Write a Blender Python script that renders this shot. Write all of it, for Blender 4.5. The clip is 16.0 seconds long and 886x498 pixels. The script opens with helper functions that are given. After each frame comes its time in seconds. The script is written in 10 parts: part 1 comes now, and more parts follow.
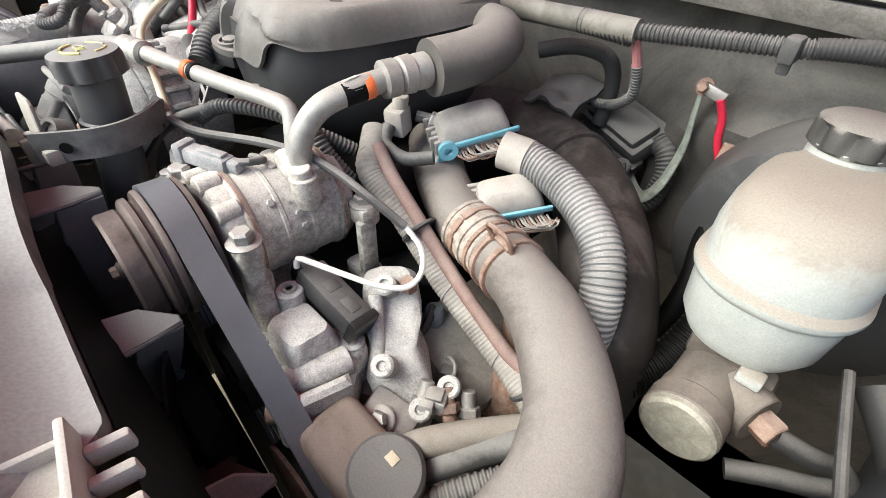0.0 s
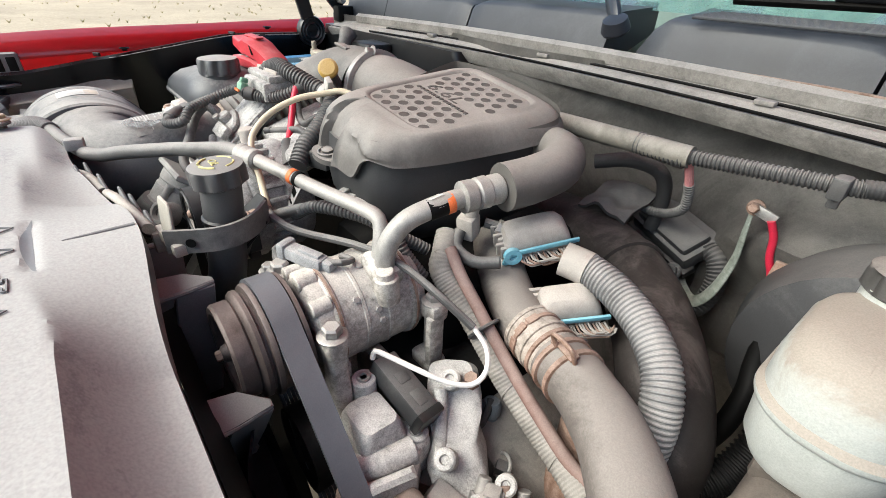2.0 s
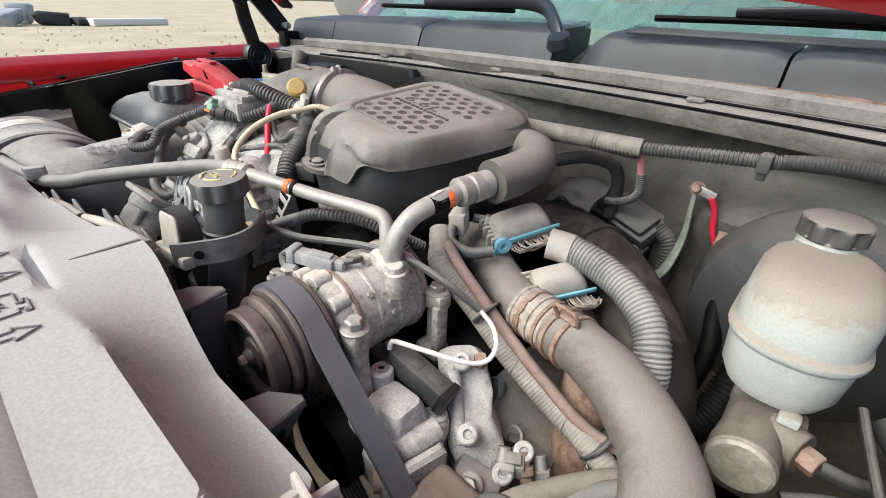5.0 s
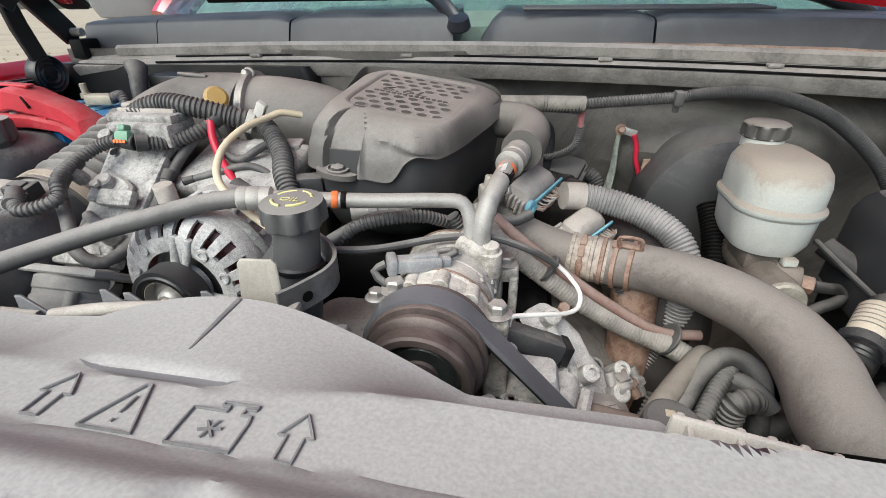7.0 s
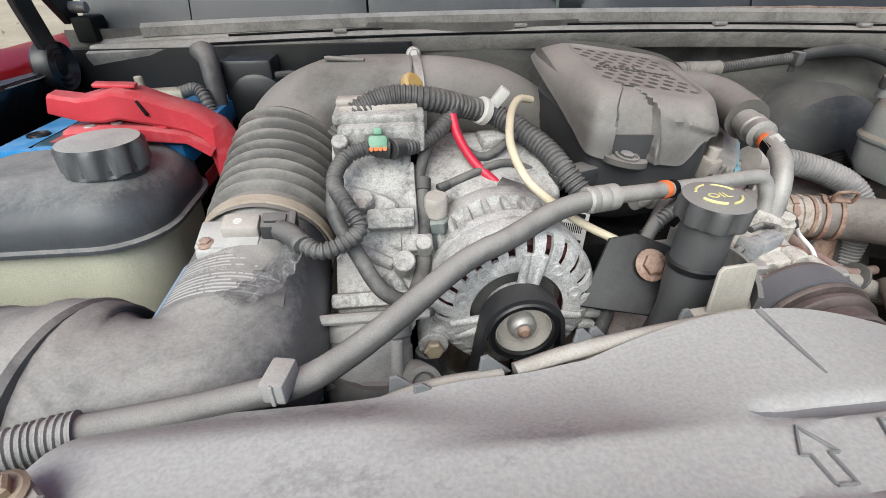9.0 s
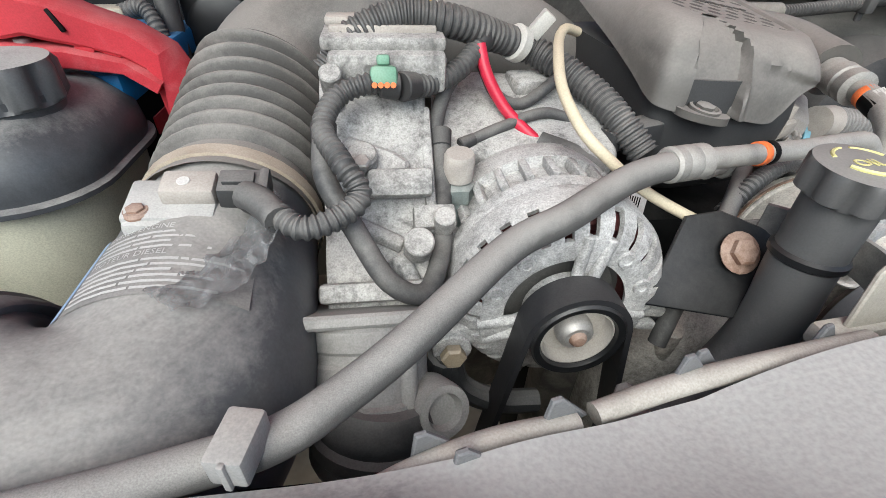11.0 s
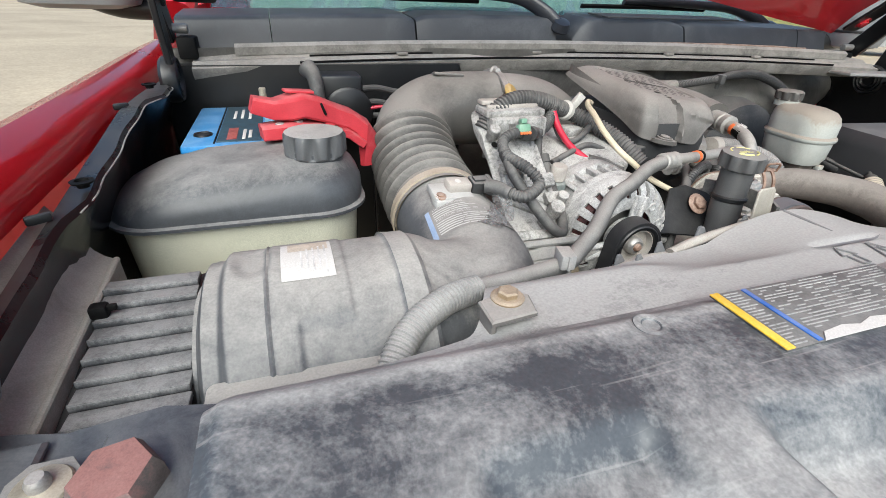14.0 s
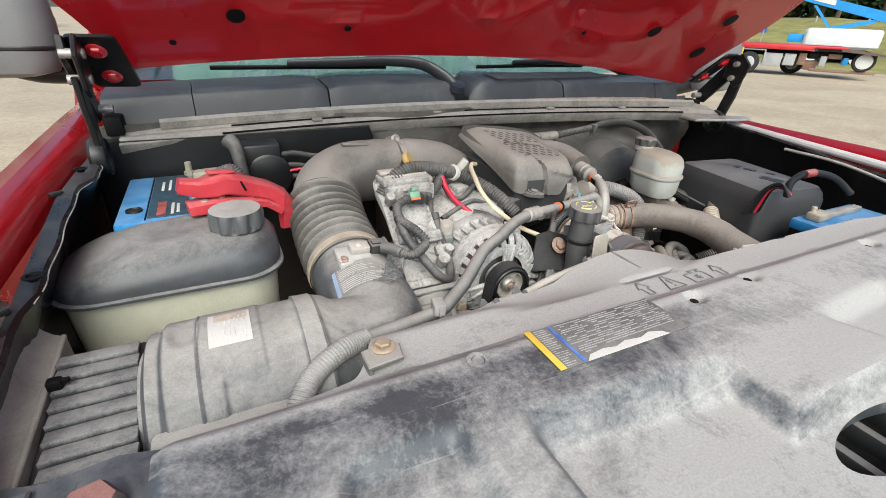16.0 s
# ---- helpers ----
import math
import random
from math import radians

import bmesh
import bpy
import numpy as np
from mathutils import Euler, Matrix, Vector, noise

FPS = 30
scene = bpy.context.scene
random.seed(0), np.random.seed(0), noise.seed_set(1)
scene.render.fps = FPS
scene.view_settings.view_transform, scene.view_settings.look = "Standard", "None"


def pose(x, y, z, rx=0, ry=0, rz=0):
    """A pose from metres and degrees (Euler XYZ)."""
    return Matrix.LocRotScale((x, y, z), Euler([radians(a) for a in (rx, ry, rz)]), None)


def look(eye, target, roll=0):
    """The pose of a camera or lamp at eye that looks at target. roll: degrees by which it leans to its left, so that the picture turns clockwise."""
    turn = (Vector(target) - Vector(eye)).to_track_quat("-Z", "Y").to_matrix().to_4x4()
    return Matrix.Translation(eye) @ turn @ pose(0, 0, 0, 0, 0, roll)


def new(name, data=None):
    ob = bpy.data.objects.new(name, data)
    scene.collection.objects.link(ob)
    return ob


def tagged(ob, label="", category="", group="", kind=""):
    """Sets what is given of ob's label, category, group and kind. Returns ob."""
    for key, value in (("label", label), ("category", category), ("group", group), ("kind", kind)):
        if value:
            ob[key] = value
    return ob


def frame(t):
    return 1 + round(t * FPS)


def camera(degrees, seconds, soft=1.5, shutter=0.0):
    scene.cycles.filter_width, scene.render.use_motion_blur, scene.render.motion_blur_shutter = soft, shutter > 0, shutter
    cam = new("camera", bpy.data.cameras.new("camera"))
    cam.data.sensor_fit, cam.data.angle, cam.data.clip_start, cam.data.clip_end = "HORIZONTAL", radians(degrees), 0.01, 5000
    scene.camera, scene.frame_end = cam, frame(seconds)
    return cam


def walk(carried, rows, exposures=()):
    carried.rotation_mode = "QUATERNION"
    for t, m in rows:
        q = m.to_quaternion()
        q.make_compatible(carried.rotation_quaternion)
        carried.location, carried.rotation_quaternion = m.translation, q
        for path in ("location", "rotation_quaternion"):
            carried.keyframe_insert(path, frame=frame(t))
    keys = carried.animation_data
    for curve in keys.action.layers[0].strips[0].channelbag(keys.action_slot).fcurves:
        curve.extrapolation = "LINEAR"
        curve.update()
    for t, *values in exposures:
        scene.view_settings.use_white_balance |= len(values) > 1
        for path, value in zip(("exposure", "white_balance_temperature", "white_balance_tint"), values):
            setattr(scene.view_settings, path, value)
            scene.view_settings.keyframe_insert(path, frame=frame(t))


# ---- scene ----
cam = camera(88.5, 16.0, 0.6)
METRES, EYE, TILT, LEAN, TURN = 1.68, 1.30, -39.0, -1.7, 45.8
ROWS = [
    (0.0, 0.0, 0.0, 0.0, 0.0, 0.0, 0.0),
    (0.5, -0.0043, -0.0077, 0.008, 0.99, 2.05, -0.75),
    (1.0, -0.0148, -0.0154, 0.0166, 2.11, 4.19, -1.76),
    (1.5, -0.02, -0.0224, 0.0207, 3.03, 6.0, -2.81),
    (2.0, -0.0208, -0.027, 0.0215, 3.81, 7.55, -3.62),
    (2.5, -0.0219, -0.0286, 0.0206, 4.07, 8.6, -4.1),
    (3.0, -0.0215, -0.0284, 0.0206, 4.19, 9.11, -4.36),
    (3.5, -0.022, -0.029, 0.0203, 4.18, 9.33, -4.39),
    (4.0, -0.023, -0.0294, 0.0198, 3.47, 9.52, -3.64),
    (4.2, -0.0234, -0.0294, 0.0191, 2.81, 9.62, -3.00),
    (6.3, -0.1785, -0.0466, -0.0076, -19.43, 7.81, 16.61),
    (6.5, -0.1925, -0.0326, 0.0038, -22.04, 6.71, 18.63),
    (7.0, -0.2371, 0.0002, 0.0304, -27.57, 4.43, 22.8),
    (7.5, -0.3103, 0.036, 0.0624, -32.58, 1.95, 26.05),
    (8.0, -0.3506, 0.0721, 0.0884, -37.0, -0.84, 28.45),
    (8.5, -0.3771, 0.1108, 0.13, -40.25, -3.59, 30.03),
    (9.0, -0.4074, 0.1478, 0.1656, -43.54, -6.79, 30.77),
    (9.2, -0.4133, 0.1610, 0.1747, -44.09, -7.91, 30.89),
    (11.3, -0.3732, 0.2084, 0.1730, -45.78, -12.96, 28.89),
    (11.5, -0.3753, 0.2088, 0.1772, -45.69, -13.12, 28.76),
    (12.0, -0.4036, 0.213, 0.1951, -47.83, -12.86, 29.19),
    (12.5, -0.4493, 0.2238, 0.2184, -50.27, -12.43, 30.17),
    (13.0, -0.4856, 0.2146, 0.2271, -52.9, -11.54, 31.34),
    (13.5, -0.5289, 0.2116, 0.2312, -56.2, -11.89, 32.34),
    (14.0, -0.5958, 0.2047, 0.2269, -58.24, -11.58, 33.15),
    (14.5, -0.6317, 0.193, 0.2239, -60.5, -12.0, 33.65),
    (15.0, -0.6418, 0.1872, 0.2306, -62.78, -12.58, 34.08),
    (15.5, -0.6361, 0.1551, 0.2418, -65.24, -14.02, 34.48),
    (16.0, -0.6302, 0.1206, 0.2422, -67.19, -14.43, 35.16),
]
walk(cam, [(t, pose(0.41, 0, EYE, TILT, LEAN, TURN) @ pose(METRES * x, METRES * y, METRES * z, 90 + pitch, roll, yaw)) for t, x, y, z, yaw, pitch, roll in ROWS],
     [(0.0, 1.38, 6450, 3), (2.5, 1.17, 6500, 3), (4.5, 1.09, 6450, 3), (6.4, 0.82, 6350, 3), (7.0, 0.76, 6300, 3), (8.3, 0.68, 6300, 3), (9.0, 0.69, 6250, 3), (11.3, 0.73, 6200, 3), (12.5, 0.96, 6150, 3), (13.5, 0.86, 6200, 3), (14.5, 0.83, 6350, 3), (16.0, 0.74, 6500, 3)])

# ---- world, sun, exposure ----
world = bpy.data.worlds.new("sky")
scene.world = world
world.use_nodes = True
wt = world.node_tree
sky = wt.nodes.new("ShaderNodeTexSky")
sky.sky_type, sky.sun_disc = "NISHITA", False
sky.sun_elevation, sky.sun_rotation = radians(46), radians(203)
sky.dust_density, sky.ozone_density, sky.air_density = 3.0, 1.0, 1.0
wt.links.new(sky.outputs[0], wt.nodes["Background"].inputs[0])
wt.nodes["Background"].inputs[1].default_value = 0.135
sun = new("sun", bpy.data.lights.new("sun", "SUN"))
sun.data.energy, sun.data.angle, sun.data.color = 2.2, radians(50), (1.0, 0.985, 0.965)
sun.matrix_world = look((-2.5, -6.4, 8.2), (0, 0.2, 1))


# ---- materials ----
def surf(name, col, rough=0.6, metal=0.0, var=0.25, scale=18.0, dust=0.0, dustcol=(0.40, 0.345, 0.29), bump=0.25, fine=260.0, coat=0.0, isle=False, nz=0.28, soft=0.4, band=None, micro=0.1, dmax=0.0, spec=0.42, shift=0.0, speck=0.14, warp=0.6, scratch=0.0, rug=0.6):
    """A worn surface: two scales of tone, fine relief and a film of dust that gathers on upper faces; a high nz also
    paints lit tops and dark sides.
    """
    m = bpy.data.materials.new(name)
    m.use_nodes = True
    nt = m.node_tree
    nd, ln = nt.nodes, nt.links
    b = nd["Principled BSDF"]
    geo = nd.new("ShaderNodeNewGeometry")
    big = nd.new("ShaderNodeTexNoise")
    big.inputs["Scale"].default_value, big.inputs["Detail"].default_value, big.inputs["Roughness"].default_value = scale, 7, rug
    small = nd.new("ShaderNodeTexNoise")
    small.inputs["Scale"].default_value, small.inputs["Detail"].default_value = fine, 3
    tiny = nd.new("ShaderNodeTexNoise")
    tiny.inputs["Scale"].default_value, tiny.inputs["Detail"].default_value = fine * 3.3, 2
    for n in (big, small, tiny):
        ln.new(geo.outputs["Position"], n.inputs["Vector"])
    add = nd.new("ShaderNodeMath")
    add.operation = "MULTIPLY_ADD"
    ln.new(small.outputs[0], add.inputs[0])
    add.inputs[1].default_value = speck
    lift = nd.new("ShaderNodeMath")
    lift.operation = "ADD"
    lift.inputs[1].default_value = 0.225 - 0.5 * speck
    big.inputs["Distortion"].default_value = warp
    ln.new(big.outputs[0], lift.inputs[0])
    ln.new(lift.outputs[0], add.inputs[2])
    ramp = nd.new("ShaderNodeMapRange")
    ramp.inputs[1].default_value, ramp.inputs[2].default_value = 0.45, 1.0
    ramp.inputs[3].default_value, ramp.inputs[4].default_value = 1 - var, 1 + var
    ln.new(add.outputs[0], ramp.inputs[0])
    grain = nd.new("ShaderNodeMapRange")
    grain.inputs[1].default_value, grain.inputs[2].default_value = 0.3, 0.7
    grain.inputs[3].default_value, grain.inputs[4].default_value = 1 - micro, 1 + micro
    ln.new(tiny.outputs[0], grain.inputs[0])
    mul = nd.new("ShaderNodeVectorMath")
    mul.operation = "SCALE"
    mul.inputs[0].default_value = col
    ln.new(ramp.outputs[0], mul.inputs["Scale"])
    out = mul.outputs[0]
    rsock = None
    if dust > 0:
        sep = nd.new("ShaderNodeSeparateXYZ")
        ln.new(geo.outputs["Normal"], sep.inputs[0])
        d1 = nd.new("ShaderNodeMath")
        d1.operation = "MULTIPLY_ADD"
        ln.new(sep.outputs[2], d1.inputs[0])
        d1.inputs[1].default_value = nz
        ln.new(add.outputs[0], d1.inputs[2])
        d2 = nd.new("ShaderNodeMapRange")
        d2.inputs[1].default_value, d2.inputs[2].default_value = 1.15 + shift - soft / 2 - 0.6 * dust, 1.15 + shift + soft / 2 - 0.6 * dust
        d2.inputs[3].default_value, d2.inputs[4].default_value = 0.06 * dust, dmax or min(0.92, 0.22 + 0.72 * dust)
        src = d1.outputs[0]
        t1 = nd.new("ShaderNodeMath")
        t1.operation = "MULTIPLY_ADD"
        ln.new(tiny.outputs[0], t1.inputs[0])
        t1.inputs[1].default_value = 0.4 * speck
        ln.new(src, t1.inputs[2])
        t2 = nd.new("ShaderNodeMath")
        t2.operation = "SUBTRACT"
        ln.new(t1.outputs[0], t2.inputs[0])
        t2.inputs[1].default_value = 0.2 * speck
        src = t2.outputs[0]
        if band:
            sy = nd.new("ShaderNodeSeparateXYZ")
            ln.new(geo.outputs["Position"], sy.inputs[0])
            bd_ = nd.new("ShaderNodeMapRange")
            bd_.interpolation_type = "SMOOTHSTEP"
            bd_.inputs[1].default_value, bd_.inputs[2].default_value, bd_.inputs[3].default_value, bd_.inputs[4].default_value = band[0], band[1], 0.0, band[2]
            ln.new(sy.outputs[1], bd_.inputs[0])
            t3 = nd.new("ShaderNodeMath")
            t3.operation = "ADD"
            ln.new(src, t3.inputs[0])
            bf = nd.new("ShaderNodeMapRange")
            bf.interpolation_type = "SMOOTHSTEP"
            bf.inputs[1].default_value, bf.inputs[2].default_value, bf.inputs[3].default_value, bf.inputs[4].default_value = -0.235, -0.30, 0.0, 0.75 * band[2]
            ln.new(sy.outputs[1], bf.inputs[0])
            bx_ = nd.new("ShaderNodeMapRange")
            bx_.interpolation_type = "SMOOTHSTEP"
            bx_.inputs[1].default_value, bx_.inputs[2].default_value, bx_.inputs[3].default_value, bx_.inputs[4].default_value = -0.27, -0.04, 0.0, 0.72 * band[2]
            ln.new(sy.outputs[0], bx_.inputs[0])
            bxf = nd.new("ShaderNodeMath")
            bxf.operation = "ADD"
            ln.new(bf.outputs[0], bxf.inputs[0])
            ln.new(bx_.outputs[0], bxf.inputs[1])
            both = nd.new("ShaderNodeMath")
            both.operation = "ADD"
            ln.new(bd_.outputs[0], both.inputs[0])
            ln.new(bxf.outputs[0], both.inputs[1])
            ln.new(both.outputs[0], t3.inputs[1])
            src = t3.outputs[0]
        ln.new(src, d2.inputs[0])
        mix = nd.new("ShaderNodeMix")
        mix.data_type = "RGBA"
        ln.new(d2.outputs[0], mix.inputs[0])
        ln.new(out, mix.inputs[6])
        mid = sum(dustcol) / 3
        mix.inputs[7].default_value = (*[mid + 0.72 * (c - mid) for c in dustcol], 1)
        out = mix.outputs[2]
        rr = nd.new("ShaderNodeMapRange")
        rr.inputs[3].default_value, rr.inputs[4].default_value = rough, 0.9
        ln.new(d2.outputs[0], rr.inputs[0])
        rsock = rr.outputs[0]
        if metal:
            mm = nd.new("ShaderNodeMapRange")
            mm.inputs[3].default_value, mm.inputs[4].default_value = metal, 0.0
            ln.new(d2.outputs[0], mm.inputs[0])
            ln.new(mm.outputs[0], b.inputs["Metallic"])
    gm = nd.new("ShaderNodeVectorMath")
    gm.operation = "SCALE"
    ln.new(out, gm.inputs[0])
    ln.new(grain.outputs[0], gm.inputs["Scale"])
    out = gm.outputs[0]
    if isle:
        ran = nd.new("ShaderNodeMapRange")
        ran.inputs[3].default_value, ran.inputs[4].default_value = 0.75, 1.25
        ln.new(geo.outputs["Random Per Island"], ran.inputs[0])
        m2 = nd.new("ShaderNodeVectorMath")
        m2.operation = "SCALE"
        ln.new(out, m2.inputs[0])
        ln.new(ran.outputs[0], m2.inputs["Scale"])
        out = m2.outputs[0]
    for k in range(2 if scratch else 0):
        mp = nd.new("ShaderNodeMapping")
        mp.inputs["Rotation"].default_value = (0, 0, 0.5 - 1.4 * k)
        mp.inputs["Scale"].default_value = (9, 210, 9)
        ln.new(geo.outputs["Position"], mp.inputs[0])
        sn = nd.new("ShaderNodeTexNoise")
        sn.inputs["Scale"].default_value, sn.inputs["Detail"].default_value, sn.inputs["Distortion"].default_value = 1.0, 1, 0.3
        ln.new(mp.outputs[0], sn.inputs["Vector"])
        sr_ = nd.new("ShaderNodeMapRange")
        sr_.inputs[1].default_value, sr_.inputs[2].default_value, sr_.inputs[3].default_value, sr_.inputs[4].default_value = 0.70, 0.76, 0.0, scratch
        ln.new(sn.outputs[0], sr_.inputs[0])
        sm = nd.new("ShaderNodeMix")
        sm.data_type = "RGBA"
        ln.new(sr_.outputs[0], sm.inputs[0])
        ln.new(out, sm.inputs[6])
        sm.inputs[7].default_value = (0.42, 0.41, 0.39, 1)
        out = sm.outputs[2]
    ln.new(out, b.inputs["Base Color"])
    if rsock:
        ln.new(rsock, b.inputs["Roughness"])
    else:
        r2 = nd.new("ShaderNodeMapRange")
        r2.inputs[3].default_value, r2.inputs[4].default_value = max(0.03, rough - 0.12), min(1, rough + 0.12)
        ln.new(big.outputs[0], r2.inputs[0])
        ln.new(r2.outputs[0], b.inputs["Roughness"])
        b.inputs["Metallic"].default_value = metal
    b.inputs["Specular IOR Level"].default_value = spec
    if coat:
        b.inputs["Coat Weight"].default_value, b.inputs["Coat Roughness"].default_value, b.inputs["Coat IOR"].default_value = coat, 0.06, 1.9
    if bump:
        bp = nd.new("ShaderNodeBump")
        bp.inputs["Strength"].default_value, bp.inputs["Distance"].default_value = bump, 0.002
        ln.new(add.outputs[0], bp.inputs["Height"])
        ln.new(bp.outputs[0], b.inputs["Normal"])
    return m


M_COVER = surf("cover_plastic", (0.066, 0.074, 0.083), 0.38, var=0.3, dust=0.02, dustcol=(0.44, 0.43, 0.408), scale=8.5, bump=0.10, nz=0.6, soft=0.36, shift=0.31, band=(-0.20, -0.162, 0.36), micro=0.10, fine=130, dmax=0.74, spec=0.5, warp=0.5, scratch=0.24, speck=0.26, rug=0.74)
M_LID = surf("fuse_lid_plastic", (0.045, 0.046, 0.049), 0.45, var=0.15, dust=0.05, dustcol=(0.30, 0.295, 0.285), scale=7, nz=1.2, soft=0.7, shift=0.85, dmax=0.7, micro=0.06)
# High nz in plastics and hoses: dust, plus top light painted as colour.
M_PLASTIC = surf("dusty_toplit_plastic", (0.030, 0.031, 0.033), 0.5, dust=0.44, dustcol=(0.27, 0.255, 0.235), scale=12, nz=0.8, shift=0.36, soft=0.6)
M_TURBO = surf("turbo_cover_plastic", (0.105, 0.099, 0.092), 0.45, var=0.2, dust=0.43, dustcol=(0.335, 0.308, 0.278), scale=6, micro=0.06, nz=0.6, shift=0.22, soft=0.7, bump=0.08, fine=160, dmax=0.9)
M_RUBBER = surf("dusty_toplit_rubber", (0.026, 0.026, 0.027), 0.6, dust=0.42, dustcol=(0.24, 0.225, 0.205), scale=14, nz=0.8, shift=0.40, soft=0.6)
M_HOSE = surf("grey_hose_rubber", (0.062, 0.061, 0.060), 0.55, var=0.4, dust=0.5, dustcol=(0.32, 0.302, 0.276), scale=11, nz=0.8, shift=0.34, soft=0.42, warp=1.6)
M_ACHOSE = surf("dusty_ac_hose", (0.085, 0.083, 0.080), 0.55, var=0.3, dust=0.5, dustcol=(0.38, 0.36, 0.33), scale=14, nz=0.8, shift=0.34, soft=0.6, micro=0.16, fine=500)
M_FILLER = surf("filler_plastic", (0.065, 0.065, 0.066), 0.42, var=0.2, dust=0.44, dustcol=(0.36, 0.345, 0.32), scale=12, nz=0.9, shift=0.36, soft=0.5, micro=0.08)
M_PAINTBLK = surf("black_paint", (0.007, 0.007, 0.008), 0.26, var=0.2, dust=0.14, dustcol=(0.16, 0.15, 0.14), scale=16, micro=0.06, spec=0.35, bump=0.1)
# Blue grey base paints the sky's reflection onto black paint, besides the dust.
M_SUPPORT = surf("dusty_sheen_black", (0.048, 0.053, 0.061), 0.28, var=0.35, dust=0.2, dustcol=(0.26, 0.26, 0.255), scale=20, micro=0.06, spec=0.8, bump=0.12, warp=1.0, rug=0.74, speck=0.2)
# Near-black puts the shade of gaps and holes into colour; also plain black parts.
M_DARK = surf("deep_black", (0.004, 0.004, 0.004), 0.6, dust=0.02, dustcol=(0.12, 0.11, 0.10), scale=14, spec=0.15)
M_BLACKP = surf("black_plastic", (0.008, 0.0085, 0.0095), 0.35, var=0.2, dust=0.16, dustcol=(0.15, 0.14, 0.13), scale=9, micro=0.08)
M_COWL = surf("cowl_plastic", (0.027, 0.029, 0.033), 0.42, dust=0.14, dustcol=(0.14, 0.14, 0.14), scale=10, bump=0.08)
M_SEAL = surf("seal_rubber", (0.16, 0.15, 0.137), 0.7, var=0.35, dust=0.66, dustcol=(0.40, 0.368, 0.325), scale=16, nz=0.2, rug=0.72, speck=0.25)
M_ALU = surf("cast_aluminium", (0.28, 0.274, 0.262), 0.55, metal=0.1, var=0.7, dust=0.49, dustcol=(0.46, 0.446, 0.42), scale=40, bump=0.6, fine=240, nz=0.25, micro=0.2, soft=0.26, speck=0.40, rug=0.72)
M_ALUPIPE = surf("aluminium_pipe", (0.36, 0.35, 0.33), 0.42, metal=0.5, var=0.35, dust=0.54, dustcol=(0.35, 0.325, 0.29), scale=34, bump=0.1, rug=0.72)
M_STEEL = surf("dull_steel", (0.40, 0.39, 0.375), 0.5, metal=0.7, var=0.3, dust=0.35, scale=40, speck=0.35)
M_RUST = surf("rusty_steel", (0.22, 0.125, 0.085), 0.8, var=0.5, dust=0.5, dustcol=(0.36, 0.28, 0.225), scale=45, bump=0.35, speck=0.45)
M_RED = surf("red_paint", (0.52, 0.010, 0.020), 0.3, var=0.06, scale=6, bump=0.0, coat=1.0, micro=0.02, spec=0.5)
M_REDP = surf("red_plastic", (0.48, 0.035, 0.05), 0.42, var=0.15, dust=0.3, dustcol=(0.55, 0.25, 0.24), scale=30, bump=0.05)
M_REDW = surf("red_wire", (0.50, 0.02, 0.05), 0.4, var=0.15, scale=30, bump=0.05)
M_CREAM = surf("cream_wire", (0.58, 0.51, 0.37), 0.55, var=0.15, dust=0.2, scale=30)
M_WHITEW = surf("white_wire", (0.80, 0.78, 0.74), 0.45, var=0.08, scale=30, bump=0, micro=0.05)
M_RES = surf("reservoir_plastic", (0.43, 0.445, 0.415), 0.35, warp=1.0, var=0.14, dust=0.36, dustcol=(0.30, 0.245, 0.185), scale=16, bump=0.05, nz=0.75, soft=0.3, micro=0.1, dmax=0.85, rug=0.74, speck=0.25)
M_TANKLO = surf("yellowed_tank", (0.47, 0.465, 0.37), 0.4, var=0.12, dust=0.25, dustcol=(0.42, 0.38, 0.28), scale=12, micro=0.15)
M_TANKUP = surf("tank_dark_upper", (0.060, 0.064, 0.070), 0.45, dust=0.05, dustcol=(0.32, 0.31, 0.29), scale=14, nz=0.95, soft=0.5, micro=0.1, dmax=0.8, shift=0.46, var=0.4, spec=0.45, bump=0.1, rug=0.74, speck=0.22)
M_BLUE = surf("blue_plastic", (0.015, 0.19, 0.46), 0.4, var=0.2, dust=0.3, dustcol=(0.25, 0.36, 0.44), scale=30)
M_BLUEC = surf("blue_clip", (0.16, 0.42, 0.52), 0.5, var=0.15, dust=0.25, dustcol=(0.35, 0.42, 0.42), scale=40)
M_WHITE = surf("white_label", (0.62, 0.61, 0.59), 0.6, var=0.15, dust=0.45, dustcol=(0.46, 0.43, 0.39), scale=25, bump=0.03)
M_GROUND = surf("gravel_ground", (0.36, 0.295, 0.21), 0.95, var=0.25, scale=0.45, bump=0.5, fine=7, micro=0.12, speck=0.45)
M_TAN = surf("dusty_tray", (0.24, 0.228, 0.19), 0.75, var=0.25, dust=0.5, dustcol=(0.40, 0.378, 0.325), scale=11, micro=0.1, warp=1.2, rug=0.7)
M_GLASS = bpy.data.materials.new("windshield_glass")
M_GLASS.use_nodes = True
gb = M_GLASS.node_tree.nodes["Principled BSDF"]
gb.inputs["Base Color"].default_value = (0.70, 0.92, 0.84, 1)
gb.inputs["Roughness"].default_value, gb.inputs["Transmission Weight"].default_value, gb.inputs["IOR"].default_value = 0.02, 1.0, 1.5


# ---- builders ----
def thing(name, label, category, loc=(0, 0, 0), group="", kind=""):
    e = new(name)
    e.location = loc
    e.empty_display_size = 0.02
    return tagged(e, label, category, group, kind)


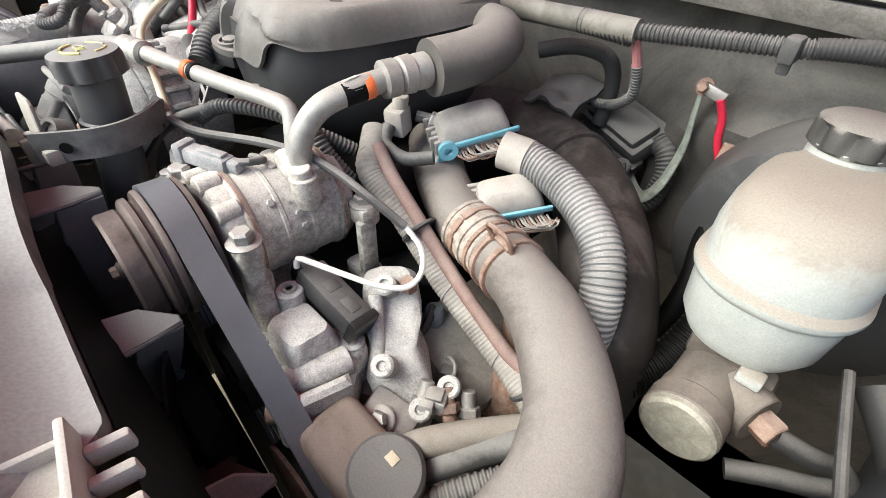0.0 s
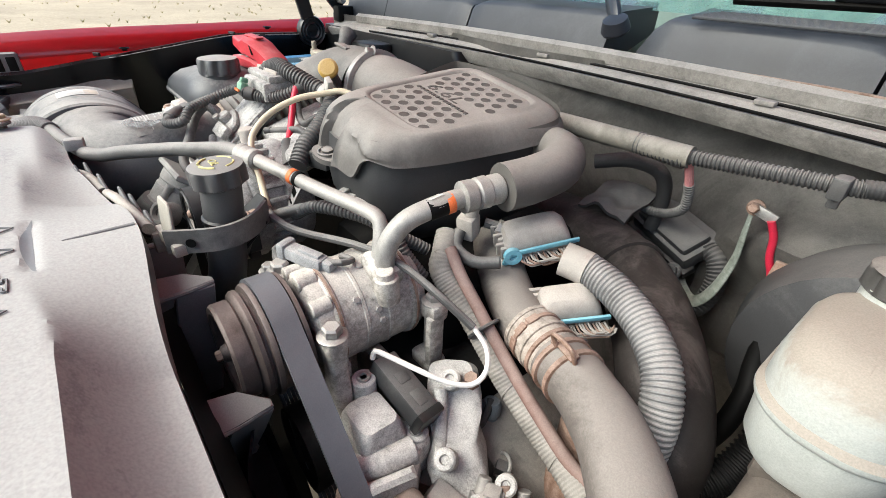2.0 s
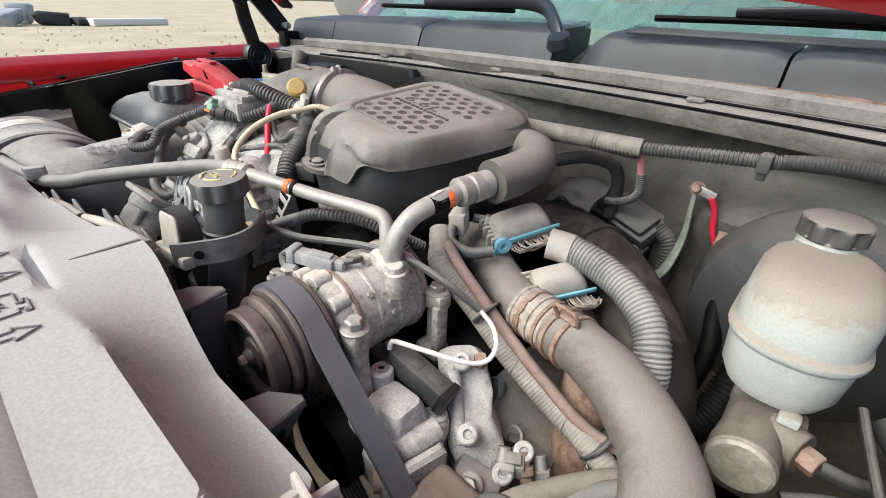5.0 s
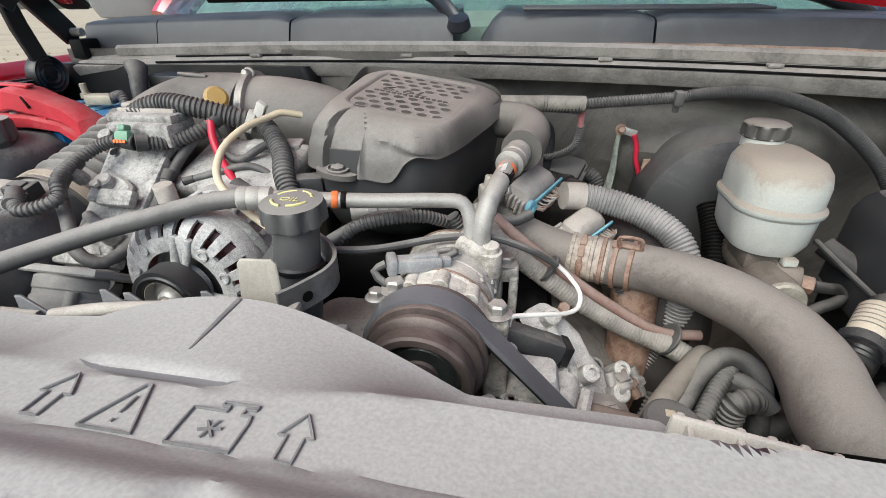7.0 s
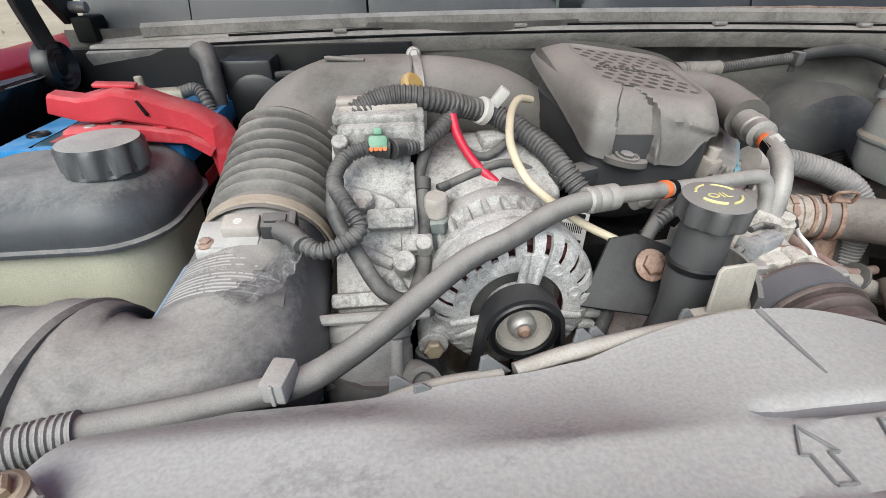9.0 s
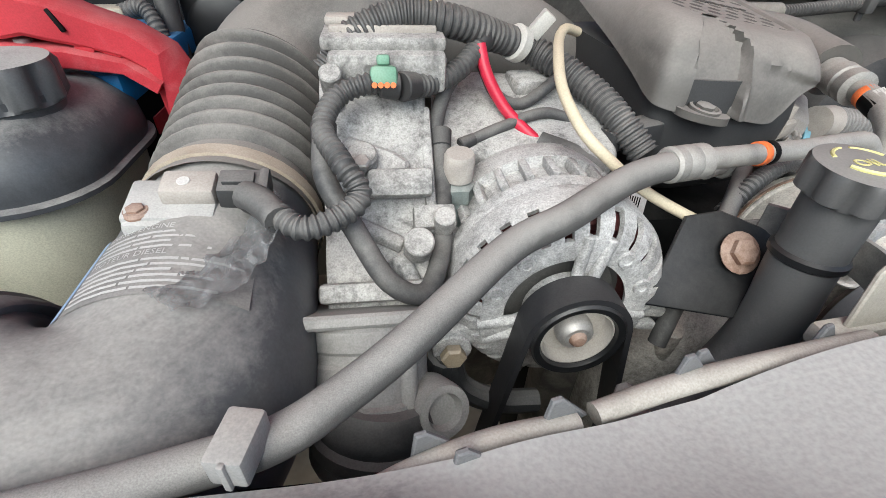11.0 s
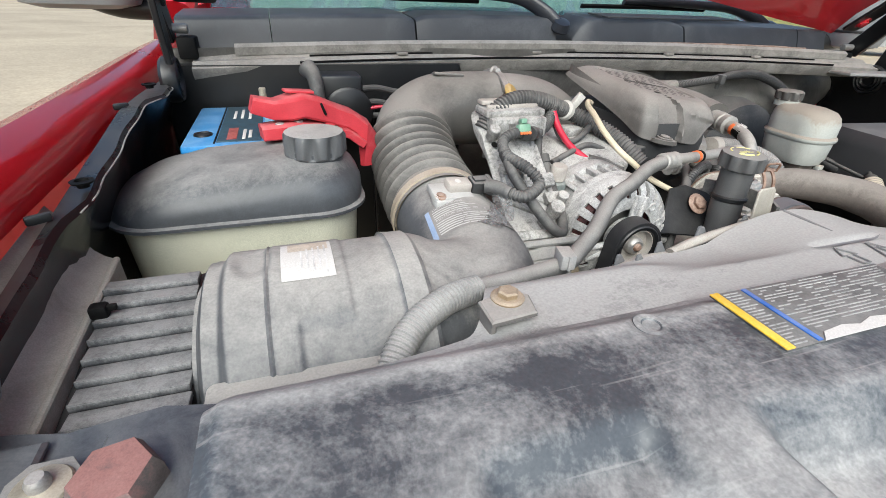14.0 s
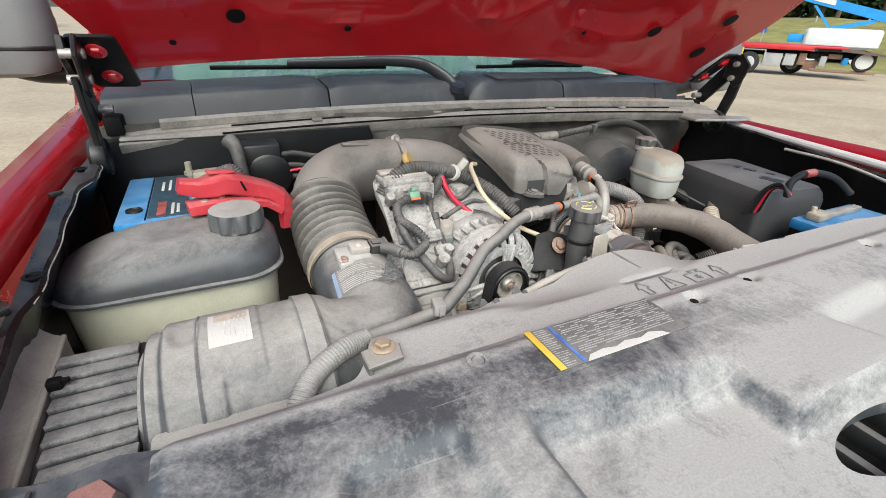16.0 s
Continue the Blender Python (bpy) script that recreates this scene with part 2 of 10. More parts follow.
def finish(ob, mat, smooth=True, angle=35):
    ob.data.materials.append(mat)
    me = ob.data
    if smooth:
        me.polygons.foreach_set("use_smooth", [True] * len(me.polygons))
        me.set_sharp_from_angle(angle=radians(angle))
    return ob


def mesh_of(bm, name):
    me = bpy.data.meshes.new(name)
    bmesh.ops.recalc_face_normals(bm, faces=bm.faces)
    bm.to_mesh(me)
    bm.free()
    return me


def part(name, bm, mat, parent, label="", smooth=True):
    ob = new(name, mesh_of(bm, name))
    finish(ob, mat, smooth)
    ob.parent = parent
    if parent.type == "EMPTY":
        ob.matrix_parent_inverse = Matrix.Translation(-parent.location)
    return tagged(ob, label)


def solo(name, bm, mat, label, category, group="", kind="", smooth=True):
    ob = new(name, mesh_of(bm, name))
    finish(ob, mat, smooth)
    return tagged(ob, label, category, group, kind)


def merge(*bms):
    base = bmesh.new()
    for b in bms:
        me = bpy.data.meshes.new("tmp")
        b.to_mesh(me)
        b.free()
        base.from_mesh(me)
        bpy.data.meshes.remove(me)
    return base


def spline(pts, step=0.006):
    p = [Vector(q) for q in pts]
    if len(p) == 2:
        n = max(2, int((p[1] - p[0]).length / step))
        return [p[0].lerp(p[1], i / n) for i in range(n + 1)]
    p = [p[0] * 2 - p[1]] + p + [p[-1] * 2 - p[-2]]
    out = []
    for i in range(1, len(p) - 2):
        a, b, c, d = p[i - 1:i + 3]
        n = max(2, int((c - b).length / step))
        for k in range(n):
            t = k / n
            out.append(0.5 * ((2 * b) + (c - a) * t + (2 * a - 5 * b + 4 * c - d) * t * t + (3 * b - a - 3 * c + d) * t ** 3))
    out.append(p[-2])
    return out


def tube(pts, r, n=14, step=0.006, corr=0.0, pitch=0.006, cap=True, flat=1.0, wob=0.0):
    """A round tube along a smooth line. r: one radius or one at each given point; corr: depth of ring corrugation."""
    if corr:
        step = pitch / 4
    line = spline(pts, step)
    # even out the line
    ln = [0.0]
    for a, b in zip(line, line[1:]):
        ln.append(ln[-1] + (b - a).length)
    tot = ln[-1]
    if isinstance(r, (tuple, list)):
        own = [0.0]
        for a, b in zip(pts, pts[1:]):
            own.append(own[-1] + (Vector(b) - Vector(a)).length)
        rad = lambda s: float(np.interp(s / tot * own[-1], own, r))
    else:
        rad = lambda s: r
    bm = bmesh.new()
    rings, up = [], None
    for i, q in enumerate(line):
        d = (line[min(i + 1, len(line) - 1)] - line[max(i - 1, 0)]).normalized()
        if up is None:
            up = d.orthogonal().normalized()
        up = (up - d * up.dot(d)).normalized()
        side = d.cross(up)
        rr = rad(ln[i])
        if corr:
            rr -= corr * (0, 0, 1, 1)[i % 4]
        if wob:
            rr *= 1 + wob * noise.noise(q * 30)
        rings.append([bm.verts.new(q + (up * math.cos(2 * math.pi * k / n) * flat + side * math.sin(2 * math.pi * k / n)) * rr) for k in range(n)])
    for a, b in zip(rings, rings[1:]):
        for k in range(n):
            bm.faces.new((a[k], a[(k + 1) % n], b[(k + 1) % n], b[k]))
    if cap:
        bm.faces.new(rings[0])
        bm.faces.new(rings[-1])
    return bm


def lathe(profile, origin, axis=(0, 0, 1), n=32, lobes=0, depth=0.0, lo=0.0, hi=9.0):
    """Turns (radius, height) pairs round an axis from origin; lobes scallop the rim between the heights lo and hi."""
    q = Vector(axis).normalized().to_track_quat("Z", "Y").to_matrix()
    o = Vector(origin)
    bm = bmesh.new()
    rings = []
    for r, h in profile:
        ring = []
        for k in range(n):
            a = 2 * math.pi * k / n
            rr = r
            if lobes and lo <= h <= hi:
                rr = r * (1 - depth * (0.5 + 0.5 * math.cos(a * lobes)) ** 2)
            ring.append(bm.verts.new(o + q @ Vector((rr * math.cos(a), rr * math.sin(a), h))))
        rings.append(ring)
    for a, b in zip(rings, rings[1:]):
        for k in range(n):
            bm.faces.new((a[k], a[(k + 1) % n], b[(k + 1) % n], b[k]))
    if profile[0][0] > 1e-5:
        bm.faces.new(rings[0])
    if profile[-1][0] > 1e-5:
        bm.faces.new(rings[-1])
    bmesh.ops.remove_doubles(bm, verts=bm.verts, dist=1e-6)
    return bm


def rod(p0, p1, r, r1=None, n=20, bev=0.001):
    p0, p1 = Vector(p0), Vector(p1)
    h = (p1 - p0).length
    r1 = r if r1 is None else r1
    b = min(bev, r * 0.4, h * 0.3)
    return lathe([(r - b, 0), (r, b), (r1, h - b), (r1 - b, h)], p0, p1 - p0, n)


def rbox(c, size, bev=0.003, rot=(0, 0, 0), seg=2, taper=1.0):
    bm = bmesh.new()
    bmesh.ops.create_cube(bm, size=1.0)
    for v in bm.verts:
        v.co = Vector((v.co.x * size[0], v.co.y * size[1], v.co.z * size[2]))
        if v.co.z > 0:
            v.co.x *= taper
            v.co.y *= taper
    if bev > 0:
        bmesh.ops.bevel(bm, geom=bm.edges[:], offset=min(bev, min(size) * 0.45), segments=seg, affect="EDGES", profile=0.5)
    bmesh.ops.transform(bm, matrix=pose(*c, *rot), verts=bm.verts)
    return bm


def slab(poly, h, m, bev=0.001):
    """A flat plate with the outline poly, h thick, laid by the matrix m."""
    bm = bmesh.new()
    lo = [bm.verts.new((x, y, 0)) for x, y in poly]
    f = bm.faces.new(lo)
    if f.normal.z > 0:
        f.normal_flip()
    ext = bmesh.ops.extrude_face_region(bm, geom=[f])
    bmesh.ops.translate(bm, vec=(0, 0, h), verts=[g for g in ext["geom"] if isinstance(g, bmesh.types.BMVert)])
    if bev:
        edges = [e for e in bm.edges if abs(e.verts[0].co.z - e.verts[1].co.z) < 1e-6]
        bmesh.ops.bevel(bm, geom=edges, offset=bev, segments=1, affect="EDGES")
    bmesh.ops.transform(bm, matrix=m, verts=bm.verts)
    return bm


def loft(rings, cap=True, closed=True):
    bm = bmesh.new()
    vs = [[bm.verts.new(p) for p in ring] for ring in rings]
    n = len(vs[0])
    for a, b in zip(vs, vs[1:]):
        for k in range(n if closed else n - 1):
            bm.faces.new((a[k], a[(k + 1) % n], b[(k + 1) % n], b[k]))
    if cap and closed:
        bm.faces.new(vs[0])
        bm.faces.new(vs[-1])
    return bm


def rrect(cx, cy, w, d, r, z, n=6, m=None):
    """A ring of points round a rectangle with rounded corners."""
    out = []
    for sx, sy, a0 in ((1, 1, 0), (-1, 1, 90), (-1, -1, 180), (1, -1, 270)):
        for k in range(n + 1):
            a = radians(a0 + 90 * k / n)
            p = Vector((cx + sx * (w / 2 - r) + r * math.cos(a), cy + sy * (d / 2 - r) + r * math.sin(a), z))
            out.append(m @ p if m else p)
    return out


def sheet(x0, x1, y0, y1, nx, ny, f, keep=None, thick=0.0):
    """A grid over x and y with heights f(x, y); keep(x, y) trims it; thick closes it downwards."""
    bm = bmesh.new()
    g = {}
    for i in range(nx + 1):
        for j in range(ny + 1):
            x, y = x0 + (x1 - x0) * i / nx, y0 + (y1 - y0) * j / ny
            if keep is None or keep(x, y):
                g[i, j] = bm.verts.new((x, y, f(x, y)))
    for i in range(nx):
        for j in range(ny):
            c = [(i, j), (i + 1, j), (i + 1, j + 1), (i, j + 1)]
            if all(k in g for k in c):
                bm.faces.new([g[k] for k in c])
    if thick:
        rim = [e for e in bm.edges if e.is_boundary]
        ext = bmesh.ops.extrude_edge_only(bm, edges=rim)
        bmesh.ops.translate(bm, vec=(0, 0, -thick), verts=[v for v in ext["geom"] if isinstance(v, bmesh.types.BMVert)])
    return bm


def smooth(a, b, x):
    t = min(1, max(0, (x - a) / (b - a)))
    return t * t * (3 - 2 * t)


def text_mesh(body, size, extrude=0.0003, shear=0.0, space=1.0):
    cu = bpy.data.curves.new("t", "FONT")
    cu.body, cu.size, cu.extrude, cu.shear, cu.space_character = body, size, extrude, shear, space
    cu.resolution_u = 2
    ob = new("t", cu)
    me = bpy.data.meshes.new_from_object(ob.evaluated_get(bpy.context.evaluated_depsgraph_get()))
    bpy.data.objects.remove(ob)
    return me


def text_part(name, body, size, m, mat, parent, label="", extrude=0.0003, warp=None, shear=0.0):
    me = text_mesh(body, size, extrude, shear)
    if warp:
        for v in me.vertices:
            v.co = warp(v.co.x, v.co.y, v.co.z)
    else:
        me.transform(m)
    ob = new(name, me)
    finish(ob, mat, False)
    ob.parent = parent
    if parent.type == "EMPTY":
        ob.matrix_parent_inverse = Matrix.Translation(-parent.location)
    return tagged(ob, label)


def bolt(parent, p, axis=(0, 0, 1), r=0.007, h=0.006, mat=None, washer=True, name="bolt", label=""):
    prof = [(r * 0.85, 0), (r, h * 0.2), (r, h * 0.8), (r * 0.8, h)]
    bms = [lathe(prof, p, axis, 6)]
    if washer:
        bms.append(lathe([(r * 1.5, -0.002), (r * 1.55, -0.0005), (r * 1.3, 0.001)], p, axis, 18))
    return part(name, merge(*bms), mat or M_STEEL, parent, label)


# ---- ground and the truck's body ----
def ground_height(x, y):
    return 0.0


solo("ground", sheet(-220, 220, -220, 220, 44, 44, ground_height), M_GROUND, "dry tan gravel yard with pale dust", "ground", kind="structure")


def yseal(x):
    return 0.585 - 0.06 * x - 0.1 * x * x


def fender(sign, dz):
    """Red wing with its rolled top, the inner gutter and the black apron beside it."""
    e = thing("fender", "glossy red front wing with a rolled inner edge", "fender", (sign * 0.93, 0.2, 1.0), "front wings", "structure")
    prof = [(0.866, 1.180), (0.867, 1.188), (0.871, 1.200), (0.884, 1.216), (0.91, 1.224), (0.945, 1.212), (0.975, 1.17), (0.992, 1.10), (1.0, 0.98), (1.0, 0.78)]
    rings = []
    for i in range(41):
        y = -0.62 + 1.85 * i / 40
        drop = 0.03 * smooth(0.1, -0.6, y)
        rings.append([(sign * (x - 0.10 * smooth(-0.25, -0.62, y)), y, z + dz - drop + 0.012 * smooth(0.0, 1.0, y)) for x, z in prof])
    panel = loft(rings, closed=False)
    bmesh.ops.solidify(panel, geom=panel.faces[:], thickness=0.0015)
    part("panel", panel, M_RED, e)
    # black apron with a wavy inner flange
    rings = []
    for i in range(61):
        y = -0.30 + 0.92 * i / 60
        w = 0.012 * (smooth(0.05, 0.08, y) - smooth(0.16, 0.19, y)) + 0.012 * (smooth(0.36, 0.39, y) - smooth(0.46, 0.49, y))
        xi = 0.835 - w
        zt = 1.175 + dz + 0.045 * smooth(-0.1, 0.5, y)
        if sign < 0:
            xi = 0.842 - 0.010 * smooth(0.05, 0.09, y) + 0.0015 * math.sin(y * 60) * smooth(-0.05, 0.0, y) - w * smooth(0.2, 0.3, y)
            zt = 1.156 + 0.135 * (max(y, -0.08) + 0.08) - 0.20 * max(0.0, y - 0.30) ** 1.2
        rings.append([(sign * 0.858, y, zt - 0.012), (sign * 0.852, y, zt), (sign * xi, y, zt + 0.002), (sign * (xi - 0.004), y, zt - 0.003), (sign * (xi + 0.004), y, zt - 0.02), (sign * 0.862, y, zt - 0.09), (sign * 0.868, y, 0.80), (sign * 0.85, y, 0.55)])
    part("apron", loft(rings, closed=False), M_PAINTBLK, e, "black painted inner apron with a wavy flange")
    if sign < 0:
        # Pale bead paints the highlight along the rounded flange edge.
        part("edge_glint", tube([(r_[3][0], r_[3][1], r_[3][2] + 0.001) for r_ in rings[24::2]], 0.0008, 6, 0.01), M_STEEL, e, "thin pale line painted as the flange edge's highlight")
        for y in (0.05, 0.33):
            part("clip", rbox((sign * 0.855, y, 1.172 + dz + 0.045 * smooth(-0.1, 0.5, y)), (0.018, 0.006, 0.008), 0.002, (0, 0, 30)), M_BLACKP, e)
        for y in (0.10, 0.41):
            part("hole_rim", lathe([(0.009, 0), (0.010, 0.002), (0.006, 0.0025), (0.005, -0.004), (0.0, -0.005)], (sign * 0.836, y, 1.178 + dz + 0.045 * smooth(-0.1, 0.5, y)), (0, 0, 1), 16), M_DARK, e)
    else:
        part("weatherstrip", tube([(0.862, -0.5, 1.165 + dz), (0.856, 0.0, 1.195 + dz), (0.852, 0.5, 1.222 + dz)], 0.010, 10, 0.03), surf("pale_strip", (0.5, 0.5, 0.5), 0.4, var=0.1), e, "pale grey edge strip")
    return e


fender(-1, 0.0)
fender(1, -0.03)

# firewall, dusty grey sheet with swages
def firewall_shape():
    bm = bmesh.new()
    g = {}
    for i in range(81):
        for j in range(33):
            x, z = -0.84 + 1.68 * i / 80, 0.45 + 0.80 * j / 32
            y = 0.612 + 0.02 * math.sin(x * 9) * smooth(0.6, 1.0, z)
            y -= 0.045 * smooth(0.10, 0.0, abs(z - (1.10 + 0.10 * (x - 0.35))) ) * smooth(0.18, 0.30, x)
            y -= 0.03 * smooth(0.12, 0.10, math.hypot(x - 0.30, z - 1.0))
            g[i, j] = bm.verts.new((x, y, z))
    for i in range(80):
        for j in range(32):
            bm.faces.new((g[i, j], g[i + 1, j], g[i + 1, j + 1], g[i, j + 1]))
    bmesh.ops.solidify(bm, geom=bm.faces[:], thickness=0.004)
    return bm


M_WALL = surf("firewall_paint", (0.15, 0.142, 0.13), 0.5, dust=0.45, dustcol=(0.32, 0.298, 0.268), scale=6, var=0.5, warp=1.2, rug=0.72)
hc = thing("heater_case", "black plastic heater case on the firewall", "heater case", (-0.55, 0.58, 1.0))
part("case", loft([rrect(-0.575, 0.60, w, 0.07, 0.015, z, 4) for w, z in ((0.50, 0.70), (0.56, 0.80), (0.56, 1.20), (0.54, 1.225))]), M_BLACKP, hc)
for x in (-0.75, -0.62, -0.49, -0.38):
    part("rib", rbox((x, 0.562, 1.0), (0.006, 0.012, 0.30), 0.002), M_BLACKP, hc)
solo("wall_firewall", firewall_shape(), M_WALL, "dusty dark firewall of pressed sheet", "firewall", kind="structure")


# cowl: seal strip, vertical black panels, grille on top
def strip(f, x0, x1, n=60):
    return loft([[Vector((x, yseal(x) + dy, z)) for dy, z in f(x)] for x in [x0 + (x1 - x0) * i / n for i in range(n + 1)]])


cowl = thing("cowl", "black plastic cowl below the windscreen with a dusty rubber seal", "cowl", (0, 0.6, 1.25), kind="structure")
zc = lambda x: 1.238 - 0.018 * x * x
part("ledge", strip(lambda x: [(-0.012, zc(x) - 0.014), (-0.014, zc(x) - 0.006), (0.0, zc(x) - 0.002), (0.006, zc(x) + 0.003), (0.02, zc(x) + 0.003), (0.03, zc(x) + 0.010), (0.075, zc(x) + 0.012), (0.08, zc(x) - 0.03), (0.0, zc(x) - 0.03)], -0.80, 0.79), M_SEAL, cowl, "grey dusty cowl ledge")
part("seal", strip(lambda x: [(0.024, zc(x) + 0.008), (0.022, zc(x) + 0.022), (0.030, zc(x) + 0.028), (0.042, zc(x) + 0.026), (0.046, zc(x) + 0.010)], -0.73, 0.73), M_SEAL, cowl, "dust covered rubber seal strip")
for x0, x1 in ((-0.825, -0.665), (-0.663, -0.377), (-0.373, -0.045), (0.005, 0.298), (0.302, 0.62), (0.622, 0.70)):
    def face(x, a=x0, b=x1):
        e = smooth(a, a + 0.03, x) if a > -0.03 and a < 0.03 else 1.0
        zt = 1.302 - 0.02 * x * x + 0.006
        zt -= 0.008 * (smooth(0.03, 0.0, abs(x + 0.375)) + smooth(0.03, 0.0, abs(x - 0.30)))
        zt = zc(x) + 0.012 + (zt - zc(x) - 0.012) * (0.3 + 0.7 * e)
        return [(0.052, zc(x) + 0.006), (0.072, zt - 0.006), (0.078, zt), (0.10, zt + 0.004), (0.20, zt + 0.010), (0.20, zt - 0.03), (0.09, zc(x))]
    part("cowl_panel", strip(face, x0, x1, 16), M_COWL, cowl, "matt black cowl panel")
for i in range(9):
    part("grille_slat", rbox((0.28, yseal(0.3) + 0.085 + i * 0.010, 1.315 + i * 0.0005), (0.40, 0.003, 0.004), 0.001), M_COWL, cowl)
end = [(0.66, 0.44), (0.80, 0.40), (0.86, 0.40), (0.87, 0.43), (0.80, 0.46), (0.72, 0.50), (0.66, 0.55)]
part("end_bracket", slab(end, 0.008, pose(0, 0, 1.208), 0.002), M_STEEL, cowl, "bare metal cowl end bracket")
part("rust_edge", tube([(x, yseal(x) + 0.036, zc(x) + 0.0265) for x in (0.16, 0.28, 0.40, 0.52, 0.62)], (0.001, 0.003, 0.0045, 0.0045, 0.004), 8, 0.02, wob=0.3), M_RUST, cowl, "rusty edge along the seal")
for dy, z0, x0, x1 in ((0.0205, 0.0045, -0.60, 0.64), (-0.0135, -0.0025, -0.62, 0.66)):
    part("seam_line", tube([(x0 + (x1 - x0) * k / 12, yseal(x0 + (x1 - x0) * k / 12) + dy, zc(x0 + (x1 - x0) * k / 12) + z0) for k in range(13)], 0.0022, 6, 0.03), M_DARK, cowl, "dark gap between the seal strips")
for x in (-0.42, -0.12, 0.22, 0.46):
    part("seal_clip", rbox((x, yseal(x) + 0.006, zc(x) + 0.006), (0.022, 0.012, 0.006), 0.002), M_SEAL, cowl)

# windscreen with dashboard behind
ws = thing("windshield", "curved greenish windscreen reflecting a pale sky", "windshield", (0, 0.8, 1.33), kind="structure")


def ws_pt(x, v, off=0.0):
    return Vector((x * (1 - 0.18 * v), yseal(0) + 0.175 + 0.62 * v + off + 0.05 * (x / 0.75) ** 2, 1.312 + 0.50 * v - 0.01 * x * x))


glass = loft([[ws_pt(-0.78 + 1.56 * i / 40, v / 10) for v in range(11)] for i in range(41)], closed=False)
bmesh.ops.solidify(glass, geom=glass.faces[:], thickness=0.005)
gl = part("glass", glass, M_GLASS, ws)
gl.visible_shadow = False
part("dashboard", loft([[Vector((x, yseal(0) + 0.24, 1.28)), Vector((x, yseal(0) + 0.45, 1.33)), Vector((x, yseal(0) + 0.80, 1.36)), Vector((x, yseal(0) + 0.85, 1.1)), Vector((x, yseal(0) + 0.24, 1.1))] for x in [-0.7 + 1.4 * i / 10 for i in range(11)]]), surf("dash", (0.16, 0.20, 0.18), 0.7), ws, "grey green dashboard top")

# hood, raised on its hinges
hood = thing("hood", "red hood raised on black hinges, pressed steel underside", "hood", (0, 0.58, 1.34), kind="structure")


def hood_pt(u, v):
    """u across from -1 to 1, v from the rear edge (0) to the front (1); the pressed underside."""
    w = 0.775 + 0.09 * smooth(0.0, 0.25, v)
    x = u * w
    y = 0.59 - 0.86 * v + 0.02 * u * u
    z = 1.336 + 0.80 * v + 0.050 * (1 - abs(u + 0.22) ** 2.2) * (1 - v) * (1 - 0.15 * smooth(0.2, 0.9, u)) - 0.012 * smooth(0.2, 0.8, u)
    d = 0.0
    for cu, cv, ru, rv in ((-0.45, 0.16, 0.22, 0.07), (0.35, 0.17, 0.20, 0.07), (-0.05, 0.20, 0.12, 0.09), (0.0, 0.55, 0.5, 0.2)):
        q = ((u - cu) / ru) ** 2 + ((v - cv) / rv) ** 2
        d += 0.025 * smooth(1.3, 0.6, q)
    d += -0.012 * smooth(0.06, 0.0, v)
    return Vector((x, y + d * 0.68, z + d * 0.73))


hp = loft([[hood_pt(-1 + 2 * i / 60, j / 40) for j in range(41)] for i in range(61)], closed=False)
bmesh.ops.solidify(hp, geom=hp.faces[:], thickness=0.02)
part("hood_panel", hp, M_RED, hood, "glossy red pressed underside")
for u, v, r in ((-0.70, 0.10, 0.016), (-0.45, 0.07, 0.007), (0.55, 0.13, 0.018), (0.78, 0.20, 0.02), (0.30, 0.09, 0.006), (-0.86, 0.05, 0.006), (0.85, 0.10, 0.022), (0.05, 0.30, 0.02)):
    part("hole", lathe([(r * 0.2, 0), (r, 0.001), (r, 0.003), (r * 0.2, 0.004)], hood_pt(u, v) + Vector((0, -0.004, -0.004)), (0, -0.68, -0.73), 18), M_DARK, hood, "dark drain hole in the hood underside")
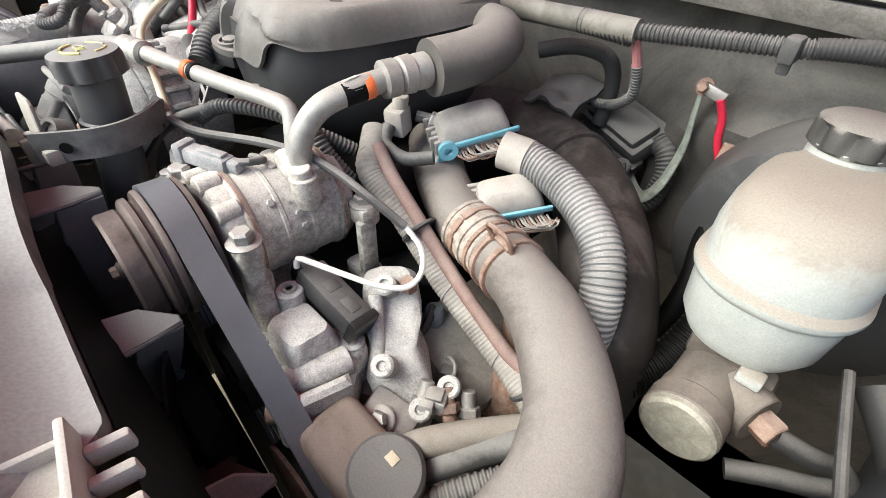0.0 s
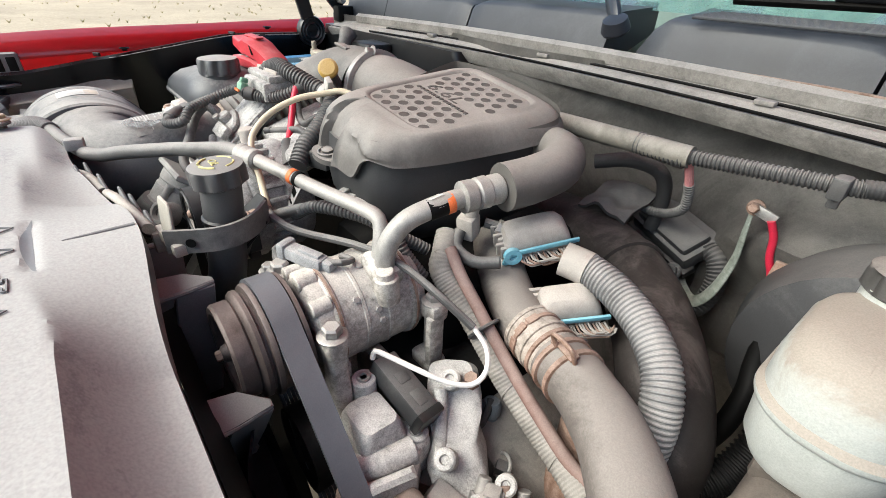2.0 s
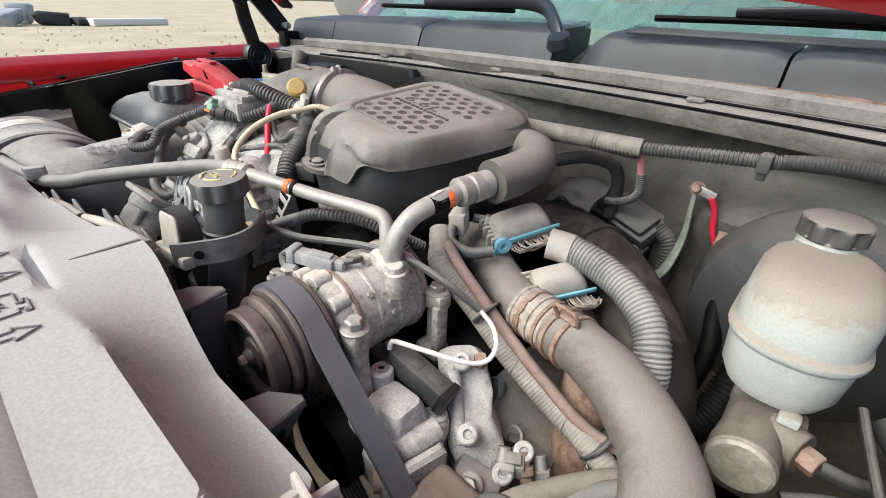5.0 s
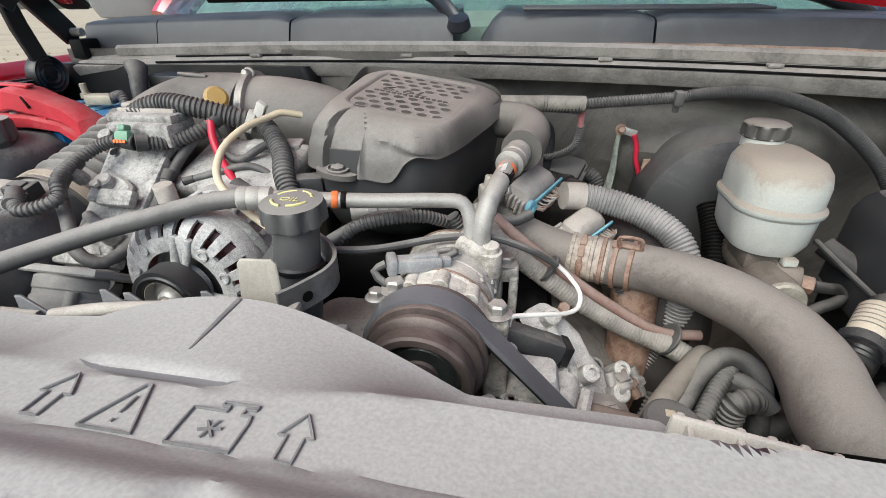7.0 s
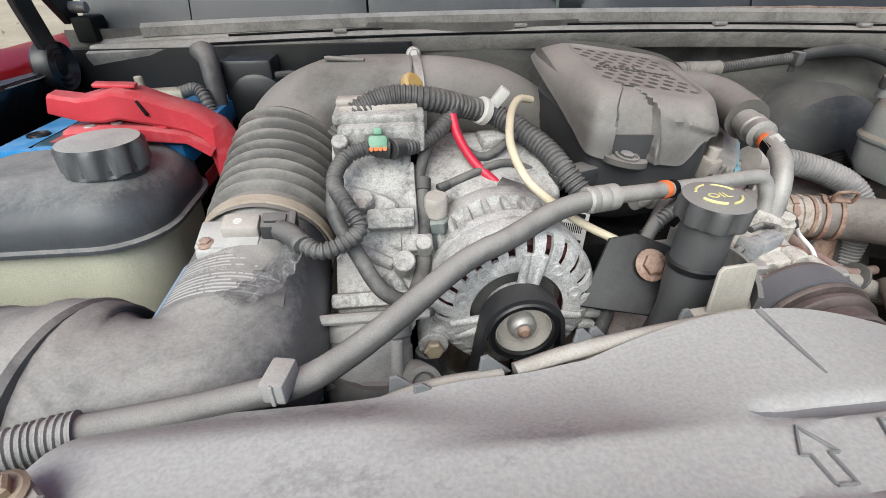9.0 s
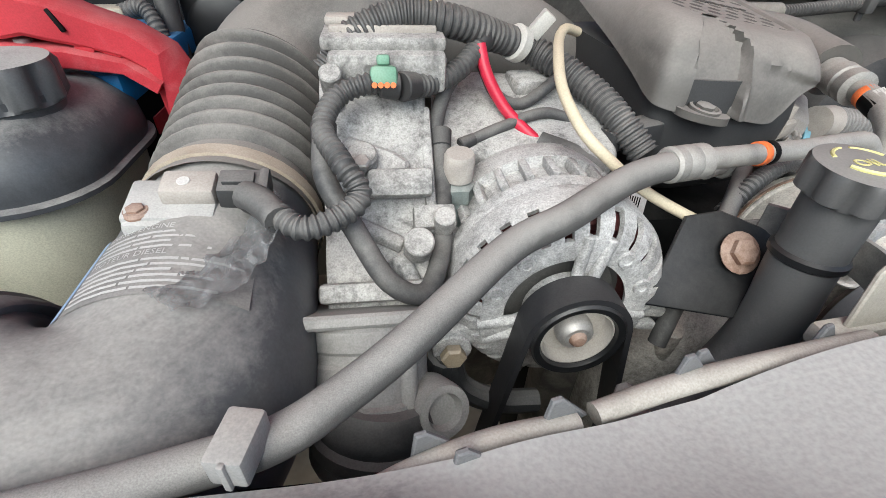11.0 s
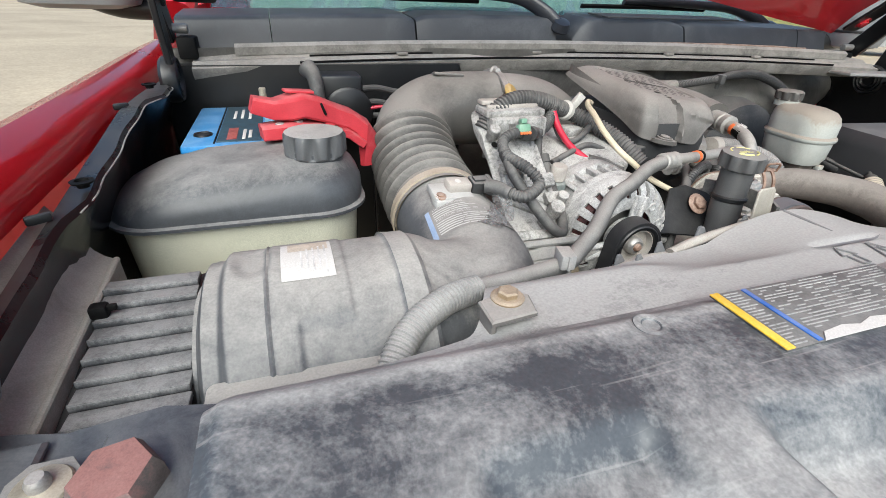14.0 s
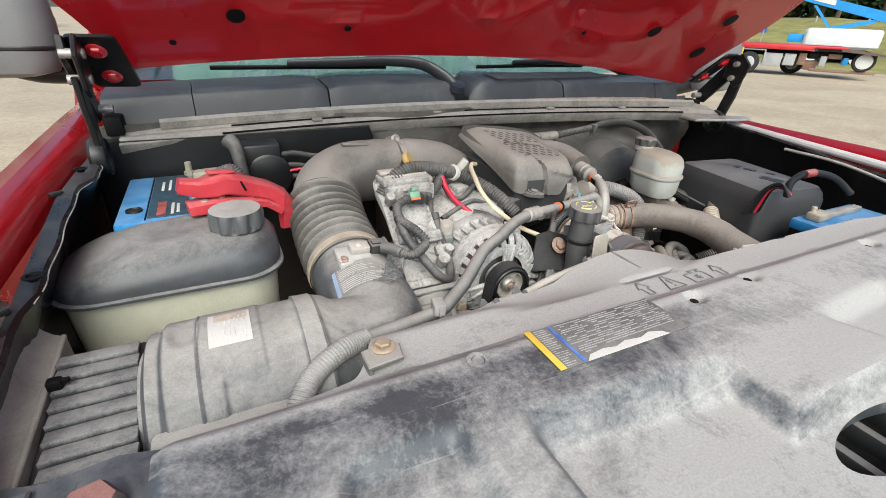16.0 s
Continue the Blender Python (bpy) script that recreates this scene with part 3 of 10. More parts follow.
for s in (-1, 1):
    dz = 0.0 if s < 0 else -0.02
    dy = 0.0 if s < 0 else -0.03
    P = lambda x, y, z: Vector((s * x, y + dy, z + dz))
    yz = lambda x: Matrix.Translation((s * x, dy, dz)) @ Matrix(((0, 0, 1, 0), (1, 0, 0, 0), (0, 1, 0, 0), (0, 0, 0, 1)))
    h = part("hinge_arm", slab([(0.504, 1.205), (0.536, 1.210), (0.514, 1.300), (0.506, 1.350), (0.474, 1.352), (0.481, 1.290)], 0.010, yz(0.826), 0.002), M_BLACKP, hood, "black steel front hinge arm")
    part("hinge_cheek", slab([(0.468, 1.332), (0.486, 1.318), (0.500, 1.332), (0.528, 1.345), (0.524, 1.398), (0.484, 1.415), (0.454, 1.385)], 0.008, yz(0.812), 0.002), M_BLACKP, h)
    part("rear_arm", slab([(0.492, 1.412), (0.525, 1.404), (0.618, 1.290), (0.616, 1.262), (0.590, 1.258), (0.486, 1.378)], 0.012, Matrix.Translation((s * 0.02, 0, 0)) @ yz(0.815), 0.002), M_BLACKP, h, "black rear hinge arm")
    part("foot", rbox(P(0.805, 0.605, 1.250), (0.030, 0.045, 0.036), 0.004), M_DARK, h)
    for q in ((0.497, 1.345), (0.492, 1.385), (0.604, 1.280)):
        part("pin", rod(P(0.800, *q), P(0.834, *q), 0.008, n=16), M_STEEL, h, "worn steel hinge pin")
    part("spring", lathe([(0.0, 0), (0.032, 0.001), (0.036, 0.006), (0.036, 0.020), (0.033, 0.026), (0.029, 0.022), (0.025, 0.026), (0.021, 0.022), (0.017, 0.026), (0.013, 0.022), (0.0, 0.024)], P(0.840, 0.520, 1.210), (-s, 0, 0), 36), M_BLACKP, h, "coiled black hinge spring")
    hm = Matrix.Translation(P(0.785, 0.545, 1.365)) @ Euler((radians(-43), 0, radians(8 * s))).to_matrix().to_4x4()
    pl = part("hinge_plate", loft([rrect(0, 0, 0.075, 0.13, 0.012, 0, 4, hm), rrect(0, 0, 0.075, 0.13, 0.012, 0.006, 4, hm)]), M_BLACKP, h, "black hinge plate bolted to the hood")
    for k in (-0.032, 0.034):
        bolt(hood, hm @ Vector((0, k, -0.001)), (0, -0.68, -0.73), 0.011, 0.007, M_RED, name="hinge_bolt", label="red painted hinge bolt")

# door mirrors
M_MIRROR = surf("mirror_plastic", (0.16, 0.166, 0.172), 0.45, var=0.1, scale=8)
for s, mx, my, mw, z0, z1 in ((-1, -1.10, 1.12, 0.29, 1.285, 1.55), (1, 1.175, 0.80, 0.19, 1.235, 1.44)):
    mi = thing("door_mirror", "grey black plastic door mirror housing", "mirror", (mx, my, z0), "door mirrors")
    part("housing", loft([rrect(mx, my, mw * a, 0.15 * a, 0.15 * a * 0.45, z0 + (z1 - z0) * k, 6) for a, k in ((0.55, 0.0), (0.86, 0.04), (0.98, 0.16), (1.0, 0.45), (0.97, 0.78), (0.82, 0.94), (0.5, 1.0))]), M_MIRROR, mi)
    part("lower_trim", loft([rrect(mx, my, mw * a, 0.15 * a, 0.15 * a * 0.45, z0 + (z1 - z0) * k, 6) for a, k in ((0.99, 0.24), (1.015, 0.25), (1.015, 0.27), (0.99, 0.28))]), M_BLACKP, mi)
    part("foot", tube([(mx, my + 0.02, z0 + 0.03), (s * 1.03, my + 0.04, z0 + 0.005), (s * 0.955, my + 0.05, z0)], 0.028, 12, 0.02), M_BLACKP, mi)

# cab: doors and roof, closed round
cab = thing("cab", "red pickup cab with doors and roof", "cab", (0, 1.8, 0.6), kind="structure")
for s in (-1, 1):
    for y0, y1 in ((1.238, 2.10), (2.106, 2.94)):
        dr = part("door", loft([[Vector((s * 0.985, y, 0.50)), Vector((s * 1.0, y, 0.70)), Vector((s * 1.0, y, 1.16)), Vector((s * 0.975, y, 1.27)), Vector((s * 0.93, y, 1.275)), Vector((s * 0.93, y, 0.50))] for y in (y0, y0 + 0.01, (y0 + y1) / 2, y1 - 0.01, y1)]), M_RED, cab)
        part("handle", rbox((s * 1.006, y1 - 0.13, 1.10), (0.03, 0.16, 0.035), 0.010), M_BLACKP, dr)
        g_ = part("side_window", loft([[Vector((s * 0.95, y0 + 0.05, 1.275)), Vector((s * (0.80 if y0 > 2 else 0.93), y0 + (0.05 if y0 > 2 else 0.16), 1.80 if y0 > 2 else 1.36))], [Vector((s * 0.95, y1 - 0.04, 1.275)), Vector((s * 0.80, y1 - 0.06, 1.80))]], closed=False), M_GLASS, dr, "side window glass")
        part("window_post", tube([(s * 0.945, y1 - 0.02, 1.26), (s * 0.79, y1 - 0.05, 1.84)], 0.03, 10, 0.1), M_RED, dr)
    part("pillar", tube([(s * 0.86, 0.92, 1.29), (s * 0.76, 1.34, 1.72), (s * 0.72, 1.55, 1.85)], 0.035, 10, 0.05), M_RED, cab)
    part("sill", rbox((s * 0.95, 2.09, 0.46), (0.10, 1.72, 0.09), 0.02), M_RED, cab)
part("roof", loft([rrect(0, 2.22, w, d, 0.16, z, 6) for w, d, z in ((1.62, 1.50, 1.835), (1.66, 1.54, 1.85), (1.60, 1.46, 1.885), (1.2, 1.1, 1.90))]), M_RED, cab)
part("back_wall", rbox((0, 2.945, 1.17), (1.86, 0.05, 1.34), 0.02), M_RED, cab)
part("floor_pan", rbox((0, 2.0, 0.52), (1.82, 1.8, 0.05), 0.01), M_DARK, cab)

# nose, lower wings, load bed and wheels, all plain
nose = thing("front_end", "plain red and black pickup nose with grille and bumper", "front end", (0, -0.66, 0.5), kind="structure")
part("grille_shell", rbox((0, -0.625, 0.90), (1.20, 0.05, 0.36), 0.015), M_BLACKP, nose)
for k in range(5):
    part("grille_bar", rbox((0, -0.655, 0.77 + 0.06 * k), (1.14, 0.02, 0.018), 0.005), M_BLACKP, nose)
for s in (-1, 1):
    lamp = part("headlight", rbox((s * 0.72, -0.635, 0.95), (0.22, 0.06, 0.20), 0.02), M_WHITE, nose, "clear headlight")
    part("side_cheek", rbox((s * 0.83, -0.60, 0.82), (0.10, 0.06, 0.48), 0.02), M_RED, nose)
part("bumper", rbox((0, -0.70, 0.60), (1.92, 0.14, 0.22), 0.03), M_STEEL, nose)
part("closing_panel", rbox((0, -0.58, 1.115), (1.60, 0.03, 0.06), 0.01), M_RED, nose)
# Added dark sheet and ribs keep bright ground out of the cover hole.
part("hole_backing", rbox((-0.115, -0.40, 1.075), (0.30, 0.20, 0.02), 0.004), M_DARK, nose, "added near-black sheet darkening the cover hole")
for k in range(4):
    part("backing_rib", rbox((-0.19 + 0.05 * k, -0.40, 1.092), (0.012, 0.16, 0.024), 0.003), M_PLASTIC, nose)
bed = thing("load_bed", "red pickup load bed with open top", "load bed", (0, 3.9, 0.5), kind="structure")
for s in (-1, 1):
    part("bed_side", loft([[Vector((s * 0.98, y, 0.55)), Vector((s * 1.0, y, 0.75)), Vector((s * 1.0, y, 1.22)), Vector((s * 0.97, y, 1.26)), Vector((s * 0.90, y, 1.26)), Vector((s * 0.88, y, 0.55))] for y in (2.99, 3.0, 3.95, 4.92, 4.93)]), M_RED, bed)
    part("arch_skirt", rbox((s * 0.985, -0.42, 0.66), (0.03, 0.38, 0.30), 0.012), M_RED, bed)
part("bed_floor", rbox((0, 3.96, 0.72), (1.80, 1.92, 0.05), 0.01), M_DARK, bed)
part("tailgate", rbox((0, 4.95, 0.92), (1.90, 0.05, 0.64), 0.015), M_RED, bed)
for s in (-1, 1):
    for y in (0.42, 3.95):
        wh = thing("wheel", "black truck tyre on a plain steel rim", "wheel", (s * 0.90, y, 0.40), "truck wheels")
        part("tyre", lathe([(0.24, -0.10), (0.36, -0.115), (0.395, -0.09), (0.40, -0.05), (0.40, 0.05), (0.395, 0.09), (0.36, 0.115), (0.24, 0.10), (0.24, -0.10)], (s * 0.90, y, 0.40), (s, 0, 0), 40), M_RUBBER, wh)
        part("rim", lathe([(0.0, 0.05), (0.06, 0.06), (0.07, 0.03), (0.19, 0.02), (0.22, 0.09), (0.24, 0.095), (0.24, -0.09), (0.0, -0.02)], (s * 0.90, y, 0.40), (s, 0, 0), 40), M_STEEL, wh, "plain steel rim")

# ---- radiator cover ----
cover = thing("radiator_cover", "large grey plastic radiator cover, dusty and scuffed, with moulded symbols", "radiator cover", (0, -0.2, 1.15))


def cover_back(x):
    y = -0.146 + 0.018 * smooth(-0.66, -0.56, x) + 0.076 * smooth(-0.55, -0.49, x) + 0.006 * smooth(-0.4, -0.3, x)
    if x > -0.40:
        d = -0.015 - 0.040 * max(0.0, (-0.10 - x) / 0.26) ** 1.5 - 0.017 * smooth(-0.09, 0.08, x)
        y = max(y, d)
    return y - 0.042 * smooth(0.205, 0.240, x) - 0.03 * smooth(0.36, 0.55, x)


def cover_z(x, y):
    z = 1.160
    z -= 0.0195 * smooth(-0.176, -0.144, y) + 0.003 * smooth(-0.1445, -0.142, y) + 0.0015 * smooth(-0.14, -0.10, y)
    inner = smooth(-0.37, -0.25, x)
    z -= 0.020 * (1 - inner) * smooth(-0.085, -0.045, y) * smooth(-0.56, -0.5, x)
    z -= 0.006 * smooth(-0.704, -0.715, x) + 0.012 * smooth(-0.16, -0.12, y) * smooth(-0.5, -0.58, x)
    # pressed forms in front
    yr = -0.256 - 0.095 * (x + 0.412)
    low = smooth(-0.442, -0.418, x) * max(smooth(-0.196, -0.220, x) * smooth(yr + 0.008, yr - 0.034, y), smooth(-0.345, -0.365, y))
    z -= 0.027 * low
    z -= 0.014 * smooth(-0.60, -0.575, x) * smooth(-0.480, -0.505, x) * smooth(-0.235, -0.262, y)
    z -= 0.016 * smooth(-0.025, 0.012, x + 0.5 * (y + 0.28)) * smooth(0.16, 0.13, x) * smooth(-0.258, -0.290, y - 0.06 * x)
    z -= 0.012 * smooth(0.16, 0.20, x) * smooth(-0.25, -0.29, y)
    for hx, hy in ((-0.128, -0.186), (-0.010, -0.178), (0.285, -0.187), (-0.435, -0.179)):
        r = math.hypot((x - hx) * 1.0, (y - hy) * 1.3)
        z -= (0.008 if hx > -0.3 else 0.003) * smooth(0.021, 0.006, r)
    # rear dome over the fan shroud, falling away to a low flange towards the driver's side
    yc, ye = -0.101 + 0.012 * smooth(-0.04, 0.05, x), cover_back(x)
    if inner > 0 and y > yc:
        t = min(1.0, (y - yc) / max(0.004, ye - yc))
        low = 1.134 - min(0.050 if x > -0.09 else 0.024, 1.65 * (x + 0.094) ** 2)
        z += (low - z) * inner * (1 - (1 - t) ** 2)
    z -= 0.0035 * smooth(0.0075, 0.002, abs(y + 0.0965)) * smooth(0.058, 0.045, abs(x + 0.101))
    z += 0.0010 * noise.noise(Vector((x * 14, y * 14, 3)))
    return z


def cover_shell():
    bm = bmesh.new()
    nx, ny = 300, 130
    g = {}
    for i in range(nx + 1):
        x = -0.715 + 1.30 * i / nx
        yb = cover_back(x)
        for j in range(ny + 1):
            v = j / ny
            y = -0.56 + (yb + 0.56) * v
            g[i, j] = bm.verts.new((x, y, cover_z(x, y)))
    for i in range(nx):
        for j in range(ny):
            q = g[i, j].co
            if (q.x + 0.115) ** 2 / 0.085 ** 2 + (q.y + 0.395) ** 2 / 0.028 ** 2 < 1:
                continue
            bm.faces.new((g[i, j], g[i + 1, j], g[i + 1, j + 1], g[i, j + 1]))
    bmesh.ops.delete(bm, geom=[v for v in bm.verts if not v.link_faces], context="VERTS")
    for v in bm.verts:
        u, w = (v.co.x + 0.115) / 0.085, (v.co.y + 0.395) / 0.028
        if v.is_boundary and u * u + w * w < 1.6 and u * u + w * w > 0.3:
            k = 1 / math.hypot(u, w)
            v.co.x, v.co.y = -0.115 + 0.085 * u * k, -0.395 + 0.028 * w * k
            v.co.z = cover_z(v.co.x, v.co.y)
    rim = [e for e in bm.edges if e.is_boundary]
    ext = bmesh.ops.extrude_edge_only(bm, edges=rim)
    bmesh.ops.translate(bm, vec=(0, 0.002, -0.020), verts=[v for v in ext["geom"] if isinstance(v, bmesh.types.BMVert)])
    return bm


part("shell", cover_shell(), M_COVER, cover)

# Grey crescent laid on the cover paints the shade of the dome's step.
up_edge = [(-0.156 + 0.110 * k / 14, -0.0935 - 0.001 * math.sin(math.pi * k / 14)) for k in range(15)]
low_edge = [(x, y - 0.0085 * math.sin(math.pi * k / 14) ** 0.7) for k, (x, y) in enumerate(up_edge)]
part("recess", loft([[Vector((x, y, cover_z(x, y) + 0.0005)) for x, y in up_edge], [Vector((x, (y + y2) / 2, cover_z(x, (y + y2) / 2) + 0.0005)) for (x, y), (_, y2) in zip(up_edge, low_edge)], [Vector((x, y, cover_z(x, y) + 0.0005)) for x, y in low_edge]], closed=False), surf("recess_shade", (0.16, 0.165, 0.175), 0.45, var=0.1, dust=0.2, dustcol=(0.28, 0.28, 0.275), scale=12, micro=0.06), cover, "grey crescent painted as the step's shade below the dome")
part("push_pin", lathe([(0.0, 0.0), (0.006, 0.0), (0.007, 0.001), (0.010, 0.0015), (0.012, 0.001), (0.013, -0.002)], (-0.435, -0.179, 1.1575), (0, 0, 1), 24), M_COVER, cover, "round plastic push pin")
for hx, hy in ((-0.128, -0.186), (-0.010, -0.178), (0.285, -0.187)):
    part("hole", lathe([(0.0, 0.0), (0.0048, 0.0), (0.0053, 0.0006)], (hx, hy, cover_z(hx, hy) + 0.0006), (0, 0, 1), 18), M_DARK, cover, "dark fixing hole")


def symbol(name, strokes, x0, y0, s, w=0.0009):
    """Raised line work on the cover's slope: strokes of (u, v) points."""
    bms = []
    for st in strokes:
        pts = []
        for (u0, v0), (u1, v1) in zip(st, st[1:]):
            for k in range(5):
                t = k / 5
                x, y = x0 + (u0 + (u1 - u0) * t) * s, y0 + (v0 + (v1 - v0) * t) * s
                pts.append(Vector((x, y, cover_z(x, y) + 0.0008)))
        x, y = x0 + st[-1][0] * s, y0 + st[-1][1] * s
        pts.append(Vector((x, y, cover_z(x, y) + 0.0008)))
        rings = []
        for i, q in enumerate(pts):
            d = (pts[min(i + 1, len(pts) - 1)] - pts[max(i - 1, 0)]).normalized()
            n = Vector((-d.y, d.x, 0)).normalized() * w
            rings.append([q - n, q - n * 0.6 + Vector((0, 0, 0.0010)), q + n * 0.6 + Vector((0, 0, 0.0010)), q + n])
        bms.append(loft(rings, closed=False))
    part(name, merge(*bms), M_GROOVE, cover, "moulded symbol with groove shade painted into its lines")


# Darker line colour stands in for shade in the moulded lines.
M_GROOVE = surf("shaded_line", (0.15, 0.15, 0.152), 0.7, dust=0.3, dustcol=(0.28, 0.275, 0.265), scale=30)
part("groove", tube([(-0.094, -0.017, cover_z(-0.094, -0.017) - 0.0004), (-0.0938, -0.045, cover_z(-0.0938, -0.045) - 0.0003), (-0.0932, -0.074, cover_z(-0.0932, -0.074) - 0.0004)], (0.0026, 0.0022, 0.0010), 8, 0.004), M_GROOVE, cover, "dark bead painted as a moulded groove's shade")
arrow = [[(-0.185, 0), (-0.185, 0.57), (-0.37, 0.57), (0, 1.15), (0.37, 0.57), (0.185, 0.57), (0.185, 0), (-0.185, 0)]]
tri_s = [[(-0.56, 0), (-0.05, 1.13), (0.05, 1.13), (0.56, 0), (-0.56, 0)], [(0, 0.8), (0, 0.38)], [(0, 0.24), (0, 0.16)]]
box_s = [[(-0.64, 0), (-0.64, 0.84), (0.06, 0.84), (0.06, 0.96), (-0.1, 0.96), (-0.1, 1.06), (0.62, 1.06), (0.62, 0.96), (0.40, 0.96), (0.40, 0.80), (0.60, 0.80), (0.64, 0.62), (0.64, 0), (-0.64, 0)]] + [[(-0.22 * math.cos(a), 0.40 - 0.22 * math.sin(a)), (0.22 * math.cos(a), 0.40 + 0.22 * math.sin(a))] for a in (0.2, 1.25, 2.3)]
symbol("arrow_mark", arrow, -0.140, -0.1380, 0.0272)
symbol("warning_mark", tri_s, -0.0925, -0.1395, 0.0285)
symbol("fan_mark", box_s, -0.039, -0.1405, 0.0275)
symbol("arrow_mark", arrow, 0.0065, -0.1410, 0.0255)

# warning label on the cover
lab = part("warning_label", rbox((-0.282, -0.1965, 1.1610), (0.180, 0.062, 0.0012), 0.0003), surf("label_black", (0.06, 0.06, 0.062), 0.5, dust=0.42, dustcol=(0.30, 0.285, 0.265), scale=30, rug=0.7), cover, "dark warning label with yellow and blue stripes")
part("yellow_stripe", rbox((-0.3685, -0.1965, 1.1622), (0.0075, 0.062, 0.0010), 0.0002), surf("label_yellow", (0.75, 0.47, 0.03), 0.5, var=0.15, dust=0.15, scale=50), lab)
part("blue_stripe", rbox((-0.341, -0.1965, 1.1622), (0.0042, 0.060, 0.0010), 0.0002), surf("label_blue", (0.03, 0.13, 0.45), 0.5, var=0.2, dust=0.2, scale=50), lab)
rnd = random.Random(5)
bars = []
for i in range(19):
    y = -0.1685 - i * 0.0031
    if y < -0.226:
        break
    x = -0.362
    while x < -0.196:
        w = rnd.uniform(0.002, 0.008)
        if abs(x + w / 2 + 0.341) > 0.004 + w / 2 and x + w < -0.193 and not (y < -0.214 and x > -0.33):
            bars.append(rbox((x + w / 2, y, 1.1618), (w, 0.0009, 0.0005), 0))
        x += w + rnd.choice((0.0009, 0.0009, 0.0012, 0.0012, 0.014))
part("fine_print", merge(*bars), surf("faded_print", (0.42, 0.42, 0.41), 0.6, var=0.5, dust=0.4, dustcol=(0.2, 0.195, 0.185), scale=60), lab, "small pale print too fine to read")["kind"] = "stuff"
wp = [(-0.338, 0), (-0.33, 0.007), (-0.31, 0.009), (-0.296, 0.006), (-0.28, 0.010), (-0.26, 0.007), (-0.245, 0.011), (-0.23, 0.006), (-0.224, 0.0)]
part("torn_patch", slab([(x, y - 0.2275) for x, y in wp][::-1], 0.0006, pose(0, 0, 1.1618), 0), M_WHITE, lab, "torn white label backing", smooth=False)

# ---- air intake ----
M_AIR = surf("airbox_plastic", (0.078, 0.082, 0.089), 0.42, dust=0.24, dustcol=(0.37, 0.35, 0.315), scale=12, nz=1.2, shift=0.69, micro=0.08, soft=0.55, dmax=0.86, warp=0.9, bump=0.10, fine=160, var=0.35, rug=0.7, speck=0.2)

air = thing("air_cleaner", "dusty grey barrel shaped air filter housing", "air filter", (-0.64, 0.0, 1.0))
AIRC = Vector((0, -0.012, 1.035))


def air_radius(x, a):
    """Radius of the air filter barrel at x, a radians from its crest towards the rear."""
    r = 0.086 + 0.018 * smooth(-0.742, -0.734, x) + 0.0075 * smooth(-0.724, -0.716, x) + 0.0004 * noise.noise(Vector((x * 30, a * 3, 1)))
    r -= 0.0045 * smooth(1.0, 0.35, math.hypot((x + 0.698) / 0.019, (a - 0.10) / 0.30))
    panel = smooth(-0.685, -0.681, x) * smooth(-0.620, -0.624, x)
    r += 0.0016 * panel * smooth(0.75, 0.65, a) * smooth(-1.45, -1.35, a)
    r += 0.0018 * smooth(0.0022, 0.0008, abs(x + 0.686)) * smooth(-1.4, -1.3, a)
    r -= 0.0022 * panel * smooth(-0.60, -0.63, a) * smooth(-1.12, -1.09, a) * smooth(-0.666, -0.662, x)
    r += 0.0010 * panel * smooth(0.016, 0.006, abs(a + 0.50))
    r += 0.0030 * smooth(-0.583, -0.580, x)
    return r - 0.003 * smooth(-0.560, -0.556, x)


xs = [-0.744, -0.741] + [-0.740 + 0.184 * i / 92 for i in range(93)]
rings = [[AIRC + Vector((x, math.sin(a) * air_radius(x, a), math.cos(a) * air_radius(x, a))) for a in [2 * math.pi * k / 120 - math.pi for k in range(120)]] for x in xs]
rings.append([AIRC + Vector((-0.555, math.sin(a) * 0.104, math.cos(a) * 0.104)) for a in [2 * math.pi * k / 120 - math.pi for k in range(120)]])
part("barrel", loft(rings), M_AIR, air)
part("rear_ledge", rbox((-0.655, 0.062, 1.106), (0.165, 0.022, 0.012), 0.004, (-35, 0, 0)), M_AIR, air)
part("neck", tube([(-0.57, -0.005, 1.045), (-0.515, 0.0, 1.05), (-0.478, 0.03, 1.06), (-0.470, 0.09, 1.075), (-0.472, 0.165, 1.085)], (0.104, 0.089, 0.0745, 0.066, 0.062), 40, 0.006), M_AIR, air, "grey plastic intake elbow")
part("tray", rbox((-0.66, -0.02, 0.98), (0.20, 0.20, 0.09), 0.01), M_AIR, air)

bel = thing("intake_bellows", "corrugated black rubber intake duct, dusty", "air duct", (-0.47, 0.3, 1.1))
bpts = [(-0.472, 0.160, 1.085), (-0.473, 0.21, 1.093), (-0.474, 0.27, 1.108), (-0.470, 0.33, 1.132), (-0.452, 0.375, 1.156), (-0.41, 0.395, 1.172), (-0.36, 0.395, 1.175), (-0.31, 0.39, 1.175)]


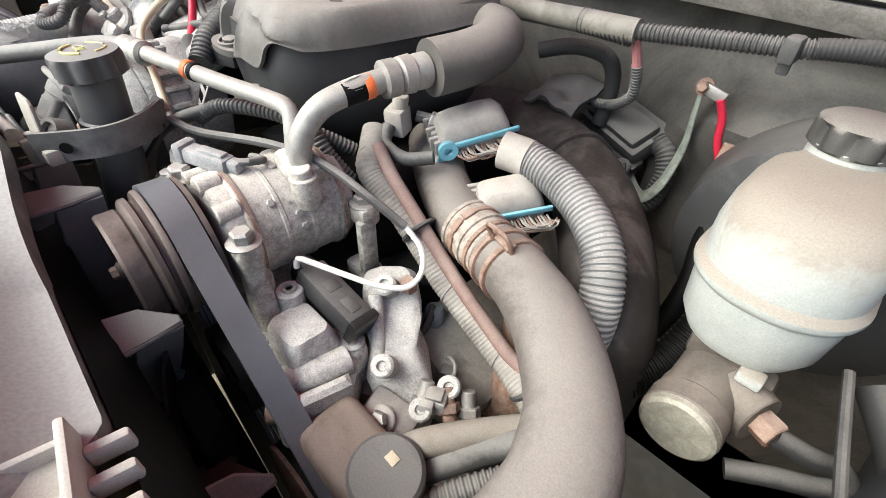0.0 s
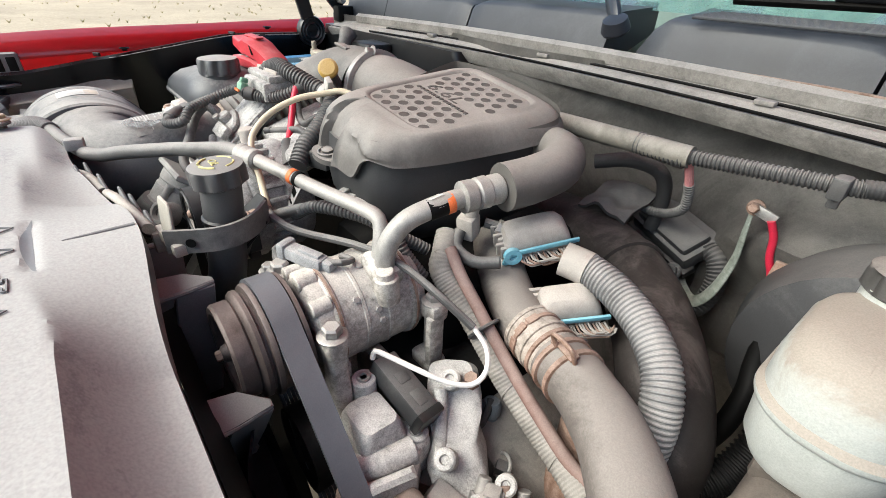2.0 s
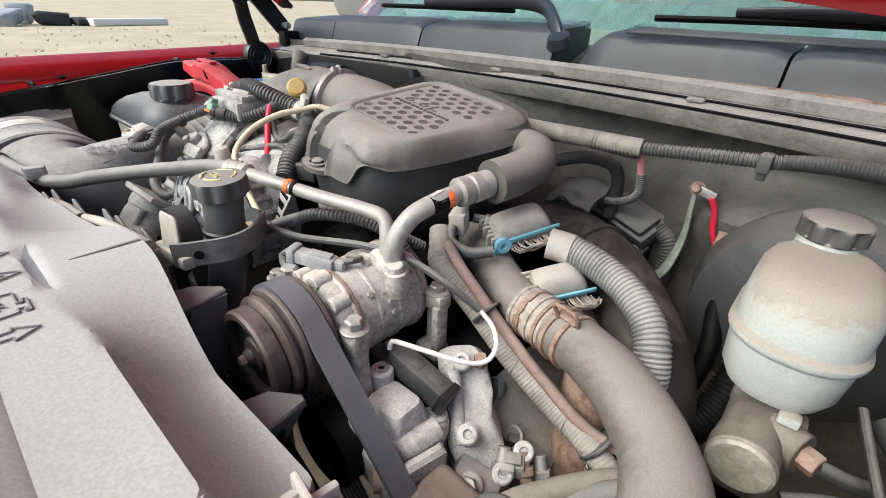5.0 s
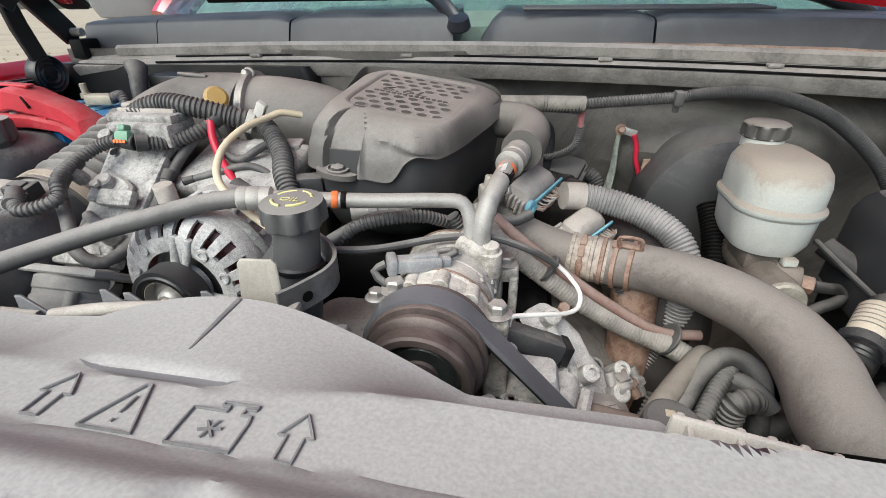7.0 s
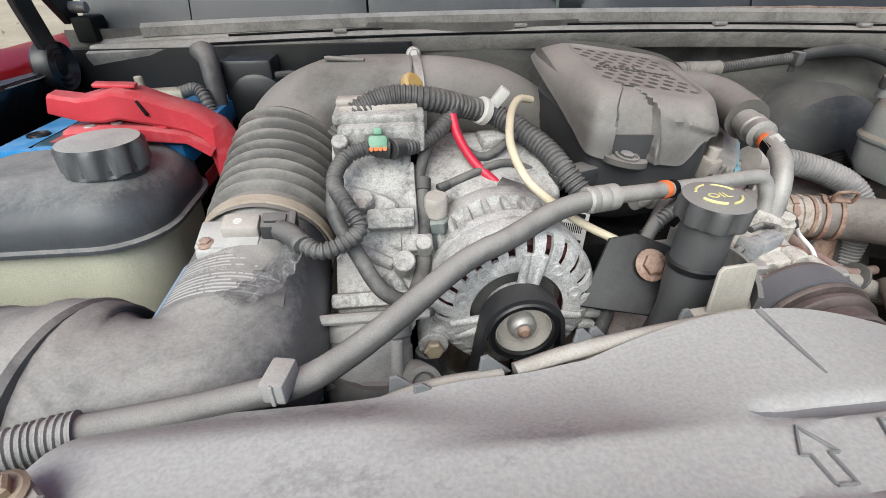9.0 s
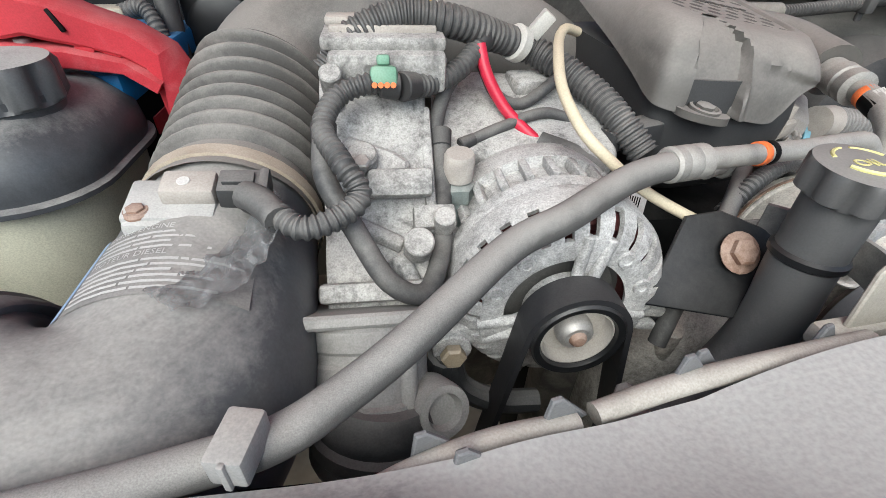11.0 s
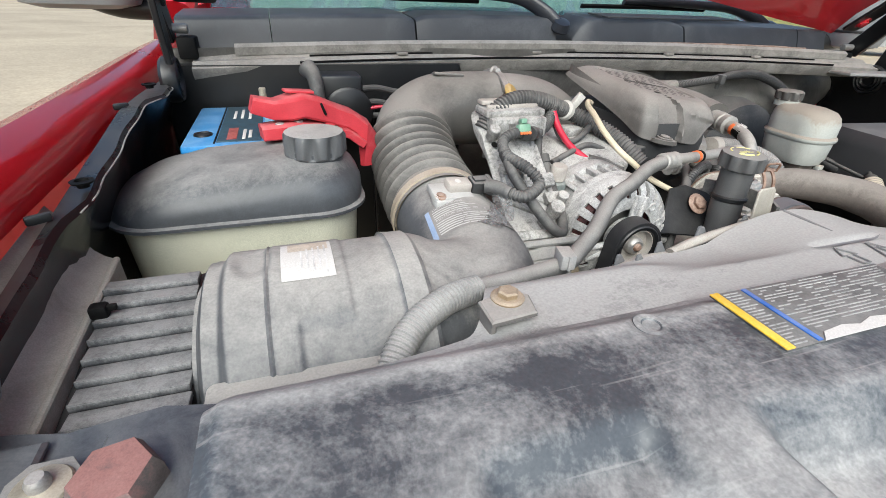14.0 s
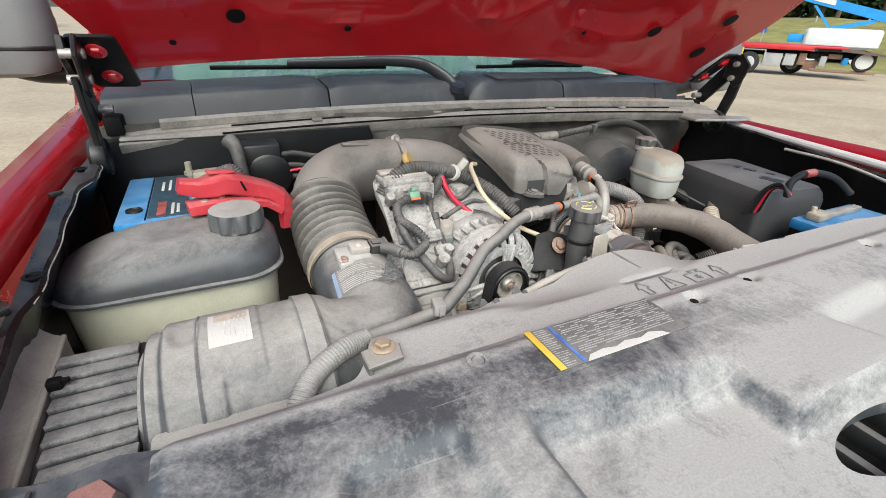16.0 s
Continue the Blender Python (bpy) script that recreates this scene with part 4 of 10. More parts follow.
def bellows(pts, r, n=36):
    line = spline(pts, 0.0018)
    s, out = 0.0, []
    bm = bmesh.new()
    prev, up = None, None
    for i, q in enumerate(line):
        d = (line[min(i + 1, len(line) - 1)] - line[max(i - 1, 0)]).normalized()
        up = Vector((0, 0, 1)) if up is None else up
        up = (up - d * up.dot(d)).normalized()
        side = d.cross(up)
        if i:
            s += (q - line[i - 1]).length
        ridge = 0.0
        if 0.036 < s < 0.196:
            ridge = 0.011 * (0.5 - 0.5 * math.cos((s - 0.036) / 0.020 * 2 * math.pi)) ** 0.7 - 0.004
        rr = r + ridge + 0.005 * smooth(0.02, 0.0, s)
        ring = [bm.verts.new(q + (up * math.cos(2 * math.pi * k / n) + side * math.sin(2 * math.pi * k / n)) * rr) for k in range(n)]
        if prev:
            for k in range(n):
                bm.faces.new((prev[k], prev[(k + 1) % n], ring[(k + 1) % n], ring[k]))
        prev = ring
    return bm


part("duct", bellows(bpts, 0.061), surf("duct_rubber", (0.075, 0.072, 0.068), 0.5, dust=0.5, dustcol=(0.34, 0.315, 0.28), scale=12, nz=0.5, shift=0.1), bel)
part("band", lathe([(0.064, 0.0), (0.067, 0.001), (0.067, 0.012), (0.064, 0.013)], (-0.472, 0.168, 1.0855), (0, 1, 0.15), 36), surf("tan_band", (0.42, 0.36, 0.28), 0.55, metal=0.3, var=0.2, dust=0.4, scale=40), bel, "tan steel hose band")
duct2 = thing("turbo_inlet_duct", "grey plastic duct running to the turbo", "air duct", (-0.25, 0.4, 1.17))
part("duct", tube([(-0.33, 0.392, 1.175), (-0.27, 0.40, 1.173), (-0.21, 0.41, 1.16), (-0.15, 0.425, 1.13), (-0.10, 0.44, 1.09)], (0.058, 0.058, 0.058, 0.055, 0.05), 32), M_TURBO, duct2)
part("clamp", lathe([(0.062, 0), (0.065, 0.001), (0.065, 0.011), (0.062, 0.012)], (-0.315, 0.393, 1.175), (1, 0.1, 0), 36), M_STEEL, duct2, "steel worm clamp")
bolt(duct2, (-0.309, 0.388, 1.237), (0, -1, 0.2), 0.006, 0.012, M_STEEL)

# ---- coolant tank ----
tank = thing("coolant_tank", "yellowed plastic coolant tank with a dusty dark upper shell", "coolant tank", (-0.72, 0.27, 0.95))
prof = [(0.292, 0.180, 0.06, 1.106, 0), (0.296, 0.184, 0.062, 1.118, 0), (0.292, 0.178, 0.064, 1.136, 0.003), (0.276, 0.160, 0.068, 1.152, 0.008), (0.245, 0.130, 0.06, 1.162, 0.018), (0.17, 0.08, 0.038, 1.166, 0.035)]
rings = []
for w, d, r, z, sh in prof:
    ring = rrect(-0.718 + sh * 0.6, 0.250, w, d, r, z, 8)
    rings.append([Vector((p.x, p.y, p.z - (0.014 * smooth(-0.73, -0.80, p.x) + 0.006 * smooth(-0.80, -0.86, p.x) + 0.004 * smooth(0.03, 0.0, abs(p.x + 0.735))) * smooth(1.10, 1.16, p.z) - 0.010 * smooth(-0.61, -0.57, p.x) * smooth(1.13, 1.165, p.z))) for p in ring])
part("upper_shell", loft(rings), M_TANKUP, tank, "dark dusty upper tank shell")
part("lower_shell", loft([rrect(-0.718, 0.250, w, d, r, z, 8) for w, d, r, z in ((0.24, 0.15, 0.05, 0.90), (0.270, 0.165, 0.055, 1.0), (0.282, 0.172, 0.058, 1.104))]), M_TANKLO, tank, "yellowed translucent lower shell")
part("seam", loft([rrect(-0.718, 0.250, w, w - 0.112, 0.062, z, 8) for w, z in ((0.294, 1.103), (0.303, 1.105), (0.303, 1.109), (0.294, 1.111))]), M_TANKUP, tank)
part("neck", lathe([(0.034, 0), (0.034, 0.03)], (-0.625, 0.226, 1.142), (0, 0, 1), 24), M_TANKUP, tank)
part("cap", lathe([(0.036, 0), (0.0395, 0.003), (0.0395, 0.024), (0.036, 0.029), (0.026, 0.031), (0.0, 0.031)], (-0.625, 0.226, 1.164), (0, 0, 1), 80, 9, 0.16, 0.001, 0.026), surf("cap_plastic", (0.085, 0.088, 0.092), 0.45, var=0.2, dust=0.2, dustcol=(0.40, 0.385, 0.36), scale=14, nz=1.0, shift=0.45, soft=0.5, dmax=0.85, micro=0.1), tank, "ribbed grey pressure cap")

# ---- battery ----
bat = thing("battery", "blue car battery with a worn label", "battery", (-0.70, 0.41, 0.98), "batteries")
part("case", rbox((-0.69, 0.42, 1.045), (0.205, 0.228, 0.19), 0.004), M_DARK, bat)
part("lid", rbox((-0.69, 0.42, 1.145), (0.212, 0.235, 0.030), 0.005), M_BLUE, bat, "blue battery lid")
part("label", rbox((-0.722, 0.42, 1.1605), (0.058, 0.215, 0.002), 0.0005), surf("worn_label", (0.030, 0.062, 0.085), 0.5, var=0.6, scale=60), bat, "worn dark label")
part("print_bar", rbox((-0.732, 0.350, 1.1619), (0.013, 0.060, 0.0008), 0.0002), surf("worn_red_print", (0.30, 0.035, 0.03), 0.5, var=0.6, dust=0.2, scale=90), bat, "worn red print")
for x_, y_, w_ in ((-0.716, 0.345, 0.05), (-0.708, 0.345, 0.04), (-0.724, 0.47, 0.06), (-0.712, 0.47, 0.07), (-0.735, 0.465, 0.05)):
    part("print_bar", rbox((x_, y_, 1.1619), (0.0045, w_, 0.0008), 0.0002), M_WHITE, bat)
part("groove", rbox((-0.7535, 0.42, 1.1604), (0.0025, 0.225, 0.001), 0.0003), M_DARK, bat)

# ---- turbo cover ----
tcov = thing("turbo_cover", "dusty grey brown plastic engine cover with rows of dimples", "engine cover", (0, 0.33, 1.15))


def tc_top(x, y):
    """Height of the engine cover's top face."""
    return 1.227 - 0.15 * (x + 0.11) + 0.09 * (y - 0.251)


def tc_field(x, y):
    """Below 1 inside the sunk field, a rounded rectangle that leans to the right."""
    v = (y - 0.334) / 0.084
    u = (x + 0.042 - 0.086 * (y - 0.334)) / (0.0635 + 0.03 * (y - 0.334))
    return (abs(u) ** 7 + abs(v) ** 7) ** (1 / 7)


TC = Vector((-0.045, 0.330))


def tc_lip(p, k):
    """The point at k times the field's size, on the way from its middle to p."""
    d = Vector((p.x, p.y)) - TC
    lo, hi = 0.0, 1.5
    for _ in range(22):
        m = (lo + hi) / 2
        if tc_field(TC.x + d.x * m, TC.y + d.y * m) < k:
            lo = m
        else:
            hi = m
    return TC + d * lo


# lower edge of the lid: deep at the front foot, scooped up towards the driver's side, rising to the rear
tc_edge = [Vector(q) for q in ((-0.142, 0.215, 1.170), (-0.139, 0.201, 1.166), (-0.125, 0.192, 1.163), (-0.098, 0.186, 1.161), (-0.078, 0.184, 1.159), (-0.043, 0.187, 1.153), (-0.032, 0.1885, 1.159), (-0.021, 0.190, 1.174), (-0.009, 0.193, 1.181), (0.003, 0.204, 1.178), (0.013, 0.220, 1.174), (0.03, 0.262, 1.175), (0.045, 0.316, 1.178), (0.060, 0.365, 1.183), (0.070, 0.405, 1.189), (0.066, 0.425, 1.195), (0.045, 0.438, 1.203), (-0.02, 0.444, 1.215), (-0.10, 0.442, 1.222), (-0.135, 0.436, 1.224), (-0.146, 0.42, 1.223), (-0.147, 0.36, 1.210), (-0.146, 0.30, 1.197), (-0.144, 0.25, 1.183))]
tc_edge = spline(tc_edge + [tc_edge[0]], 0.0026)[:-1]


def tc_side(q):
    """Pushes a point of the side wall inwards in the flute at the front foot and below the creases."""
    front = smooth(0.26, 0.235, q.y)
    ax_ = max(1.160, min(1.203, q.z))
    d = math.hypot(q.x + 0.092 - 0.15 * (ax_ - 1.19), q.z - ax_)
    w = 0.0125 * smooth(0.0225, 0.0195, d)
    if q.x > -0.070:
        w += 0.0035 * smooth(0.002, -0.002, q.z - (1.200 - 0.26 * (q.x + 0.069))) * smooth(-0.070, -0.066, q.x) * smooth(0.02, -0.01, q.x)
    elif q.x < -0.112:
        w += 0.0025 * smooth(0.003, -0.003, q.z - 1.203) * smooth(-0.112, -0.116, q.x)
    inward = Vector((TC.x - q.x, TC.y - q.y, 0)).normalized()
    inward = (inward + Vector((0, 1, 0))).normalized() if front > 0 else inward
    return q + inward * (w * front)


tc_steps = ((0.0, 0.0), (0.12, 0.004), (0.24, 0.018), (0.36, 0.05), (0.47, 0.10), (0.57, 0.165), (0.66, 0.24), (0.73, 0.32), (0.79, 0.40), (0.84, 0.48), (0.88, 0.56), (0.915, 0.64), (0.94, 0.72), (0.96, 0.80), (0.975, 0.87), (0.987, 0.93), (1.0, 0.975), (1.006, 1.0))
rings = []
for k, dz in ((0.955, 0.0042), (0.97, 0.0020), (1.01, -0.0006), (1.05, -0.0010)):
    ring = []
    for p in tc_edge:
        q = tc_lip(p, k)
        ring.append(Vector((q.x, q.y, tc_top(q.x, q.y) - dz)))
    rings.append(ring)
tc_top_ring = [tc_lip(p, 1.09) for p in tc_edge]
for a, b in tc_steps:
    rings.append([tc_side(Vector((u.x + (p.x - u.x) * a, u.y + (p.y - u.y) * a, tc_top(u.x, u.y) + (p.z - tc_top(u.x, u.y)) * b))) for u, p in zip(tc_top_ring, tc_edge)])
for ins, up_ in ((0.0035, -0.0008), (0.005, 0.004), (0.008, 0.020)):
    rings.append([tc_side(p) + Vector((TC.x - p.x, TC.y - p.y, 0)).normalized() * ins + Vector((0, 0, up_)) for p in tc_edge])
part("lid", loft(rings, cap=False), M_TURBO, tcov)
# Pits and numerals: thinner dust, with their recess shade painted dark too.
M_DIMPLE = surf("dimple_dark", (0.062, 0.058, 0.054), 0.6, var=0.12, dust=0.3, dustcol=(0.16, 0.15, 0.14), scale=20, micro=0.06)
pits = []
for k in range(8):
    y = 0.2615 + 0.0165 * k if k < 4 else 0.2860 + 0.0165 * k
    for i in range(6):
        pits.append((-0.042 + 0.086 * (y - 0.334) + (-0.0475 + 0.0190 * i) * (1 + 0.4 * (y - 0.334)) + 0.0042 * (-1) ** k, y))


def tc_panel(x, y):
    """The sunk field of the cover with its rows of pits."""
    z = tc_top(x, y) - 0.0018
    for px, py in pits:
        dx = x - px
        if abs(dx) < 0.008:
            d = math.hypot(dx, y - py)
            z -= 0.0036 * smooth(0.0064, 0.0022, d) - 0.0006 * smooth(0.0085, 0.0066, d) * smooth(0.0050, 0.0066, d)
    return z


part("dimpled_panel", sheet(-0.126, 0.044, 0.240, 0.428, 150, 170, tc_panel, lambda x, y: tc_field(x, y) < 1.03), M_TURBO, tcov, "sunk field with rows of round pits")
pit = None
for px, py in pits:
    o = pit.copy() if pit else part("dimple", lathe([(0.0, -0.0030), (0.0024, -0.0028), (0.0040, -0.0017), (0.0052, -0.0003), (0.0059, 0.0003), (0.0064, 0.0001)], (0, 0, 0), (0.15, -0.09, 1), 14), M_DIMPLE, tcov)
    if pit:
        scene.collection.objects.link(o)
    else:
        pit = o
    o.location = (px, py, tc_top(px, py) - 0.0018)
tm = Matrix.Translation((-0.088, 0.3300, tc_top(-0.088, 0.330) - 0.0018)) @ Euler((radians(5.1), radians(8.6), 0)).to_matrix().to_4x4() @ Matrix.Diagonal((1.42, 1.0, 1.0, 1.0))
text_part("numeral", "6.6L", 0.026, tm, M_DIMPLE, tcov, "raised engine size numerals", 0.0006, shear=0.15)
for k in range(13):
    u = -0.090 + k * 0.0075
    part("letter_bar", rbox((u, 0.3230, tc_top(u, 0.3230) - 0.0014), (0.0054, 0.0048, 0.0014), 0.0005, (4.9, 8.6, 3)), M_DIMPLE, tcov)
tab = [Vector((-0.100 + 0.0235 * math.cos(a), 0.194 + 0.0165 * math.sin(a), 0)) for a in [2 * math.pi * k / 28 for k in range(28)]]
part("pocket", loft([[p + Vector((0, 0, z - 0.16 * (p.x + 0.1))) for p in tab] for z in (1.1575, 1.1590, 1.1625, 1.1635)]), M_TURBO, tcov, "fixing tab")
part("bolt_rim", lathe([(0.011, 0.0), (0.0125, 0.0008), (0.0125, 0.0035), (0.0105, 0.0042), (0.009, 0.0015)], (-0.099, 0.194, 1.1630), (0.1, -0.1, 1), 26), M_TURBO, tcov)
bolt(tcov, (-0.099, 0.194, 1.1655), (0.1, -0.1, 1), 0.0078, 0.0035, M_TURBO, washer=False, label="dusty cover bolt")
part("lower_shell", loft([[Vector((TC.x + (p.x - TC.x) * k, TC.y + (p.y - TC.y) * k, z + (1.18 - z) * max(0.0, (p.z - 1.18)) * 6)) for p in tc_edge[::3]] for k, z in ((0.55, 1.06), (0.80, 1.085), (0.90, 1.115), (0.93, 1.150), (0.90, 1.185))]), M_PLASTIC, tcov, "darker lower shell")

# ---- A/C compressor, belt and bracket ----
comp = thing("ac_compressor", "oxidised cast aluminium air conditioning compressor", "compressor", (0.04, 0.13, 1.0))
cc = Vector((0.032, 0.0, 1.044))
M_COMP = surf("compressor_casting", (0.34, 0.315, 0.28), 0.55, metal=0.05, var=0.65, dust=0.56, dustcol=(0.57, 0.535, 0.48), scale=30, bump=0.5, fine=200, nz=0.3, micro=0.16, soft=0.28, speck=0.42, rug=0.74)
M_ALTER = surf("alternator_casting", (0.36, 0.356, 0.348), 0.5, metal=0.1, var=0.55, dust=0.46, dustcol=(0.49, 0.485, 0.472), scale=40, bump=0.5, nz=0.25, micro=0.25, soft=0.3, speck=0.40, rug=0.74)
part("body", lathe([(0.036, 0.083), (0.046, 0.084), (0.0525, 0.088), (0.0535, 0.092), (0.0535, 0.103), (0.0555, 0.105), (0.0555, 0.110), (0.0535, 0.112), (0.0535, 0.132), (0.0545, 0.133), (0.0545, 0.136), (0.0535, 0.137), (0.0535, 0.158), (0.0550, 0.159), (0.0550, 0.163), (0.0535, 0.164), (0.0535, 0.188), (0.0555, 0.190), (0.0555, 0.197), (0.0520, 0.199), (0.051, 0.206), (0.044, 0.211), (0.0, 0.213)], cc, (0, 1, 0), 56), M_COMP, comp)
M_PULLEY = surf("rusty_pulley", (0.085, 0.066, 0.060), 0.5, metal=0.3, var=0.4, dust=0.32, dustcol=(0.25, 0.185, 0.165), scale=22)
part("pulley", lathe([(0.037, 0.024), (0.037, 0.013), (0.040, 0.0105), (0.046, 0.0105), (0.0478, 0.013), (0.0478, 0.026), (0.046, 0.028), (0.0520, 0.030), (0.0538, 0.032), (0.0538, 0.036), (0.050, 0.0375), (0.050, 0.040), (0.0562, 0.041), (0.0575, 0.043), (0.0575, 0.0455), (0.0545, 0.047), (0.0545, 0.071), (0.058, 0.072), (0.058, 0.076), (0.03, 0.078)], cc, (0, 1, 0), 60), M_PULLEY, comp, "rust tinged steel clutch pulley")
part("hub", lathe([(0.0, 0.008), (0.006, 0.008), (0.008, 0.010), (0.009, 0.014), (0.017, 0.016), (0.019, 0.022), (0.0, 0.024)], cc, (0, 1, 0), 28), M_PULLEY, comp)
part("hub_nut", lathe([(0.0, 0.003), (0.0045, 0.003), (0.0055, 0.005), (0.0055, 0.010)], cc, (0, 1, 0), 6), M_RUST, comp, "small rusty hub nut")
part("clutch_plate", lathe([(0.019, 0.019), (0.030, 0.018), (0.0325, 0.020), (0.036, 0.0195), (0.0375, 0.023), (0.019, 0.026)], cc, (0, 1, 0), 44), surf("clutch_green", (0.030, 0.036, 0.034), 0.4, metal=0.3, var=0.5, dust=0.15, scale=60), comp, "dark greenish clutch plate")
for y_ in (0.1075, 0.1935):
    part("seam", lathe([(0.0545, -0.0016), (0.0566, -0.0012), (0.0566, 0.0012), (0.0545, 0.0016)], cc + Vector((0, y_, 0)), (0, 1, 0), 48), M_RUST, comp, "rusty seam round the body")
for a_ in (15, 48, 84, 118, 150):
    q_ = cc + Vector((math.cos(radians(a_)) * 0.0505, 0.084, math.sin(radians(a_)) * 0.0505))
    part("ear", rod(q_, q_ + Vector((0, 0.020, 0)), 0.0085), M_COMP, comp)
for a_, y_ in ((75, 0.148), (22, 0.148), (8, 0.150), (40, 0.128)):
    q_ = cc + Vector((math.cos(radians(a_)) * 0.0530, y_, math.sin(radians(a_)) * 0.0530))
    bolt(comp, q_, (math.cos(radians(a_)), 0, math.sin(radians(a_))), 0.0038, 0.003, M_STEEL, washer=False, name="screw")
part("lug", merge(rod((-0.006, 0.086, 1.005), (-0.006, 0.086, 1.086), 0.0125, n=12), rbox((0.006, 0.092, 1.060), (0.034, 0.022, 0.034), 0.005, (0, 25, 0))), M_COMP, comp)
bolt(comp, (-0.006, 0.086, 1.087), (0, 0, 1), 0.0095, 0.011, M_STEEL)
bolt(comp, (-0.024, 0.080, 1.080), (0, 0, 1), 0.007, 0.008, M_STEEL)
part("lug", merge(loft([rrect(0.092 + dx, 0.092, w, w * 0.9, 0.006, z, 4) for w, z, dx in ((0.026, 0.945, 0.004), (0.024, 0.99, 0.001), (0.021, 1.03, 0.0), (0.024, 1.050, 0.0), (0.026, 1.058, 0.0), (0.024, 1.066, 0.0))]), rbox((0.077, 0.100, 1.000), (0.030, 0.020, 0.050), 0.006)), M_COMP, comp, "square cast mounting post")
bolt(comp, (0.092, 0.092, 1.067), (0, 0, 1), 0.0095, 0.011, M_STEEL)
part("lug", merge(rbox((0.096, 0.208, 1.044), (0.026, 0.022, 0.022), 0.005), rbox((0.104, 0.203, 1.005), (0.011, 0.020, 0.075), 0.004), rbox((0.086, 0.213, 1.005), (0.010, 0.018, 0.070), 0.004), rbox((0.092, 0.205, 0.972), (0.036, 0.026, 0.018), 0.005)), M_COMP, comp, "cast link with an open middle")
bolt(comp, (0.094, 0.209, 1.0555), (0, 0, 1), 0.009, 0.009, M_STEEL)
part("port_block", merge(rbox((0.058, 0.168, 1.092), (0.040, 0.034, 0.028), 0.007, (0, 18, 0)), rod((0.078, 0.162, 1.066), (0.078, 0.160, 1.096), 0.0125), rod((0.078, 0.160, 1.094), (0.078, 0.159, 1.104), 0.009)), M_COMP, comp, "pipe port block")
M_CONN2 = surf("weathered_connector", (0.27, 0.275, 0.28), 0.6, var=0.3, dust=0.4, dustcol=(0.36, 0.345, 0.32), scale=60, micro=0.2)
cmm = Matrix.Translation((0.012, 0.108, 1.104)) @ Euler((0, radians(4), radians(24))).to_matrix().to_4x4()
cn_ = merge(rbox((0, 0, 0), (0.046, 0.017, 0.014), 0.003), rbox((-0.026, 0, 0.001), (0.010, 0.021, 0.018), 0.003), rbox((0.006, 0, 0.008), (0.026, 0.009, 0.004), 0.001), rbox((0.026, 0.002, 0), (0.014, 0.013, 0.011), 0.003))
bmesh.ops.transform(cn_, matrix=cmm, verts=cn_.verts)
part("connector", cn_, M_CONN2, comp, "weathered grey electrical connector")
part("connector_lead", tube([(-0.018, 0.098, 1.106), (-0.028, 0.092, 1.100), (-0.016, 0.088, 1.090), (0.0, 0.092, 1.092)], 0.0042, 10), M_HOSE, comp)
part("connector_lead", tube([(0.032, 0.120, 1.104), (0.044, 0.130, 1.106), (0.040, 0.144, 1.102), (0.024, 0.140, 1.100)], 0.0036, 10), M_HOSE, comp)

belt = thing("drive_belt", "smooth dark rubber serpentine belt", "belt", (0.1, 0.045, 0.9))


def belt_loop(circles, y0, y1, t=0.005):
    """A flat belt round circles (x, z, r) in a plane across the truck, on their outer side."""
    pts = []
    m = len(circles)
    for i in range(m):
        (x0, z0, r0), (x1, z1, r1), (xp, zp, rp) = circles[i], circles[(i + 1) % m], circles[i - 1]

        def tangent(ax_, az_, ar, bx, bz, br):
            d = math.hypot(bx - ax_, bz - az_)
            th = math.atan2(bz - az_, bx - ax_)
            return th + math.acos(max(-1, min(1, (ar - br) / d)))
        a_in = tangent(xp, zp, rp, x0, z0, r0)
        a_out = tangent(x0, z0, r0, x1, z1, r1)
        while a_out > a_in:
            a_out -= 2 * math.pi
        k = max(3, int((a_in - a_out) / 0.12))
        for j in range(k + 1):
            a = a_in + (a_out - a_in) * j / k
            pts.append((x0 + r0 * math.cos(a), z0 + r0 * math.sin(a), math.cos(a), math.sin(a)))
    rings = [[Vector((x, y0, z)), Vector((x, y1, z)), Vector((x + c * t, y1, z + s * t)), Vector((x + c * t, y0, z + s * t))] for x, z, c, s in pts]
    rings.append(rings[0])
    return loft(rings, cap=False)


M_ALTBELT = surf("black_belt", (0.018, 0.018, 0.020), 0.55, var=0.15, dust=0.15, dustcol=(0.1, 0.095, 0.09), scale=25)
# Blue grey base has the sky's reflection on dark rubber painted in.
M_BELT = surf("belt_sheen", (0.125, 0.128, 0.14), 0.36, var=0.12, scale=25, bump=0.04, micro=0.06)
part("belt", belt_loop([(0.030, 1.044, 0.0545), (0.369, 0.68, 0.056), (0.16, 0.56, 0.07), (0.0, 0.80, 0.035)], 0.047, 0.0705), M_BELT, belt)
part("rib_layer", belt_loop([(0.030, 1.044, 0.0520), (0.369, 0.68, 0.0535), (0.16, 0.56, 0.0675), (0.0, 0.80, 0.0325)], 0.0475, 0.0700, 0.0022), M_BLACKP, belt, "black ribbed inner layer")

# ---- alternator ----
alt = thing("alternator", "oxidised aluminium alternator with slotted end frame", "alternator", (-0.24, 0.12, 1.0))
ac = Vector((-0.2345, 0, 1.065))
